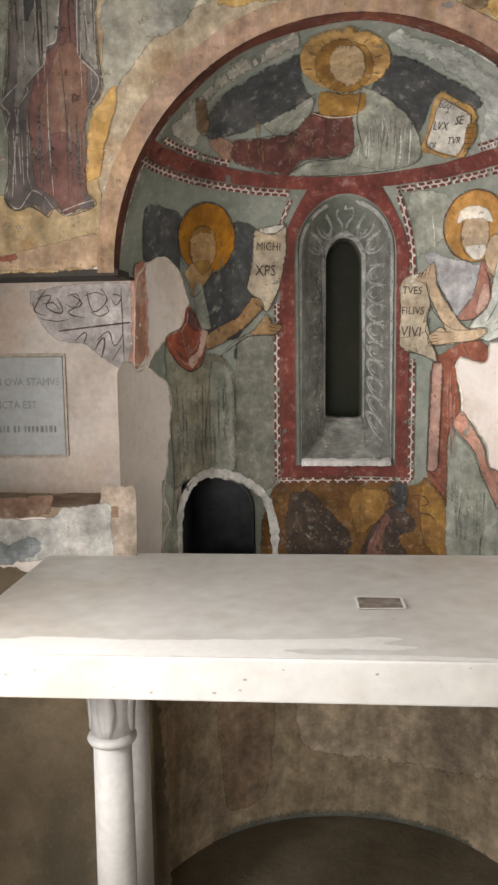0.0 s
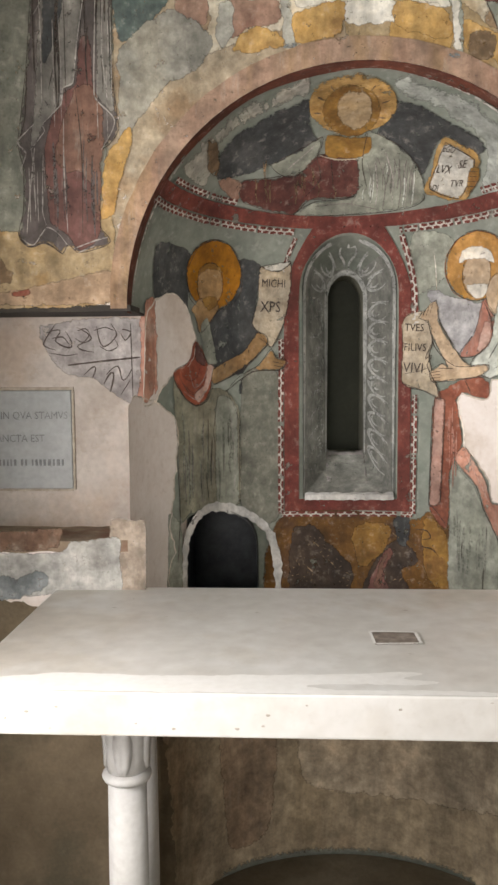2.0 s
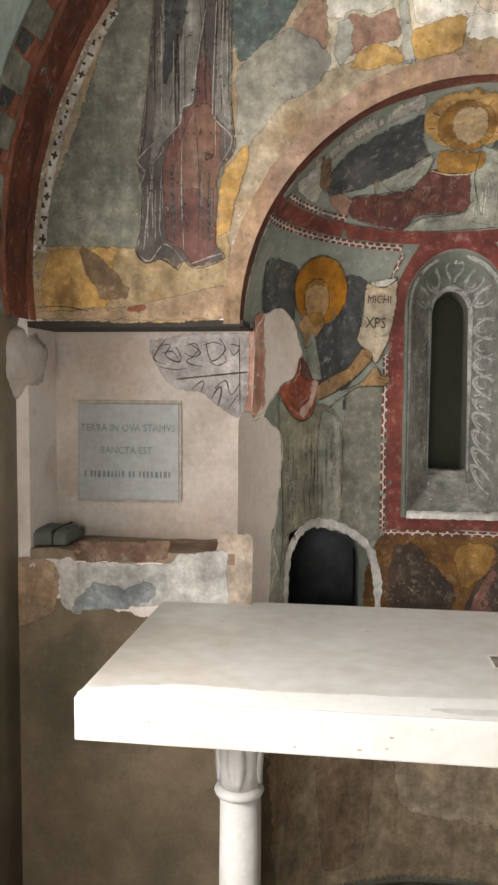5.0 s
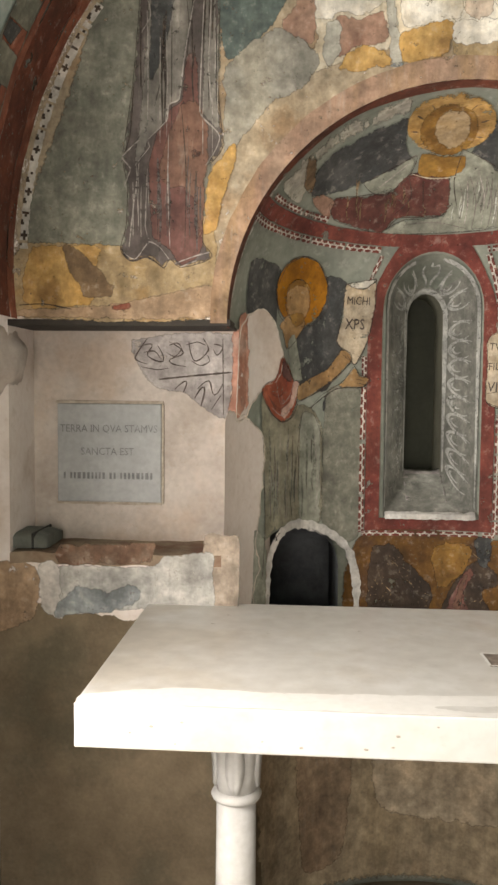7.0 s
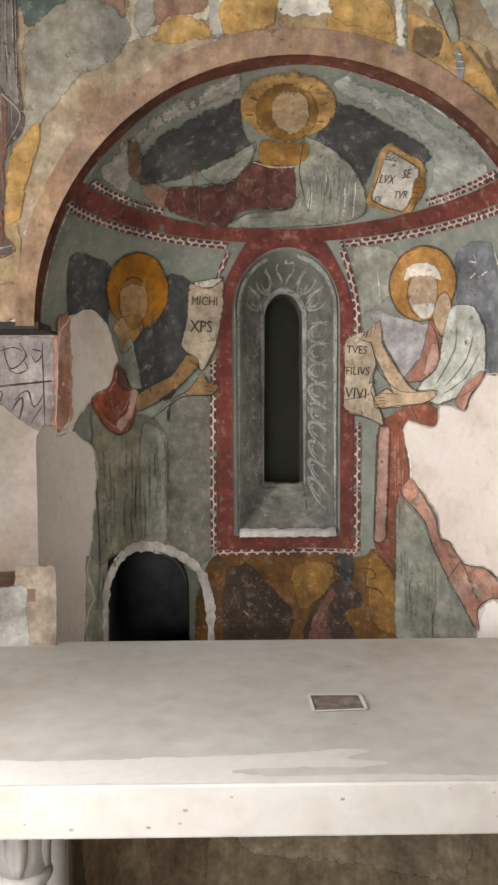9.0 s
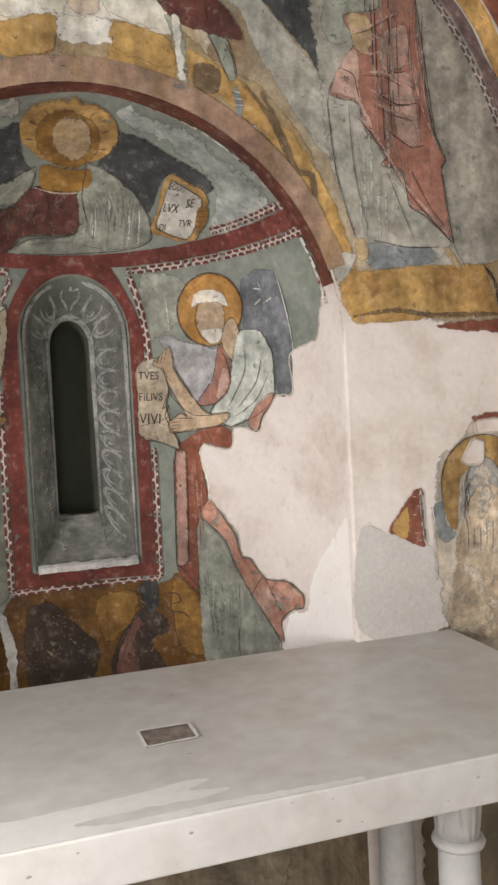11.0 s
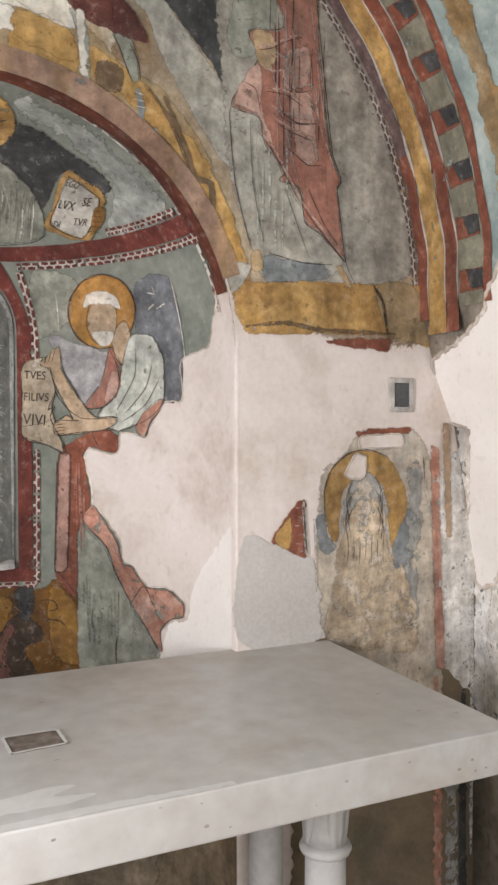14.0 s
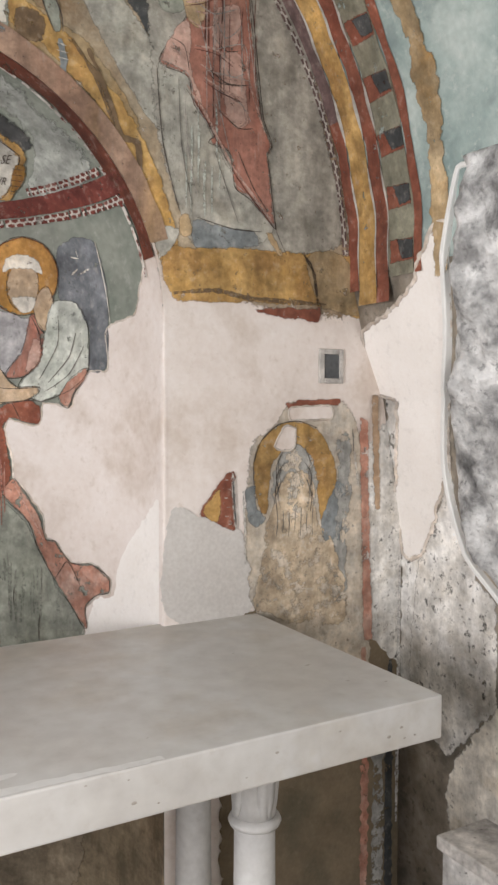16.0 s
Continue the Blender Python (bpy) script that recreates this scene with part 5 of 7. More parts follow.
mural('fresco_scene', 'worn ochre and cream painted scene above the apse arch', 'fresco', 'structure', [
    ("F", "w", "creamwash", 1, .006, [(-0.509, 2.322), (-0.467, 2.355), (-0.384, 2.409), (-0.301, 2.442), (-0.177, 2.474), (-0.040, 2.489), (0.097, 2.485), (0.291, 2.456), (0.287, 2.761), (-0.396, 2.770), (-0.376, 2.503), (-0.425, 2.436)]),
    ("F", "w", "pinkbrown", 2, .006, [(-0.463, 2.537), (-0.427, 2.596), (-0.396, 2.677), (-0.369, 2.677), (-0.372, 2.551), (-0.381, 2.481), (-0.418, 2.493), (-0.458, 2.513)]),
    ("F", "w", "cream", 3, .006, [(-0.377, 2.677), (-0.378, 2.547), (-0.338, 2.541), (-0.317, 2.561), (-0.268, 2.550), (-0.227, 2.570), (-0.192, 2.593), (-0.187, 2.674)]),
    ("F", "w", "pinkbrown", 2, .006, [(-0.327, 2.551), (-0.268, 2.546), (-0.217, 2.564), (-0.202, 2.488), (-0.277, 2.472), (-0.317, 2.451), (-0.332, 2.492)]),
    ("F", "w", "ochre", 2, .008, [(-0.315, 2.448), (-0.268, 2.478), (-0.217, 2.474), (-0.183, 2.436), (-0.232, 2.423), (-0.315, 2.419)]),
    ("F", "w", "palegrey2", 3, .005, [(-0.350, 2.536), (-0.320, 2.545), (-0.315, 2.462), (-0.349, 2.429), (-0.363, 2.462)]),
    ("F", "w", "palegrey2", 3, .004, [(-0.209, 2.581), (-0.188, 2.595), (-0.170, 2.501), (-0.163, 2.431), (-0.191, 2.431), (-0.199, 2.488)]),
    ("F", "w", "cream", 3, .005, [(-0.168, 2.674), (-0.041, 2.673), (-0.017, 2.547), (-0.047, 2.533), (-0.157, 2.515), (-0.174, 2.549)]),
    ("F", "w", "ochre", 3, .006, [(-0.168, 2.510), (-0.047, 2.533), (-0.044, 2.485), (-0.056, 2.457), (-0.157, 2.432)]),
    ("F", "w", "creampink", 3, .006, [(-0.018, 2.672), (0.046, 2.672), (0.050, 2.547), (-0.013, 2.542)]),
    ("F", "w", "cream", 3, .006, [(-0.040, 2.529), (0.069, 2.538), (0.075, 2.482), (-0.013, 2.475), (-0.043, 2.483)]),
    ("F", "w", "cream", 3, .006, [(0.057, 2.672), (0.181, 2.670), (0.194, 2.566), (0.208, 2.513), (0.089, 2.538), (0.058, 2.565)]),
    ("F", "w", "ochre", 3, .006, [(0.085, 2.532), (0.203, 2.510), (0.209, 2.438), (0.124, 2.455), (0.072, 2.474)]),
    ("F", "w", "cream", 4, .004, [(0.208, 2.556), (0.230, 2.555), (0.237, 2.410), (0.218, 2.410)]),
    ("F", "w", "maroon", 4, .004, [(0.188, 2.670), (0.288, 2.669), (0.290, 2.533), (0.246, 2.543), (0.198, 2.577)]),
    ("F", "w", "ochre", 2, .005, [(0.240, 2.483), (0.291, 2.463), (0.292, 2.389), (0.241, 2.423)]),
    ("S", "w", "greyblue", 5, .016, [(0.207, 2.400), (0.234, 2.395)]),
    ("S", "w", "greyblue", 5, .016, [(-0.194, 2.428), (-0.161, 2.433)]),
    ("F", "w", "ochre_pale", 1, .005, [(-0.030, 2.412), (0.212, 2.392), (0.428, 2.300), (0.500, 2.190), (0.545, 2.251), (0.427, 2.406), (0.330, 2.453), (0.237, 2.523), (0.087, 2.624), (-0.029, 2.595)]),
    ("F", "w", "ochre", 2, .005, [(0.087, 2.524), (0.199, 2.505), (0.214, 2.418), (0.124, 2.412), (0.061, 2.434)]),
    ("F", "w", "cream", 2, .005, [(-0.029, 2.595), (0.199, 2.652), (0.205, 2.516), (0.087, 2.533), (-0.029, 2.500)]),
    ("F", "w", "palegreen", 3, .003, [(0.194, 2.561), (0.237, 2.536), (0.245, 2.398), (0.225, 2.388), (0.217, 2.493)]),
    ("F", "w", "maroon", 3, .003, [(0.161, 2.642), (0.192, 2.563), (0.244, 2.531), (0.374, 2.511), (0.352, 2.574), (0.296, 2.625), (0.276, 2.671)]),
    ("F", "w", "palegreen", 3, .002, [(0.292, 2.520), (0.341, 2.510), (0.358, 2.422), (0.338, 2.413), (0.309, 2.485)]),
    ("F", "w", "brownstain", 3, .002, [(0.261, 2.455), (0.319, 2.445), (0.311, 2.388), (0.254, 2.400)]),
    ("F", "w", "ochre", 2, .004, [(0.244, 2.468), (0.310, 2.385), (0.428, 2.287), (0.500, 2.190), (0.533, 2.072), (0.579, 1.953), (0.641, 1.957), (0.614, 2.080), (0.537, 2.250), (0.427, 2.367), (0.358, 2.432)]),
    ("F", "w", "palegrey2", 4, .002, [(0.549, 2.019), (0.576, 1.946), (0.625, 1.984), (0.638, 2.027)]),
    ("S", "w", "brownstain", 4, .02, [(0.416, 2.398), (0.464, 2.293), (0.493, 2.219), (0.533, 2.208), (0.542, 2.100)]),
    ("S", "w", "brownstain", 4, .014, [(0.378, 2.410), (0.428, 2.347), (0.471, 2.254), (0.483, 2.202)]),
    ("S", "w", "greyblue", 4, .03, [(0.205, 2.385), (0.225, 2.376)]),
    ("S", "w", "greyblue", 4, .022, [(0.351, 2.405), (0.360, 2.361), (0.355, 2.325)]),
    ("S", "w", "cream", 5, .003, [(0.344, 2.395), (0.366, 2.392)]),
    ("S", "w", "cream", 5, .003, [(0.344, 2.379), (0.369, 2.377)]),
    ("S", "w", "cream", 5, .003, [(0.347, 2.364), (0.371, 2.363)]),
    ("S", "w", "ink", 5, .0035, [(0.333, 2.505), (0.355, 2.458), (0.358, 2.419)]),
    ("S", "w", "ink", 5, .003, [(0.294, 2.520), (0.314, 2.476), (0.338, 2.416)]),
])

mural('fresco_figure', 'faded mural of a grey and mauve draped robe', 'fresco', '', [
    ("F", "w", "purplegrey", 3, .002, [(-0.808, 2.807), (-0.817, 2.603), (-0.835, 2.397), (-0.861, 2.216), (-0.849, 2.146), (-0.852, 2.047), (-0.867, 1.987), (-0.844, 1.959), (-0.797, 1.968), (-0.756, 1.939), (-0.739, 1.961), (-0.716, 1.941), (-0.677, 1.947), (-0.632, 1.967), (-0.655, 2.003), (-0.659, 2.186), (-0.630, 2.205), (-0.605, 2.244), (-0.620, 2.393), (-0.616, 2.598), (-0.631, 2.801)]),
    ("F", "w", "mauve", 4, .002, [(-0.700, 2.464), (-0.672, 2.470), (-0.663, 2.339), (-0.651, 2.283), (-0.655, 1.996), (-0.677, 1.958), (-0.713, 1.944), (-0.742, 1.983), (-0.786, 2.018), (-0.797, 2.187), (-0.777, 2.271), (-0.740, 2.337), (-0.711, 2.356)]),
    ("F", "w", "rust", 5, .004, [(-0.772, 2.181), (-0.749, 2.260), (-0.714, 2.337), (-0.680, 2.357), (-0.654, 2.325), (-0.640, 2.259), (-0.647, 2.152), (-0.657, 2.015), (-0.665, 2.001), (-0.681, 2.098), (-0.706, 2.139), (-0.741, 2.137)]),
    ("F", "w", "greyfold", 4, .002, [(-0.679, 2.600), (-0.700, 2.470), (-0.711, 2.356), (-0.743, 2.340), (-0.745, 2.305), (-0.793, 2.257), (-0.797, 2.241), (-0.829, 2.195), (-0.822, 2.272), (-0.807, 2.438), (-0.797, 2.603), (-0.798, 2.806), (-0.680, 2.803)]),
    ("F", "w", "greyfold", 4, .002, [(-0.662, 2.802), (-0.655, 2.599), (-0.660, 2.325), (-0.631, 2.290), (-0.611, 2.269), (-0.622, 2.393), (-0.624, 2.801)]),
    ("F", "w", "darkgrey", 5, .002, [(-0.789, 2.806), (-0.789, 2.602), (-0.797, 2.424), (-0.789, 2.396), (-0.757, 2.451), (-0.736, 2.547), (-0.726, 2.601), (-0.716, 2.804)]),
    ("S", "w", "foldlight", 6, .004, [(-0.797, 2.603), (-0.789, 2.561), (-0.812, 2.521)]),
    ("S", "w", "foldlight", 6, .004, [(-0.679, 2.600), (-0.703, 2.464), (-0.717, 2.356), (-0.743, 2.343), (-0.748, 2.305), (-0.797, 2.257), (-0.791, 2.241), (-0.829, 2.195)]),
    ("S", "w", "foldlight", 6, .004, [(-0.818, 2.258), (-0.861, 2.216), (-0.841, 2.188), (-0.855, 2.146), (-0.849, 2.132)]),
    ("S", "w", "foldlight", 6, .004, [(-0.655, 2.599), (-0.664, 2.325), (-0.614, 2.262), (-0.649, 2.193)]),
    ("S", "w", "foldlight", 6, .004, [(-0.637, 2.599), (-0.643, 2.435), (-0.631, 2.311)]),
    ("S", "w", "foldlight", 6, .004, [(-0.818, 2.202), (-0.835, 2.075), (-0.844, 1.990)]),
    ("S", "w", "foldlight", 6, .003, [(-0.797, 2.187), (-0.803, 2.047), (-0.794, 2.011)]),
    ("S", "w", "foldlight", 6, .003, [(-0.743, 2.271), (-0.745, 2.145), (-0.739, 1.990)]),
    ("S", "w", "foldlight", 6, .004, [(-0.861, 1.981), (-0.829, 1.961), (-0.793, 2.004), (-0.764, 1.990), (-0.742, 1.961)]),
    ("S", "w", "foldlight", 6, .004, [(-0.727, 1.950), (-0.677, 1.968), (-0.638, 1.978)]),
    ("S", "w", "foldlight", 6, .004, [(-0.713, 1.941), (-0.669, 1.958)]),
    ("S", "w", "folddark", 6, .005, [(-0.866, 1.990), (-0.841, 1.957), (-0.797, 1.966), (-0.753, 1.937)]),
    ("S", "w", "folddark", 6, .004, [(-0.832, 2.397), (-0.841, 2.272), (-0.864, 2.202)]),
    ("S", "w", "folddark", 6, .003, [(-0.765, 2.520), (-0.757, 2.437), (-0.779, 2.341)]),
    ("S", "w", "folddark", 6, .003, [(-0.711, 2.340), (-0.699, 2.186), (-0.701, 1.989)]),
    ("S", "w", "folddark", 6, .003, [(-0.768, 2.187), (-0.771, 2.018)]),
    *streaks("w", "foldlight", -0.845, -0.78, 1.99, 2.20, 8, 61, 6, 0.003),
    *streaks("w", "purplegrey", -0.78, -0.66, 1.98, 2.30, 9, 62, 6, 0.006),
    *streaks("w", "folddark", -0.82, -0.63, 2.28, 2.75, 12, 63, 6, 0.005),
    *streaks("w", "foldlight", -0.66, -0.62, 2.22, 2.60, 5, 64, 7, 0.003),
    *streaks("w", "foldlight", -0.81, -0.70, 2.25, 2.70, 5, 65, 7, 0.003),
])

mural('fresco_figure', 'faded mural of a red mantle over a pale robe', 'fresco', '', [
    ("F", "w", "palegrey2", 3, .003, [(0.580, 2.393), (0.592, 2.412), (0.667, 2.394), (0.732, 2.249), (0.833, 2.118), (0.906, 2.052), (0.834, 2.001), (0.698, 1.990), (0.637, 2.069), (0.596, 2.217)]),
    ("F", "w", "palegreen", 3, .004, [(0.573, 2.583), (0.618, 2.757), (0.696, 2.777), (0.713, 2.613), (0.642, 2.595), (0.658, 2.539), (0.619, 2.521), (0.581, 2.537)]),
    ("F", "w", "greyblue", 3, .003, [(0.677, 2.052), (0.733, 2.047), (0.850, 2.041), (0.859, 2.003), (0.685, 1.983)]),
    ("F", "w", "redrobe2", 4, .002, [(0.680, 2.773), (0.729, 2.623), (0.634, 2.593), (0.660, 2.532), (0.586, 2.408), (0.659, 2.386), (0.677, 2.323), (0.735, 2.264), (0.716, 2.240), (0.773, 2.226), (0.790, 2.142), (0.833, 2.118), (0.902, 2.057), (0.909, 2.052), (0.883, 2.241), (0.897, 2.257), (0.865, 2.326), (0.832, 2.581), (0.814, 2.806)]),
    ("F", "w", "pinkfold", 5, .002, [(0.592, 2.412), (0.658, 2.518), (0.670, 2.409), (0.699, 2.315), (0.659, 2.389)]),
    ("F", "w", "pinkfold", 5, .002, [(0.738, 2.562), (0.804, 2.582), (0.796, 2.488), (0.730, 2.468), (0.722, 2.516)]),
    ("F", "w", "pinkfold", 5, .003, [(0.747, 2.450), (0.805, 2.468), (0.831, 2.306), (0.789, 2.286), (0.756, 2.338)]),
    ("F", "w", "tan", 5, .003, [(0.642, 2.595), (0.697, 2.596), (0.714, 2.543), (0.690, 2.503), (0.658, 2.518)]),
    ("F", "w", "tan", 5, .003, [(0.637, 2.055), (0.663, 2.063), (0.672, 2.019), (0.647, 2.006), (0.638, 2.027)]),
    ("F", "w", "tan", 5, .003, [(0.874, 2.040), (0.897, 2.042), (0.934, 1.992), (0.917, 1.984)]),
    ("S", "w", "foldlight", 6, .003, [(0.592, 2.409), (0.661, 2.390), (0.680, 2.323), (0.735, 2.261)]),
    ("S", "w", "foldlight", 6, .003, [(0.730, 2.461), (0.813, 2.491), (0.822, 2.435)]),
    ("S", "w", "foldlight", 6, .003, [(0.711, 2.409), (0.830, 2.407)]),
    ("S", "w", "foldlight", 6, .003, [(0.731, 2.370), (0.806, 2.346), (0.834, 2.307)]),
    ("S", "w", "foldlight", 6, .003, [(0.803, 2.718), (0.829, 2.508), (0.856, 2.339)]),
    ("S", "w", "foldlight", 6, .003, [(0.682, 2.550), (0.714, 2.444), (0.739, 2.350), (0.773, 2.226)]),
    ("S", "w", "foldlight", 6, .003, [(0.790, 2.149), (0.858, 2.106), (0.906, 2.057)]),
    ("S", "w", "foldlight", 6, .004, [(0.682, 2.564), (0.730, 2.546), (0.795, 2.573)]),
    ("S", "w", "foldlight", 6, .004, [(0.738, 2.534), (0.763, 2.496), (0.804, 2.532)]),
    ("S", "w", "foldlight", 6, .003, [(0.763, 2.425), (0.780, 2.406), (0.817, 2.422)]),
    ("S", "w", "folddark", 6, .003, [(0.730, 2.490), (0.766, 2.465), (0.813, 2.479)]),
    ("S", "w", "folddark", 6, .003, [(0.711, 2.416), (0.764, 2.389), (0.824, 2.395)]),
    ("S", "w", "folddark", 6, .003, [(0.740, 2.321), (0.798, 2.287), (0.840, 2.293)]),
    ("S", "w", "folddark", 6, .003, [(0.612, 2.467), (0.651, 2.454), (0.664, 2.400)]),
    ("S", "w", "foldlight", 6, .004, [(0.620, 2.455), (0.643, 2.432)]),
    ("S", "w", "folddark", 6, .003, [(0.798, 2.229), (0.841, 2.148), (0.884, 2.094)]),
    ("S", "w", "foldlight", 6, .003, [(0.651, 2.364), (0.660, 2.225), (0.685, 2.102)]),
    ("S", "w", "greyfold", 6, .004, [(0.636, 2.375), (0.644, 2.223), (0.672, 2.086)]),
    ("S", "w", "greyfold", 6, .004, [(0.732, 2.221), (0.765, 2.139), (0.799, 2.056)]),
    ("S", "w", "folddark", 6, .004, [(0.580, 2.393), (0.596, 2.217), (0.637, 2.069)]),
    ("S", "w", "folddark", 6, .004, [(0.814, 2.778), (0.837, 2.582), (0.869, 2.326), (0.895, 2.264), (0.883, 2.233), (0.909, 2.052), (0.941, 1.992)]),
    ("S", "w", "folddark", 6, .003, [(0.685, 2.057), (0.783, 2.040), (0.867, 2.042)]),
    ("S", "w", "folddark", 6, .003, [(0.696, 2.749), (0.691, 2.608), (0.729, 2.619)]),
    ("S", "w", "folddark", 6, .003, [(0.761, 2.765), (0.754, 2.622), (0.779, 2.584)]),
    ("S", "w", "folddark", 6, .003, [(0.805, 2.389), (0.747, 2.386), (0.715, 2.402)]),
    ("S", "w", "pinkfold", 6, .009, [(0.655, 2.556), (0.701, 2.571), (0.747, 2.598), (0.784, 2.612)]),
    ("S", "w", "maroon", 7, .003, [(0.652, 2.547), (0.698, 2.562), (0.744, 2.589), (0.780, 2.603)]),
    ("S", "w", "pinkfold", 6, .006, [(0.666, 2.517), (0.701, 2.506), (0.737, 2.524), (0.748, 2.567)]),
    ("S", "w", "pinkfold", 6, .009, [(0.680, 2.461), (0.738, 2.462), (0.786, 2.440)]),
    ("S", "w", "maroon", 7, .003, [(0.677, 2.452), (0.734, 2.452), (0.782, 2.431)]),
    ("S", "w", "pinkfold", 6, .006, [(0.691, 2.421), (0.750, 2.402), (0.800, 2.401)]),
    ("S", "w", "pinkfold", 6, .009, [(0.703, 2.391), (0.750, 2.372), (0.812, 2.359)]),
    ("S", "w", "maroon", 7, .003, [(0.700, 2.382), (0.747, 2.363), (0.809, 2.350)]),
    ("S", "w", "pinkfold", 6, .006, [(0.751, 2.320), (0.801, 2.291), (0.819, 2.306), (0.812, 2.340)]),
    ("S", "w", "pinkfold", 6, .009, [(0.657, 2.364), (0.704, 2.311), (0.740, 2.255), (0.777, 2.198)]),
    ("S", "w", "maroon", 7, .003, [(0.654, 2.355), (0.701, 2.302), (0.737, 2.246), (0.774, 2.189)]),
    ("S", "w", "pinkfold", 6, .006, [(0.810, 2.488), (0.834, 2.388), (0.873, 2.288)]),
    ("S", "w", "pinkfold", 6, .009, [(0.777, 2.198), (0.827, 2.143), (0.893, 2.078)]),
    ("S", "w", "maroon", 7, .003, [(0.774, 2.189), (0.823, 2.134), (0.890, 2.069)]),
    *streaks("w", "maroon", 0.70, 0.85, 2.30, 2.70, 12, 71, 6, 0.004),
    *streaks("w", "foldlight", 0.70, 0.85, 2.28, 2.70, 9, 72, 7, 0.003),
    *streaks("w", "mantle", 0.64, 0.75, 2.06, 2.36, 9, 73, 5, 0.006),
    ("S", "w", "pinkfold", 6, .006, [(0.679, 2.541), (0.719, 2.545), (0.714, 2.565)]),
])

mural('fresco_figure', 'worn mural of a bleached half figure with an ochre halo', 'fresco', '', [
    ("F", "w", "tanstone", 2, .006, [(0.818, 1.287), (0.834, 1.502), (0.918, 1.566), (0.953, 1.614), (1.116, 1.621), (1.174, 1.569), (1.195, 1.478), (1.208, 1.162), (1.226, 0.856), (1.048, 0.947), (0.853, 1.072), (0.829, 1.199)]),
    ("F", "w", "ochre", 3, .003, [(0.848, 1.401), (0.844, 1.459), (0.867, 1.516), (0.918, 1.556), (0.979, 1.566), (1.043, 1.543), (1.089, 1.489), (1.109, 1.419), (1.100, 1.343), (1.063, 1.284), (1.044, 1.361), (1.034, 1.437), (0.989, 1.499), (0.936, 1.492), (0.902, 1.442), (0.894, 1.369), (0.885, 1.318), (0.860, 1.349)]),
    ("F", "w", "greyworn", 4, .006, [(0.902, 1.413), (0.927, 1.485), (0.980, 1.506), (1.029, 1.468), (1.044, 1.391), (1.035, 1.331), (0.937, 1.330), (0.899, 1.369)]),
    ("F", "w", "tanworn", 5, .008, [(0.916, 1.397), (0.954, 1.433), (1.007, 1.431), (1.037, 1.377), (1.045, 1.300), (1.101, 1.235), (1.132, 1.013), (0.853, 1.079), (0.869, 1.195), (0.885, 1.296)]),
    ("F", "w", "white_plaster", 6, .004, [(0.905, 1.501), (0.936, 1.551), (0.971, 1.543), (0.962, 1.492), (0.927, 1.485)]),
    ("F", "w", "greyblue", 3, .004, [(0.818, 1.388), (0.851, 1.401), (0.860, 1.342), (0.885, 1.311), (0.852, 1.292), (0.832, 1.308)]),
    ("F", "w", "greyblue", 3, .004, [(1.054, 1.292), (1.109, 1.404), (1.141, 1.387), (1.120, 1.233), (1.083, 1.221)]),
    *[("S", "w", "folddark" if k % 2 else "greyfold", 6, .0028, [(0.972 + d * (0.028 + 0.009 * (k % 3)), 1.494 - 0.012 * k), (0.972 + d * (0.046 + 0.006 * (k % 2)), 1.455 - 0.012 * k), (0.972 + d * (0.040 + 0.008 * (k % 3)), 1.408 - 0.012 * k)]) for k in range(8) for d in (-1.15, 1.0)],
    *[("S", "w", "greyfold", 6, .003, [(0.915 + 0.019 * k, 1.345 - 0.01 * (k % 3)), (0.918 + 0.018 * k, 1.300), (0.913 + 0.019 * k, 1.262 + 0.012 * (k % 2))]) for k in range(7)],
    ("S", "w", "folddark", 6, .004, [(0.846, 1.40), (0.846, 1.46), (0.868, 1.515), (0.918, 1.555), (0.98, 1.564), (1.04, 1.545)]),
    ("F", "w", "greyworn", 4, .010, [(1.108, 1.511), (1.145, 1.541), (1.157, 1.386), (1.140, 1.169), (1.122, 1.030), (1.102, 1.204)]),
])

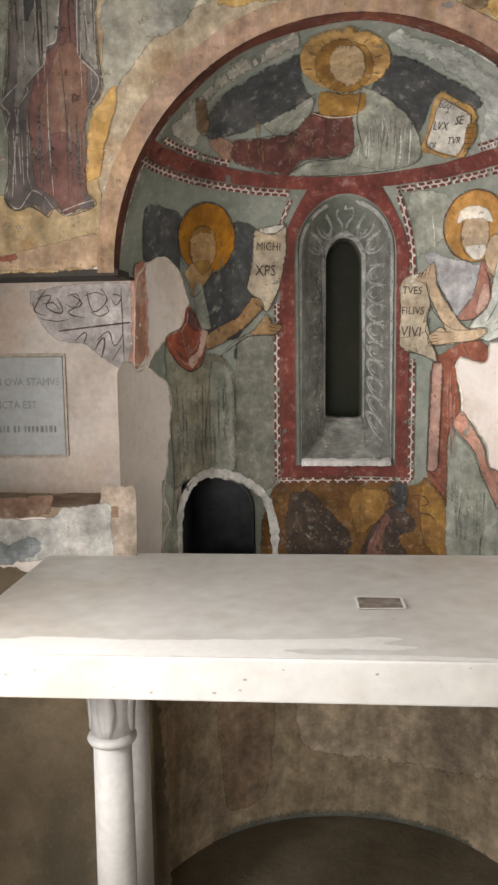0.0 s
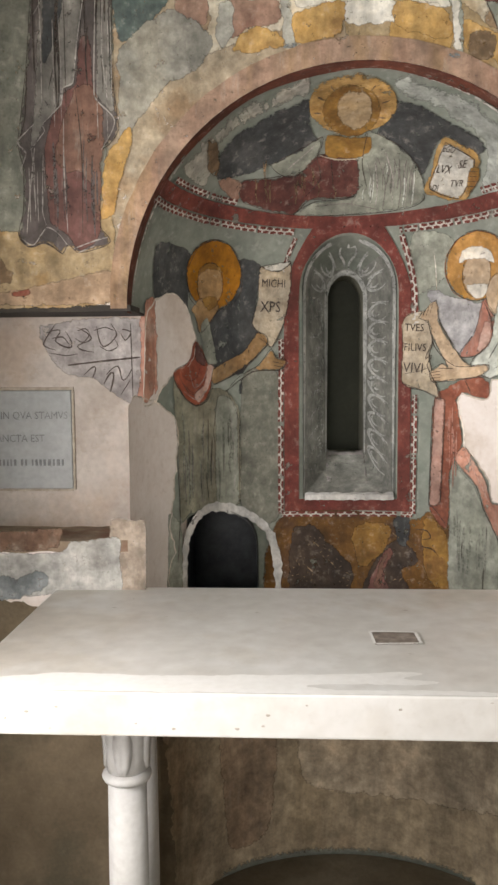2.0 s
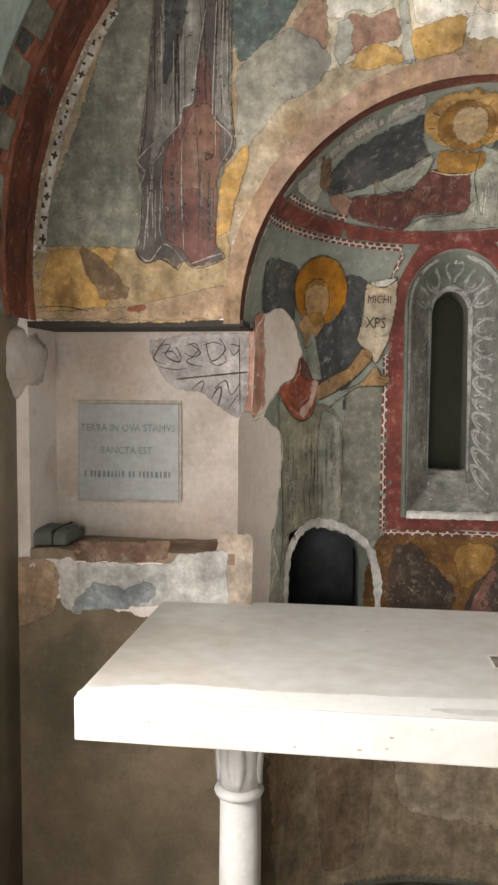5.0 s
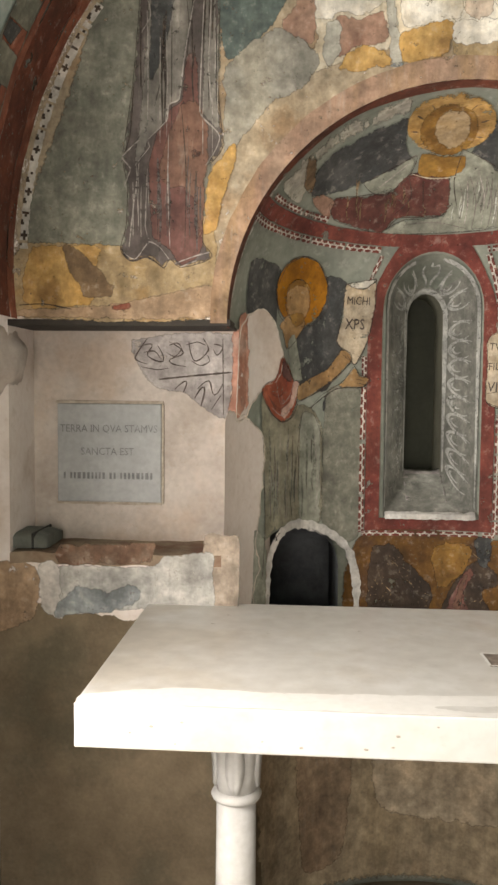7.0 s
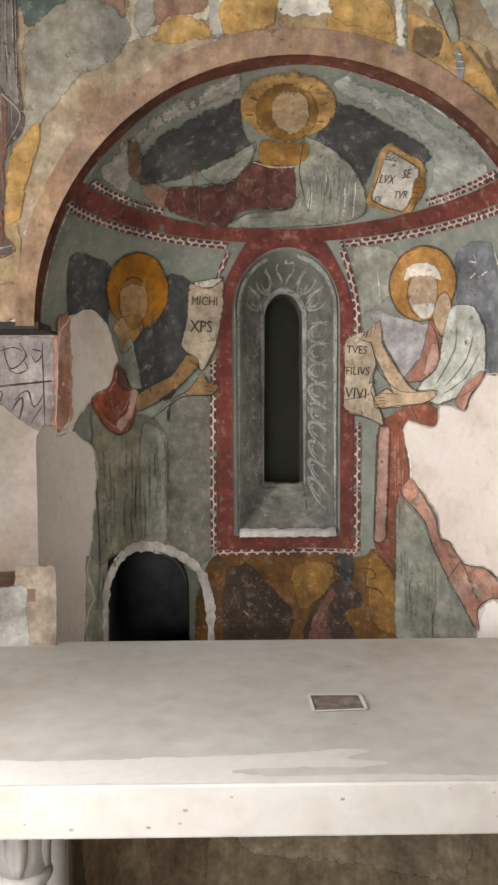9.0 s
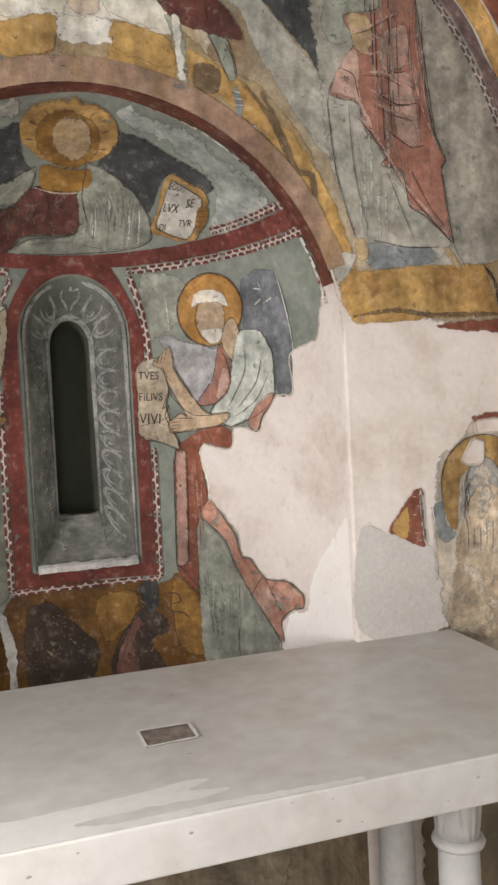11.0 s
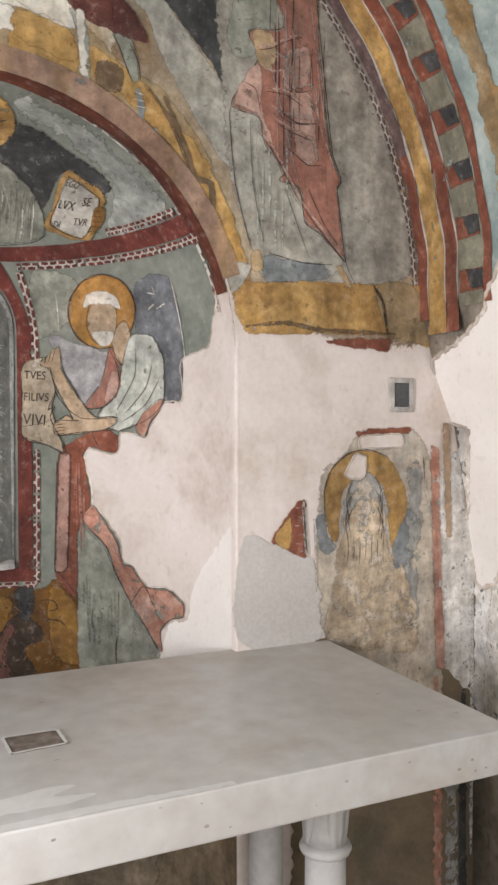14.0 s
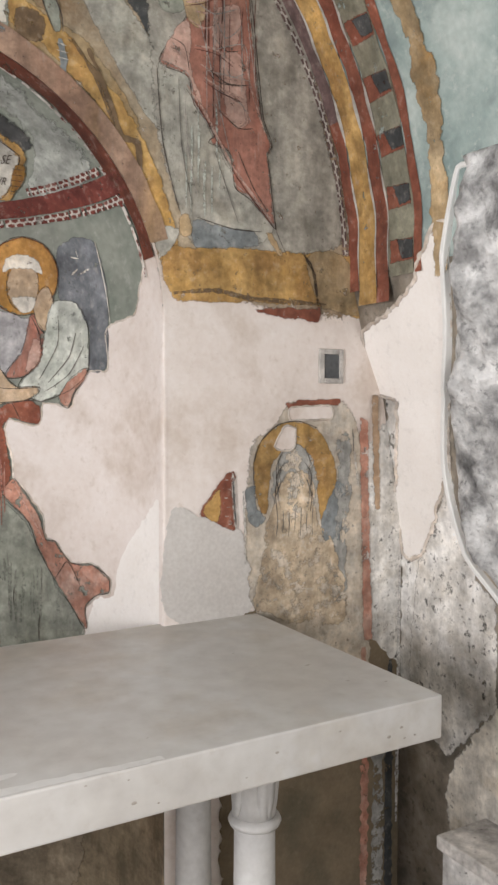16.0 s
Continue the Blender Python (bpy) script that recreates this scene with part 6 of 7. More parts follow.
mural('fresco_border', 'broken red and white painted frame around a worn mural', 'fresco', 'structure', [
    ("F", "w", "redbrown", 3, .003, [(0.690, 1.338), (0.731, 1.395), (0.788, 1.443), (0.792, 1.375), (0.799, 1.288), (0.773, 1.290), (0.725, 1.319)]),
    ("F", "w", "ochre", 4, .003, [(0.700, 1.341), (0.731, 1.385), (0.753, 1.402), (0.745, 1.314)]),
    ("F", "w", "redbrown", 3, .004, [(0.940, 1.613), (1.015, 1.624), (1.120, 1.624), (1.112, 1.603), (1.042, 1.600), (0.956, 1.591)]),
    ("F", "w", "redfade", 4, .003, [(1.180, 1.572), (1.213, 1.564), (1.220, 1.320), (1.237, 0.951), (1.201, 0.956), (1.189, 1.322)]),
    ("F", "w", "ochre_pink", 4, .003, [(1.222, 1.634), (1.248, 1.634), (1.260, 1.317), (1.236, 1.319)]),
    ("S", "w", "borderwhite", 6, .005, [(0.763, 1.419), (0.771, 1.419)]),
    ("S", "w", "borderwhite", 6, .005, [(0.769, 1.396), (0.779, 1.395)]),
    ("S", "w", "borderwhite", 6, .005, [(0.761, 1.374), (0.771, 1.373)]),
    ("S", "w", "borderwhite", 6, .005, [(0.769, 1.350), (0.779, 1.350)]),
    ("S", "w", "borderwhite", 6, .005, [(0.763, 1.328), (0.773, 1.327)]),
    ("S", "w", "borderwhite", 6, .005, [(0.773, 1.307), (0.782, 1.307)]),
    ("S", "w", "borderwhite", 5, .012, [(0.785, 1.435), (0.789, 1.361), (0.795, 1.291)]),
    ("S", "w", "darkgrey", 6, .006, [(0.785, 1.418), (0.789, 1.361), (0.795, 1.303)]),
    ("S", "w", "borderwhite", 5, .008, [(0.815, 1.388), (0.822, 1.287), (0.822, 1.200)]),
    ("S", "w", "darkgrey", 5, .006, [(1.159, 1.541), (1.163, 1.479)]),
    ("S", "w", "borderwhite", 5, .012, [(1.165, 1.479), (1.180, 1.385)]),
    ("F", "w", "white_plaster", 4, .003, [(0.956, 1.600), (1.083, 1.603), (1.087, 1.569), (0.956, 1.567)]),
])

mural('plaster_loss', 'mould-speckled grey plaster near the corner', 'plaster', 'structure', [
    ("F", "w", "mould", 1, .008, [(1.119, 1.342), (1.195, 1.478), (1.355, 1.603), (1.393, 0.593), (1.126, 0.698), (0.854, 0.828), (0.803, 1.071), (1.123, 1.014)]),
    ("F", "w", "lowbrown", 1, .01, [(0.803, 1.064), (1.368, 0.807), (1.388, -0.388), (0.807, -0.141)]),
    ("F", "w", "smoothgrey", 1, .006, [(0.614, 1.350), (0.698, 1.335), (0.818, 1.280), (0.836, 1.074), (0.609, 1.089)]),
    ("S", "w", "redfade", 3, .035, [(1.205, 0.93), (1.212, 0.685), (1.214, 0.437), (1.21, 0.025)]),
    ("S", "w", "greyworn", 3, .05, [(1.255, 0.86), (1.262, 0.5), (1.26, 0.025)]),
    ("S", "w", "darkgrey", 3, .035, [(1.302, 0.88), (1.30, 0.5), (1.305, 0.025)]),
    ("S", "w", "whitewash", 4, .016, [(1.332, 1.15), (1.330, 0.98), (1.331, 0.80), (1.329, 0.4)]),
])

mural('fresco_ground', 'bluish grey painted panels behind the figures', 'fresco', 'structure', [
    ("F", "a", "darkgrey", 1, .003, [(-72.8, 1.981), (-66.3, 1.999), (-54.9, 1.977), (-53.8, 1.817), (-60.3, 1.863), (-68.9, 1.839)]),
    ("F", "a", "darkgrey", 1, .003, [(-37.3, 1.971), (-27.9, 1.963), (-28.9, 1.804), (-25.8, 1.724), (-32.8, 1.635), (-35.1, 1.571), (-30.2, 1.570), (-30.5, 1.619), (-44.4, 1.644), (-46.8, 1.798), (-37.9, 1.848)]),
    ("F", "a", "greygreen", 1, .003, [(-33.6, 1.627), (-21.3, 1.634), (-21.1, 1.168), (-25.5, 1.147), (-34.7, 1.222)]),
    ("F", "a", "bluegrey", 1, .003, [(52.7, 2.019), (65.6, 2.020), (66.5, 1.810), (65.4, 1.698), (58.2, 1.697), (59.5, 1.792), (50.6, 1.882)]),
    ("F", "a", "lavender", 1, .004, [(24.9, 1.885), (33.1, 1.859), (44.4, 1.823), (40.1, 1.721), (34.5, 1.682), (27.7, 1.797)]),
    ("F", "a", "palegreen", 1, .004, [(20.5, 2.053), (33.7, 2.035), (31.3, 1.930), (25.2, 1.885), (21.3, 1.870)]),
    ("S", "a", "cream", 2, .004, [(65.8, 2.020), (66.0, 1.936), (67.0, 1.810)]),
    ("S", "a", "cream", 2, .004, [(27.3, 1.996), (27.5, 1.962), (27.5, 1.885)]),
])

mural('fresco_meadow', 'dark brown and ochre painted ground beneath the window', 'fresco', 'structure', [
    ("F", "a", "brownochre", 1, .004, [(-21.4, 1.168), (22.0, 1.165), (25.6, 1.196), (33.9, 1.134), (35.8, 0.821), (-21.7, 0.803)]),
    ("F", "a", "darkbrown", 2, .006, [(-17.4, 1.123), (-10.4, 1.136), (-3.9, 1.065), (1.3, 1.012), (2.6, 0.960), (-0.7, 0.891), (-17.2, 0.883)]),
    ("F", "a", "darkbrown", 2, .004, [(5.8, 0.891), (9.1, 1.022), (15.2, 1.093), (22.1, 1.055), (22.4, 1.013), (17.5, 0.987), (20.8, 0.900)]),
    ("F", "a", "darkgrey", 2, .003, [(14.6, 1.161), (20.1, 1.164), (19.1, 1.070), (16.2, 1.076)]),
    ("F", "a", "ochre_dark", 2, .006, [(2.6, 1.133), (13.9, 1.135), (11.5, 1.048), (4.2, 0.995)]),
    ("S", "a", "tan", 3, .003, [(-10.5, 1.084), (-8.5, 1.066)]),
    ("S", "a", "tan", 3, .003, [(-5.6, 1.022), (-3.9, 1.004)]),
    ("S", "a", "tan", 3, .003, [(0.1, 0.978), (1.8, 0.969)]),
    ("S", "a", "tan", 3, .003, [(-12.1, 0.999), (-10.5, 0.981)]),
    ("F", "a", "mauve", 3, .004, [(6.6, 0.905), (9.6, 1.010), (13.6, 1.070), (15.0, 1.045), (12.4, 0.985), (13.4, 0.900)]),
    ("F", "a", "rust", 4, .004, [(8.6, 0.94), (11.2, 1.03), (13.4, 1.05), (11.6, 0.975), (11.0, 0.92)]),
    ("F", "a", "ochre_dark", 2, .006, [(24.0, 1.165), (26.5, 1.17), (33.0, 1.10), (34.5, 0.95), (27.0, 0.95), (23.5, 1.06)]),
    ("S", "a", "darkbrown", 3, .005, [(21.6, 1.130), (25.2, 1.128), (26.4, 1.105), (23.6, 1.098)]),
    ("S", "a", "darkbrown", 3, .005, [(23.4, 1.075), (27.0, 1.070), (29.0, 1.050)]),
    ("S", "a", "ochre_pale", 4, .004, [(14.4, 1.115), (16.6, 1.098)]),
    *[("S", "a", "tan", 4, .003, [(15.0 + 1.9 * k, 0.958), (15.9 + 1.9 * k, 0.962 + 0.008 * (k % 2))]) for k in range(8)],
    *[("S", "a", "tan", 4, .0025, [(3.5 + 1.6 * k, 1.118 + 0.006 * (k % 3)), (4.4 + 1.6 * k, 1.126)]) for k in range(7)],
    *[("S", "a", "tan", 4, .0035, [(u + 1.3 * math.cos(a), z + 0.013 * math.sin(a)), (u + 1.6 * math.cos(a + 0.4), z + 0.016 * math.sin(a + 0.4))])
      for u, z in ((-11.0, 1.085), (-8.0, 1.080), (-6.4, 1.045), (-2.6, 1.008), (-14.2, 1.02), (-11.8, 0.965), (-0.4, 0.945), (-16.4, 0.985)) for a in (0.3, 1.5, 2.8, 4.0, 5.2)],
])

mural('fresco_figure', 'mural of an ochre-haloed robed figure with outstretched arms', 'fresco', '', [
    ("F", "a", "palerobe", 2, .003, [(-59.4, 1.626), (-60.7, 1.556), (-58.6, 1.346), (-58.3, 1.194), (-53.0, 1.208), (-46.1, 1.229), (-34.8, 1.219), (-34.5, 1.515), (-38.7, 1.577), (-44.5, 1.589), (-51.3, 1.540)]),
    ("F", "a", "palegreen", 3, .003, [(-42.7, 1.565), (-35.5, 1.531), (-35.2, 1.223), (-43.2, 1.236), (-43.6, 1.439)]),
    ("F", "a", "orange", 3, 0.001, [(-34.5, 1.937), (-34.8, 1.896), (-36.8, 1.860), (-39.9, 1.835), (-43.8, 1.825), (-47.8, 1.831), (-51.4, 1.851), (-54.1, 1.882), (-55.6, 1.920), (-55.6, 1.958), (-54.0, 1.992), (-51.0, 2.016), (-47.0, 2.028), (-42.6, 2.025), (-38.7, 2.007), (-35.8, 1.976)]),
    ("F", "a", "skin", 4, .002, [(-52.6, 1.822), (-47.7, 1.866), (-42.0, 1.838), (-44.6, 1.791), (-49.2, 1.754), (-50.8, 1.796)]),
    ("F", "a", "skin", 5, 0.001, [(-40.8, 1.904), (-40.9, 1.878), (-41.9, 1.856), (-43.4, 1.841), (-45.3, 1.835), (-47.3, 1.839), (-49.0, 1.852), (-50.3, 1.872), (-50.9, 1.896), (-50.9, 1.920), (-50.1, 1.942), (-48.7, 1.957), (-46.8, 1.963), (-44.7, 1.960), (-42.9, 1.948), (-41.5, 1.928)]),
    ("F", "a", "ochre_dark", 6, .002, [(-51.0, 1.915), (-50.8, 1.945), (-47.2, 1.963), (-42.8, 1.955), (-40.9, 1.931), (-43.3, 1.940), (-47.2, 1.942), (-49.7, 1.928)]),
    ("F", "a", "ochre_dark", 6, .002, [(-48.4, 1.857), (-45.8, 1.867), (-42.8, 1.864), (-43.1, 1.833), (-46.0, 1.821), (-48.0, 1.835)]),
    ("F", "a", "palegreen", 4, .002, [(-49.1, 1.774), (-45.7, 1.801), (-42.5, 1.662), (-47.0, 1.665)]),
    ("F", "a", "redrobe", 5, .002, [(-51.0, 1.735), (-45.9, 1.659), (-43.3, 1.659), (-44.9, 1.600), (-47.2, 1.551), (-51.3, 1.537), (-56.4, 1.566), (-60.9, 1.633), (-54.1, 1.668)]),
    ("F", "a", "pinkfold", 6, .002, [(-46.7, 1.659), (-43.7, 1.656), (-46.0, 1.589), (-50.0, 1.544), (-52.3, 1.568), (-47.9, 1.605)]),
    ("F", "a", "maroon", 6, .002, [(-51.0, 1.727), (-46.7, 1.659), (-51.1, 1.674)]),
    ("F", "a", "skin", 6, .002, [(-44.4, 1.648), (-33.5, 1.699), (-28.7, 1.759), (-25.6, 1.750), (-25.0, 1.724), (-31.9, 1.659), (-39.0, 1.618), (-44.5, 1.600)]),
    ("F", "a", "skin", 6, .002, [(-39.9, 1.577), (-35.4, 1.618), (-28.1, 1.659), (-24.0, 1.708), (-22.3, 1.682), (-18.7, 1.670), (-21.3, 1.642), (-30.2, 1.638)]),
    ("S", "a", "folddark", 7, .0035, [(-55.6, 1.920), (-53.5, 1.854), (-49.9, 1.829)]),
    ("S", "a", "folddark", 7, .0035, [(-47.0, 2.028), (-40.1, 2.014), (-35.0, 1.950), (-34.5, 1.881), (-38.7, 1.832), (-43.8, 1.824)]),
    ("S", "a", "folddark", 7, .0035, [(-47.0, 2.028), (-53.1, 2.000), (-55.6, 1.940)]),
    ("S", "a", "folddark", 7, .003, [(-44.5, 1.598), (-38.1, 1.621), (-31.5, 1.659), (-25.0, 1.721)]),
    ("S", "a", "folddark", 7, .003, [(-39.9, 1.575), (-30.2, 1.636), (-21.3, 1.641), (-18.7, 1.659)]),
    ("S", "a", "folddark", 7, .004, [(-60.9, 1.633), (-56.4, 1.566), (-51.3, 1.536), (-46.9, 1.551), (-44.5, 1.600)]),
    ("S", "a", "folddark", 7, .003, [(-58.3, 1.622), (-54.3, 1.576), (-51.3, 1.568)]),
    ("S", "a", "foldlight", 7, .003, [(-56.3, 1.581), (-51.3, 1.555), (-47.4, 1.582), (-44.4, 1.651)]),
    ("S", "a", "foldlight", 7, .003, [(-54.1, 1.659), (-52.2, 1.591), (-48.3, 1.613), (-46.7, 1.656)]),
    ("S", "a", "folddark", 7, .003, [(-39.4, 1.580), (-35.2, 1.483), (-35.2, 1.239)]),
    ("S", "a", "folddark", 7, .0025, [(-42.7, 1.573), (-44.8, 1.440), (-45.7, 1.331)]),
    ("S", "a", "folddark", 7, .0025, [(-40.7, 1.438), (-40.9, 1.310)]),
    ("S", "a", "folddark", 7, .0025, [(-49.8, 1.335), (-49.3, 1.257)]),
    ("S", "a", "folddark", 7, .004, [(-59.9, 1.407), (-58.8, 1.225), (-60.1, 1.076)]),
    ("S", "a", "foldlight", 7, .003, [(-38.2, 1.500), (-36.6, 1.370), (-37.3, 1.242)]),
    ("S", "a", "folddark", 7, .003, [(-47.6, 1.333), (-46.6, 1.245)]),
    *streaks("a", "greyfold", -57, -45, 1.24, 1.54, 10, 31),
    *streaks("a", "mantle2", -57, -37, 1.24, 1.53, 16, 32, 4, 0.009),
    *streaks("a", "folddark", -56, -37, 1.23, 1.50, 5, 33, 6, 0.0025),
    *[("S", "a", "folddark", 8, .0022, [(-28.6 + 1.0 * k, 1.748 - 0.004 * k), (-26.8 + 0.8 * k, 1.732 - 0.006 * k)]) for k in range(4)],
    *[("S", "a", "folddark", 8, .0022, [(-23.4, 1.690 - 0.011 * k), (-20.0, 1.683 - 0.011 * k)]) for k in range(4)],
    ("S", "a", "maroon", 8, .003, [(-56.0, 1.60), (-52.5, 1.575), (-48.6, 1.60), (-47.2, 1.64)]),
    ("S", "a", "maroon", 8, .003, [(-57.5, 1.63), (-53.5, 1.61), (-50.5, 1.63), (-49.4, 1.67)]),
])

mural('fresco_figure', 'mural of a white-mantled figure with a golden halo', 'fresco', '', [
    ("F", "a", "palegreen", 2, .003, [(32.5, 1.335), (39.9, 1.288), (43.5, 1.216), (48.3, 1.123), (53.6, 1.057), (57.7, 0.999), (58.1, 0.921), (34.7, 0.878), (32.0, 1.139)]),
    ("F", "a", "redbrown", 3, .003, [(31.5, 1.591), (39.1, 1.625), (44.5, 1.601), (43.7, 1.550), (35.9, 1.565), (34.2, 1.542), (36.2, 1.416), (34.2, 1.368), (32.5, 1.332), (31.7, 1.139), (25.8, 1.205), (26.6, 1.547)]),
    ("F", "a", "pink", 4, .002, [(27.1, 1.547), (30.4, 1.546), (29.3, 1.221), (25.8, 1.211)]),
    ("F", "a", "redfade", 4, .003, [(33.4, 1.360), (36.8, 1.403), (43.7, 1.305), (45.7, 1.238), (48.5, 1.235), (53.2, 1.180), (60.2, 1.180), (66.3, 1.151), (66.2, 1.113), (61.6, 1.098), (57.9, 1.062), (58.1, 1.004), (52.9, 1.068), (48.3, 1.128), (43.2, 1.216), (40.8, 1.285)]),
    ("F", "a", "orange2", 3, 0.001, [(51.2, 1.942), (49.7, 1.904), (47.0, 1.872), (43.4, 1.852), (39.5, 1.845), (35.8, 1.855), (32.8, 1.879), (31.0, 1.914), (30.7, 1.954), (32.0, 1.992), (34.7, 2.023), (38.6, 2.043), (42.8, 2.047), (46.8, 2.037), (49.7, 2.014), (51.2, 1.981)]),
    ("F", "a", "redrobe2", 4, .002, [(42.1, 1.851), (45.7, 1.798), (45.5, 1.719), (39.2, 1.678), (34.5, 1.684), (39.4, 1.753)]),
    ("F", "a", "mantle", 5, .003, [(48.8, 1.883), (56.1, 1.873), (59.5, 1.807), (59.6, 1.699), (54.2, 1.647), (44.5, 1.613), (38.3, 1.646), (39.2, 1.673), (44.4, 1.720), (45.7, 1.798)]),
    ("F", "a", "redfade", 5, .003, [(53.4, 1.673), (59.6, 1.699), (55.2, 1.639), (52.8, 1.595), (49.9, 1.621)]),
    ("F", "a", "paleskin", 6, .002, [(27.5, 1.856), (28.3, 1.785), (33.6, 1.699), (37.8, 1.654), (44.6, 1.648), (39.7, 1.614), (26.7, 1.600), (25.7, 1.634), (29.6, 1.659), (31.2, 1.648), (26.3, 1.741), (24.8, 1.786), (21.8, 1.803), (23.4, 1.819)]),
    ("F", "a", "paleskin", 5, 0.001, [(45.2, 1.923), (44.5, 1.897), (43.2, 1.875), (41.6, 1.861), (39.8, 1.856), (38.1, 1.862), (36.7, 1.878), (35.9, 1.902), (35.9, 1.928), (36.6, 1.955), (37.9, 1.976), (39.7, 1.990), (41.6, 1.994), (43.4, 1.988), (44.6, 1.972), (45.2, 1.950)]),
    ("F", "a", "cream", 6, .002, [(37.0, 1.894), (40.1, 1.898), (43.9, 1.890), (42.3, 1.854), (39.4, 1.852), (37.8, 1.868)]),
    ("F", "a", "cream", 6, .002, [(35.1, 1.960), (35.9, 1.990), (39.2, 2.006), (43.7, 2.003), (46.5, 1.983), (46.5, 1.950), (43.7, 1.963), (38.5, 1.969)]),
    ("F", "a", "paleskin", 4, .002, [(42.5, 1.879), (47.1, 1.922), (49.1, 1.875), (45.7, 1.798)]),
    ("F", "a", "pinkfold", 5, .002, [(42.5, 1.784), (44.9, 1.775), (44.1, 1.717), (40.1, 1.689)]),
    ("S", "a", "redline", 7, .0035, [(42.8, 2.047), (36.2, 2.031), (31.4, 1.984), (30.6, 1.931), (32.9, 1.875), (38.0, 1.846)]),
    ("S", "a", "redline", 7, .0035, [(42.8, 2.047), (48.4, 2.026), (51.5, 1.972), (50.6, 1.920), (47.9, 1.883)]),
    ("S", "a", "folddark", 7, .003, [(24.9, 1.797), (27.2, 1.708), (33.5, 1.650), (44.6, 1.652)]),
    ("S", "a", "folddark", 7, .003, [(27.8, 1.829), (28.9, 1.780), (33.6, 1.704)]),
    ("S", "a", "folddark", 7, .003, [(26.7, 1.598), (33.2, 1.610), (44.5, 1.617)]),
    ("S", "a", "folddark", 7, .003, [(42.2, 1.844), (44.3, 1.799), (45.5, 1.735)]),
    ("S", "a", "greyfold", 7, .005, [(55.6, 1.794), (53.5, 1.732), (47.0, 1.664)]),
    ("S", "a", "greyfold", 7, .004, [(50.2, 1.843), (49.9, 1.765), (44.3, 1.672)]),
    ("S", "a", "greyfold", 7, .004, [(58.4, 1.761), (53.4, 1.686), (46.0, 1.640)]),
    ("S", "a", "folddark", 7, .003, [(26.6, 1.530), (25.8, 1.221), (28.1, 1.196), (33.6, 1.123)]),
    ("S", "a", "folddark", 7, .003, [(30.6, 1.546), (29.5, 1.221)]),
    ("S", "a", "folddark", 7, .003, [(33.7, 1.351), (40.8, 1.285), (43.5, 1.215)]),
    ("S", "a", "folddark", 7, .003, [(48.3, 1.128), (52.1, 1.182), (53.9, 1.168), (58.0, 1.093)]),
    ("S", "a", "pinkfold", 7, .004, [(37.1, 1.384), (42.0, 1.296), (45.8, 1.226)]),
    ("S", "a", "folddark", 7, .003, [(36.5, 1.610), (38.9, 1.561)]),
    ("S", "a", "folddark", 7, .003, [(33.3, 1.642), (27.6, 1.644)]),
    *streaks("a", "mantle2", 33, 46, 0.93, 1.22, 12, 41, 4, 0.009),
    *streaks("a", "folddark", 33, 50, 0.93, 1.18, 3, 42, 6, 0.0025),
    *streaks("a", "redrobe2", 31.5, 35, 1.24, 1.55, 6, 43, 5, 0.006),
    *[("S", "a", "folddark", 8, .0022, [(22.2 + 1.1 * k, 1.800 + 0.004 * k), (23.0 + 1.1 * k, 1.824 + 0.006 * k)]) for k in range(4)],
    *[("S", "a", "folddark", 8, .0022, [(25.9, 1.630 - 0.009 * k), (29.0, 1.634 - 0.009 * k)]) for k in range(4)],
])

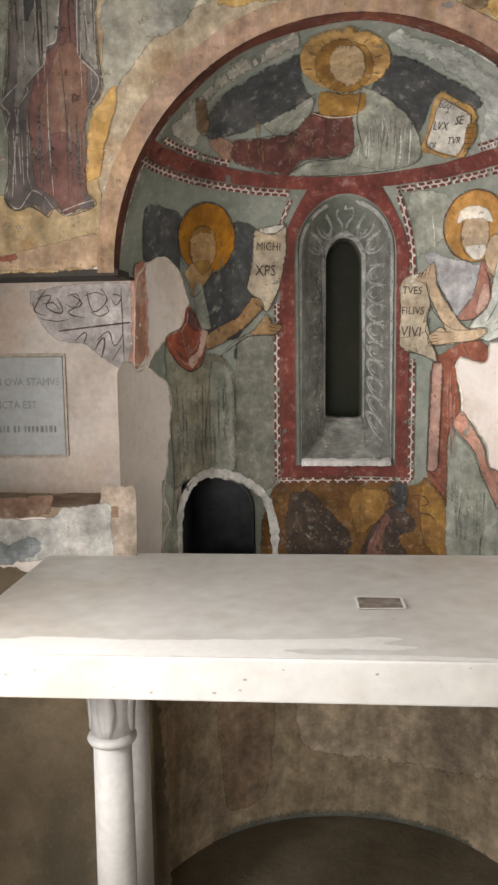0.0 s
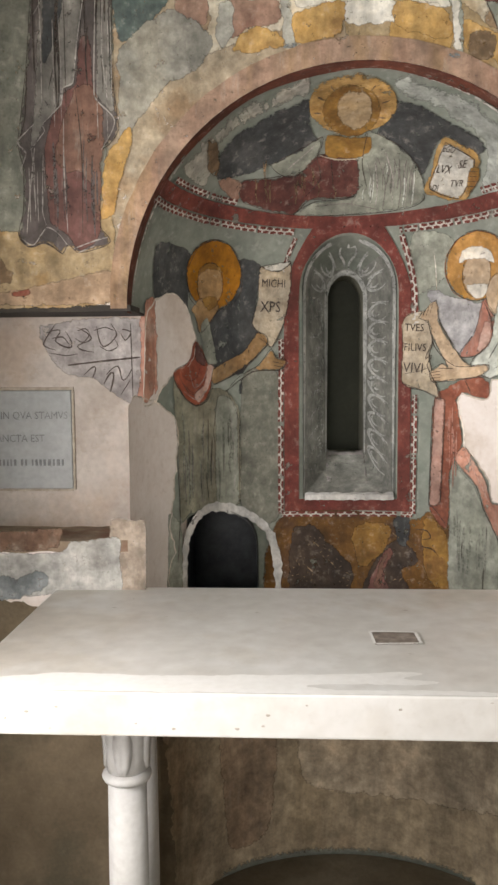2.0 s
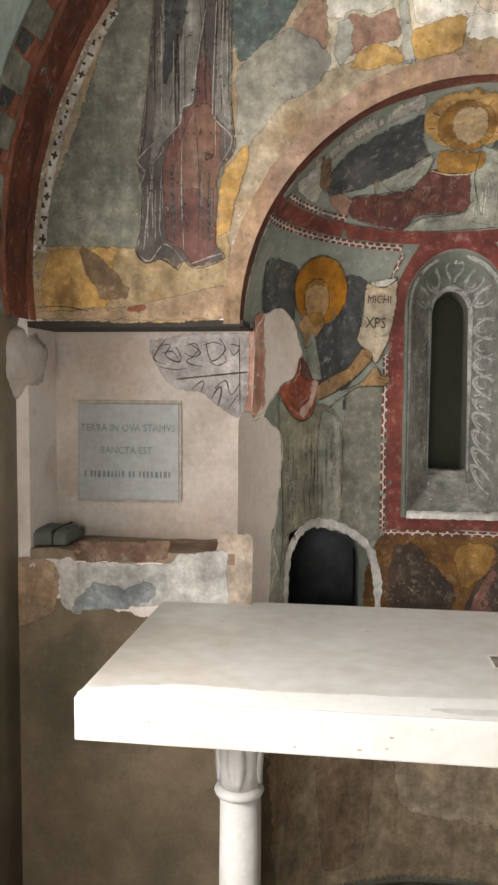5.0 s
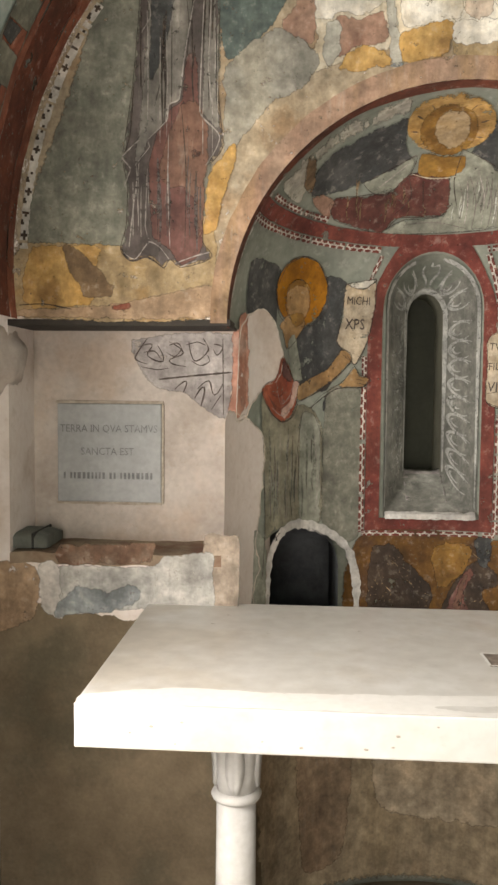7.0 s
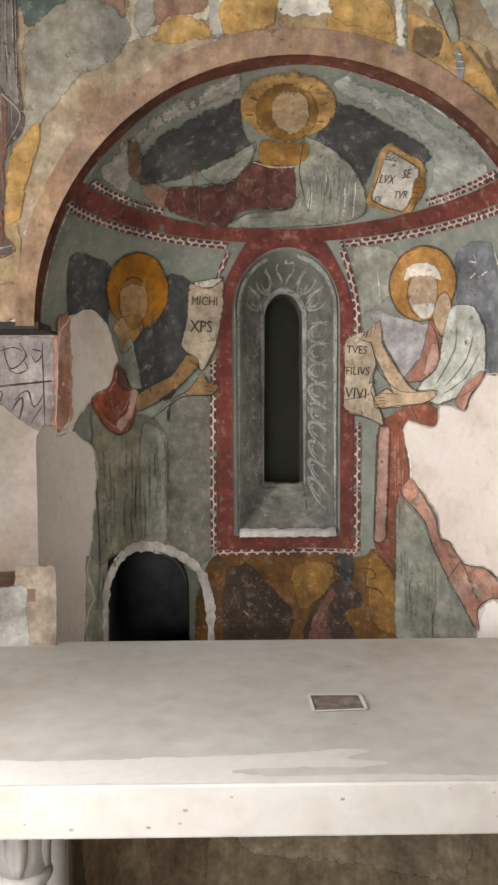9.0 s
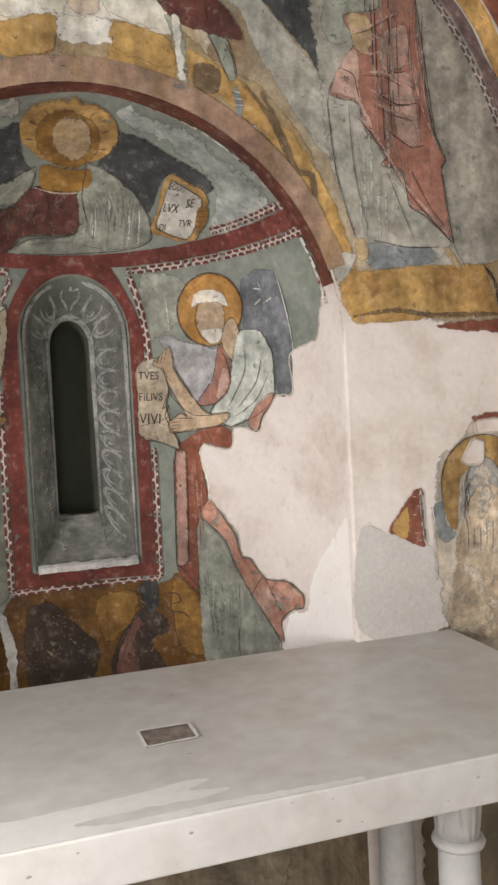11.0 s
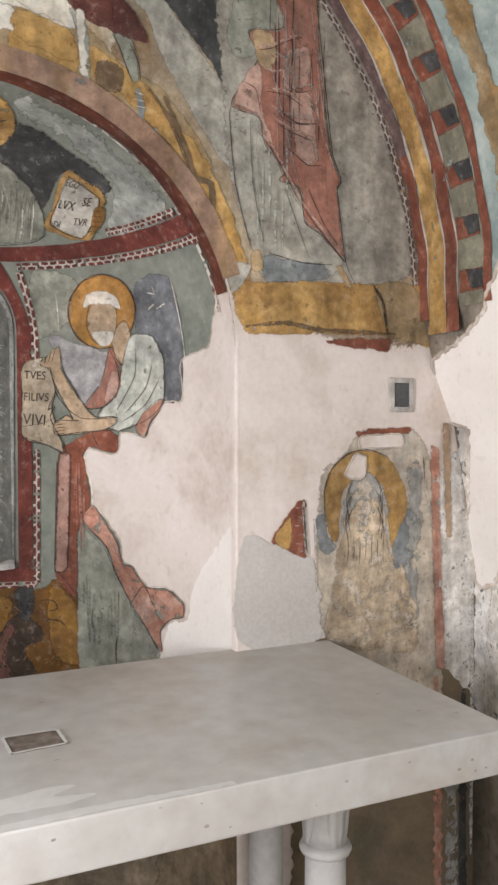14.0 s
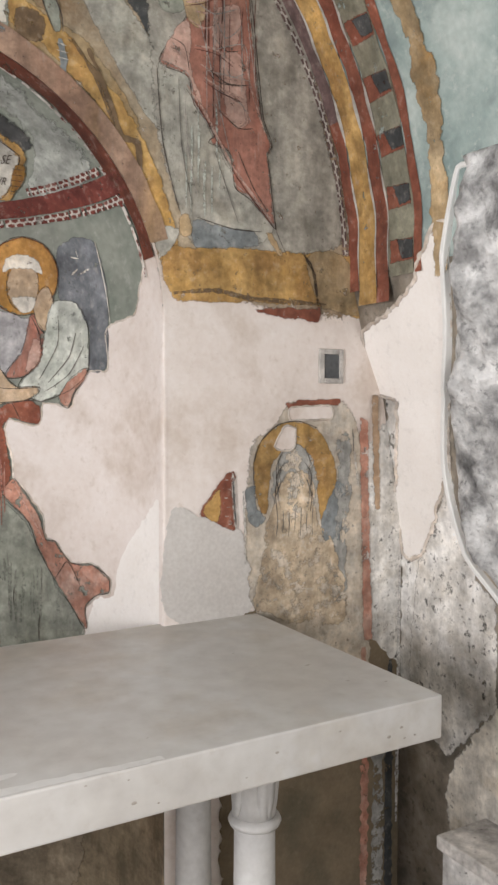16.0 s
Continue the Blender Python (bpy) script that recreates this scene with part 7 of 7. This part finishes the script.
mural('fresco_figure', 'worn half-dome mural with an ochre halo and maroon tunic', 'fresco', '', [
    ("F", "d", "darkgrey", 2, .003, [(-0.386, 2.178), (-0.378, 2.222), (-0.327, 2.272), (-0.245, 2.319), (-0.128, 2.362), (-0.121, 2.317), (-0.088, 2.279), (-0.210, 2.237), (-0.298, 2.204), (-0.329, 2.192)]),
    ("F", "d", "darkgrey", 2, .003, [(0.063, 2.301), (0.099, 2.360), (0.197, 2.333), (0.311, 2.270), (0.359, 2.227), (0.325, 2.226), (0.250, 2.279), (0.222, 2.246), (0.206, 2.202), (0.136, 2.243), (0.074, 2.275)]),
    ("F", "d", "maroon", 3, .003, [(-0.336, 2.167), (-0.313, 2.188), (-0.196, 2.213), (-0.106, 2.262), (0.009, 2.260), (0.033, 2.171), (-0.121, 2.155), (-0.176, 2.112), (-0.318, 2.134)]),
    ("F", "d", "mantle2", 4, .003, [(0.039, 2.316), (0.131, 2.279), (0.196, 2.221), (0.218, 2.144), (0.133, 2.122), (-0.168, 2.112), (-0.105, 2.151), (0.015, 2.168), (0.018, 2.260)]),
    ("F", "d", "mantle2", 4, .003, [(-0.239, 2.231), (-0.089, 2.302), (-0.103, 2.257), (-0.166, 2.211), (-0.208, 2.212)]),
    ("F", "d", "ochre", 3, 0.001, [(0.111, 2.356), (0.107, 2.337), (0.084, 2.320), (0.046, 2.309), (-0.003, 2.304), (-0.053, 2.308), (-0.095, 2.320), (-0.123, 2.336), (-0.132, 2.354), (-0.123, 2.370), (-0.098, 2.384), (-0.062, 2.392), (-0.018, 2.396), (0.026, 2.394), (0.066, 2.387), (0.096, 2.373)]),
    ("F", "d", "ochre_dark", 4, 0.001, [(0.070, 2.350), (0.067, 2.332), (0.052, 2.316), (0.026, 2.305), (-0.006, 2.301), (-0.039, 2.305), (-0.067, 2.316), (-0.086, 2.331), (-0.093, 2.348), (-0.088, 2.364), (-0.071, 2.376), (-0.047, 2.384), (-0.018, 2.387), (0.013, 2.385), (0.040, 2.378), (0.060, 2.366)]),
    ("F", "d", "tan", 7, .004, [(-0.054, 2.354), (-0.045, 2.372), (-0.020, 2.381), (0.014, 2.380), (0.039, 2.366), (0.047, 2.343), (0.031, 2.323), (-0.002, 2.318), (-0.034, 2.328)]),
    ("F", "d", "ochre_dark", 5, .003, [(-0.077, 2.305), (0.048, 2.304), (0.054, 2.268), (0.001, 2.255), (-0.075, 2.260)]),
    ("F", "d", "brownstain", 3, .004, [(-0.395, 2.244), (-0.371, 2.249), (-0.382, 2.182), (-0.407, 2.185)]),
    ("F", "d", "pinkbrown", 3, .004, [(-0.386, 2.178), (-0.327, 2.186), (-0.331, 2.138), (-0.377, 2.153)]),
    ("S", "d", "cream", 6, .003, [(-0.095, 2.264), (-0.045, 2.256), (0.016, 2.257)]),
    ("S", "d", "greyfold", 6, .004, [(0.075, 2.258), (0.104, 2.197), (0.102, 2.129)]),
    ("S", "d", "greyfold", 6, .004, [(0.120, 2.256), (0.149, 2.195), (0.148, 2.129)]),
    ("S", "d", "greyfold", 6, .003, [(0.047, 2.248), (0.066, 2.199), (0.062, 2.139)]),
    ("S", "d", "folddark", 6, .003, [(0.040, 2.312), (0.031, 2.248), (0.051, 2.186)]),
    ("S", "d", "greyfold", 6, .005, [(0.167, 2.229), (0.188, 2.179), (0.181, 2.134)]),
    ("S", "d", "foldlight", 6, .004, [(0.069, 2.247), (0.082, 2.185), (0.079, 2.135)]),
    ("S", "d", "foldlight", 6, .003, [(0.151, 2.242), (0.166, 2.181), (0.166, 2.135)]),
    ("S", "d", "greyfold", 6, .004, [(-0.105, 2.138), (-0.010, 2.147), (0.086, 2.129)]),
    ("S", "d", "foldlight", 6, .003, [(0.096, 2.268), (0.125, 2.208), (0.129, 2.137)]),
    ("S", "d", "foldlight", 6, .003, [(-0.204, 2.217), (-0.106, 2.287)]),
    ("S", "d", "folddark", 6, .003, [(-0.106, 2.262), (-0.090, 2.210), (-0.136, 2.164)]),
    ("S", "d", "folddark", 6, .003, [(-0.060, 2.253), (-0.050, 2.186)]),
    *streaks("d", "greyfold", 0.04, 0.19, 2.135, 2.25, 14, 51, 5, 0.005),
    *streaks("d", "mantle", 0.04, 0.19, 2.135, 2.25, 8, 52, 6, 0.004),
    *streaks("d", "brownstain", -0.30, 0.0, 2.14, 2.24, 14, 53, 5, 0.006),
    *[("S", "d", "cream", 7, .004, [(-0.088 + 0.0115 * k, 2.263 - 0.009 * math.sin(math.pi * k / 11)), (-0.083 + 0.0115 * k, 2.262 - 0.009 * math.sin(math.pi * k / 11))]) for k in range(11)],
    *[("S", "d", "brownstain", 7, .004, [(-0.012 + 0.105 * math.cos(a), 2.35 + 0.040 * math.sin(a)), (-0.012 + 0.085 * math.cos(a), 2.35 + 0.034 * math.sin(a))]) for a in (0.3, 1.0, 2.2, 2.7, 3.3, 3.9, 5.9)],
])

mural('painted_book', 'painted open book with an ochre binding', 'fresco', '', [
    ("F", "d", "ochre", 5, .002, [(0.245, 2.282), (0.346, 2.223), (0.345, 2.181), (0.328, 2.127), (0.216, 2.161), (0.226, 2.212)]),
    ("F", "d", "page", 6, .002, [(0.253, 2.270), (0.332, 2.221), (0.332, 2.184), (0.313, 2.137), (0.232, 2.172), (0.240, 2.221)]),
    ("F", "d", "ochre_dark", 6.5, .002, [(0.325, 2.207), (0.352, 2.199), (0.354, 2.163), (0.330, 2.143)]),
    *[("S", "d", "folddark", 7.5, .0024, [(0.326, 2.198 - 0.011 * k), (0.349, 2.193 - 0.011 * k)]) for k in range(5)],
    ("T", "d", "EGO", 0.0187, -18.0, [(0.249, 2.255)]),
    ("T", "d", "LVX", 0.0258, -12.0, [(0.242, 2.210)]),
    ("T", "d", "SE", 0.0248, -5.0, [(0.297, 2.210)]),
    ("T", "d", "TVR", 0.0222, -8.0, [(0.284, 2.171)]),
    ("T", "d", "DI", 0.0211, -5.0, [(0.238, 2.167)]),
])

mural('fresco_arcs', 'pale painted arcs inside the half dome', 'fresco', 'structure', [
    ("F", "d", "palegrey2", 1, .004, [(-0.13, 2.385), (-0.22, 2.352), (-0.31, 2.307), (-0.40, 2.240), (-0.46, 2.168), (-0.42, 2.150), (-0.392, 2.190), (-0.385, 2.225), (-0.33, 2.276), (-0.245, 2.323), (-0.13, 2.366)]),
    ("F", "d", "paledome", 1, .004, [(0.09, 2.388), (0.19, 2.362), (0.30, 2.312), (0.40, 2.238), (0.475, 2.155), (0.44, 2.135), (0.365, 2.140), (0.357, 2.225), (0.31, 2.272), (0.20, 2.336), (0.11, 2.366)]),
])

mural('painted_scroll', 'painted cream scroll with dark Latin letters', 'fresco', '', [
    ("F", "a", "parchment", 5, .002, [(-28.6, 1.962), (-24.5, 1.955), (-21.1, 1.953), (-18.3, 1.982), (-17.6, 1.896), (-19.6, 1.790), (-23.6, 1.713), (-27.3, 1.753), (-30.3, 1.785), (-28.4, 1.868)]),
    ("F", "a", "page", 6, .002, [(-28.3, 1.962), (-18.3, 1.981), (-21.1, 1.953), (-24.1, 1.949)]),
    ("T", "a", "MICHI", 0.036, 0.0, [(-27.6, 1.901)]),
    ("T", "a", "XPS", 0.0489, 0.0, [(-27.6, 1.824)]),
    ("S", "a", "ink", 6, .003, [(-25.9, 1.852), (-21.2, 1.852)]),
    ("S", "a", "ink", 6, .003, [(-30.0, 1.781), (-23.6, 1.708)]),
    ("S", "a", "ink", 6, .003, [(-23.6, 1.714), (-19.6, 1.787)]),
])

mural('painted_scroll', 'painted cream scroll curling at the foot', 'fresco', '', [
    ("F", "a", "parchment", 5, .002, [(17.3, 1.802), (24.9, 1.821), (26.3, 1.725), (25.4, 1.676), (28.7, 1.559), (29.3, 1.543), (24.3, 1.571), (17.3, 1.597), (17.1, 1.710)]),
    ("T", "a", "TVES", 0.0335, -3.0, [(17.7, 1.762)]),
    ("T", "a", "FILIVS", 0.0336, -2.0, [(17.5, 1.700)]),
    ("T", "a", "VIVI", 0.0448, -4.0, [(17.3, 1.633)]),
    ("S", "a", "ink", 7, .003, [(26.3, 1.725), (24.2, 1.673), (26.2, 1.684), (24.8, 1.652), (29.0, 1.562), (27.7, 1.546)]),
    ("S", "a", "ink", 7, .003, [(17.3, 1.597), (24.3, 1.571), (29.3, 1.543)]),
    ("S", "a", "ink", 7, .002, [(17.3, 1.626), (22.9, 1.636), (26.1, 1.652)]),
])

mural('painted_label', 'bluish painted label with unreadable pale letters', 'fresco', '', [
    ("S", "a", "cream", 3, .004, [(56.3, 1.990), (59.0, 1.984)]),
    ("S", "a", "cream", 3, .006, [(55.5, 1.946), (57.8, 1.959)]),
    ("S", "a", "cream", 3, .006, [(58.5, 1.947), (61.9, 1.958)]),
    ("S", "a", "cream", 3, .004, [(58.4, 2.005), (58.7, 1.990)]),
])

mural('plaster_patch', 'bare pale plaster where the fresco has fallen away', 'plaster', 'structure', [
    # brighter plaster on these left patches makes up for their shaded side
    ("F", "a", "white_plaster", 2, .005, [(-68.9, 1.839), (-60.3, 1.863), (-54.6, 1.828), (-51.9, 1.765), (-50.8, 1.705), (-53.7, 1.659), (-59.4, 1.641), (-67.0, 1.580), (-70.1, 1.553), (-76.7, 1.552), (-74.6, 1.782)]),
    ("F", "a", "white_plaster", 2, .006, [(-90.0, 1.543), (-70.1, 1.557), (-59.7, 1.496), (-59.4, 1.377), (-61.4, 1.260), (-63.4, 1.189), (-60.9, 1.108), (-64.3, 1.056), (-66.1, 0.837), (-90.0, 0.929)]),
    ("S", "a", "whitewash", 4, .036, [(-57.0, 0.915), (-56.7, 1.022), (-55.9, 1.128), (-52.0, 1.191), (-46.1, 1.221), (-39.5, 1.214), (-31.5, 1.183), (-25.5, 1.133), (-23.2, 1.077), (-21.9, 1.008), (-21.7, 0.803)]),
    ("F", "a", "white_plaster", 0.1, .004, [(90.0, 1.964), (85.1, 1.962), (79.5, 1.893), (76.4, 1.832), (65.9, 1.803), (66.0, 1.694), (59.2, 1.695), (54.8, 1.631), (53.2, 1.597), (45.2, 1.609), (44.0, 1.550), (35.9, 1.563), (34.2, 1.542), (36.3, 1.445), (36.8, 1.403), (41.1, 1.352), (44.4, 1.305), (45.7, 1.240), (48.7, 1.235), (53.2, 1.181), (60.0, 1.180), (66.3, 1.151), (66.2, 1.111), (61.6, 1.095), (57.9, 1.059), (58.3, 0.921), (90.0, 1.010), (90.0, 1.552)]),
    ("F", "a", "palegreen", 2, .004, [(-63.8, 1.227), (-58.3, 1.194), (-56.9, 1.115), (-58.3, 0.888), (-67.1, 0.916), (-64.3, 1.056)]),
    ("F", "a", "cleanwhite", 0.5, .006, [(90.0, 1.372), (75.5, 1.276), (69.3, 1.186), (67.5, 1.107), (60.5, 1.081), (58.7, 0.937), (90.0, 1.010)]),
])

mural('sinopia_patch', 'grey lavender patch of black sketched underdrawing', 'fresco', 'structure', [
    ("F", "r", "greylav", 1, .004, [(-0.878, 1.773), (-0.597, 1.788), (-0.596, 1.632), (-0.608, 1.556), (-0.634, 1.550), (-0.676, 1.578), (-0.727, 1.615), (-0.798, 1.631), (-0.856, 1.678)]),
    ("S", "r", "ink", 2, .005, [(-0.864, 1.749), (-0.824, 1.757), (-0.837, 1.726), (-0.792, 1.710), (-0.808, 1.754)]),
    ("S", "r", "ink", 2, .005, [(-0.776, 1.765), (-0.735, 1.734), (-0.775, 1.710), (-0.727, 1.695)]),
    ("S", "r", "ink", 2, .005, [(-0.720, 1.766), (-0.703, 1.711), (-0.664, 1.742), (-0.680, 1.774)]),
    ("S", "r", "ink", 2, .005, [(-0.648, 1.758), (-0.624, 1.750), (-0.640, 1.727), (-0.651, 1.746)]),
    ("S", "r", "ink", 2, .004, [(-0.856, 1.694), (-0.808, 1.686), (-0.775, 1.691)]),
    ("S", "r", "ink", 2, .007, [(-0.804, 1.659), (-0.703, 1.670), (-0.600, 1.680)]),
    ("S", "r", "ink", 2, .005, [(-0.695, 1.632), (-0.663, 1.656), (-0.647, 1.616), (-0.623, 1.648)]),
    ("S", "r", "ink", 2, .004, [(-0.624, 1.774), (-0.621, 1.561)]),
    ("S", "r", "ink", 2, .005, [(-0.759, 1.631), (-0.727, 1.655), (-0.735, 1.623)]),
    ("S", "r", "ink", 2, .005, [(-0.837, 1.773), (-0.872, 1.718), (-0.837, 1.702)]),
    ("S", "r", "ink", 2, .004, [(-0.776, 1.754), (-0.752, 1.761), (-0.740, 1.745), (-0.759, 1.723), (-0.782, 1.734)]),
    ("S", "r", "ink", 2, .004, [(-0.711, 1.711), (-0.687, 1.698), (-0.660, 1.711), (-0.670, 1.730)]),
    ("S", "r", "ink", 2, .004, [(-0.848, 1.734), (-0.816, 1.738), (-0.800, 1.718)]),
    ("S", "r", "ink", 2, .004, [(-0.728, 1.755), (-0.696, 1.764), (-0.672, 1.755)]),
    ("S", "r", "ink", 2, .006, [(-0.703, 1.606), (-0.676, 1.638), (-0.685, 1.584)]),
    ("S", "r", "ink", 2, .004, [(-0.655, 1.576), (-0.628, 1.616)]),
    ("F", "r", "redfade", 1, .004, [(-0.597, 1.793), (-0.553, 1.793), (-0.551, 1.585), (-0.608, 1.550), (-0.599, 1.632)]),
])

mural('fresco_border', 'faded red painted strip beside the recess', 'fresco', 'structure', [
    ("F", "a", "redfade", 3, .003, [(-75.1, 1.828), (-68.9, 1.839), (-69.3, 1.645), (-70.5, 1.581), (-77.3, 1.555), (-75.9, 1.672)]),
])

mural('plaster_patch', 'broken pale and grey plaster below the ledge', 'plaster', 'structure', [
    ("F", "w", "ledgepale", 3, .003, [(-1.035, 1.163), (-0.862, 1.169), (-0.779, 1.174), (-0.756, 1.200), (-0.690, 1.206), (-0.624, 1.209), (-0.623, 1.154), (-0.626, 1.041), (-0.721, 1.041), (-0.812, 1.053), (-0.864, 1.050), (-1.037, 1.044)]),
    ("F", "w", "greyplaster", 3, .006, [(-1.092, 1.167), (-1.032, 1.168), (-1.023, 1.029), (-1.075, 1.043)]),
    ("F", "w", "greyblue", 4, .008, [(-1.037, 1.067), (-0.978, 1.113), (-0.906, 1.103), (-0.851, 1.129), (-0.817, 1.122), (-0.812, 1.103), (-0.835, 1.064), (-0.879, 1.050), (-1.038, 1.031)]),
    ("F", "w", "ochre_pink", 2, .006, [(-1.255, 1.148), (-1.094, 1.161), (-1.103, 1.022), (-1.257, 0.995)]),
    ("F", "w", "brownred", 3, .006, [(-1.033, 1.223), (-0.890, 1.226), (-0.778, 1.236), (-0.777, 1.209), (-0.782, 1.180), (-0.862, 1.174), (-1.035, 1.166)]),
    ("F", "w", "tanpink", 2, .004, [(-0.649, 1.255), (-0.589, 1.256), (-0.554, 1.252), (-0.554, 1.183), (-0.557, 1.067), (-0.591, 1.065), (-0.651, 1.064), (-0.650, 1.169)]),
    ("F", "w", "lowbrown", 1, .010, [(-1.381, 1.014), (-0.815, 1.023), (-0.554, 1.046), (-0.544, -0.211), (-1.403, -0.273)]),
])

mural('plaster_patch', 'smooth white repair plaster beside the corner', 'plaster', 'structure', [
    ("F", "e", "cleanwhite", 1, .006, [(-0.013, 1.804), (-0.107, 1.838), (-0.240, 1.906), (-0.331, 2.035), (-0.379, 2.026), (-0.336, 1.793), (-0.261, 1.633), (-0.232, 1.458), (-0.185, 1.365), (-0.106, 1.215), (-0.068, 1.178), (-0.016, 1.177), (0.008, 1.312), (-0.060, 1.615), (0.052, 1.635)]),
    ("F", "e", "mould", 0.4, .01, [(-0.004, 1.70), (-0.06, 1.66), (-0.07, 1.60), (-0.10, 1.20), (-0.14, 1.02), (-0.12, 0.84), (-0.05, 0.80), (-0.004, 0.84)]),
    ("F", "e", "mould", 1, .008, [(-0.229, 1.444), (-0.244, 1.311), (-0.305, 1.159), (-0.367, 1.114), (-0.373, 0.846), (-0.314, 0.782), (-0.240, 0.695), (-0.194, 0.662), (-0.044, 0.785), (-0.073, 1.170), (-0.117, 1.233), (-0.185, 1.357)]),
    ("F", "e", "cream", 2, .008, [(-0.373, 0.852), (-0.314, 0.782), (-0.240, 0.687), (-0.196, 0.570), (-0.212, 0.452), (-0.224, 0.271), (-0.724, 0.545), (-0.712, 0.964)]),
])
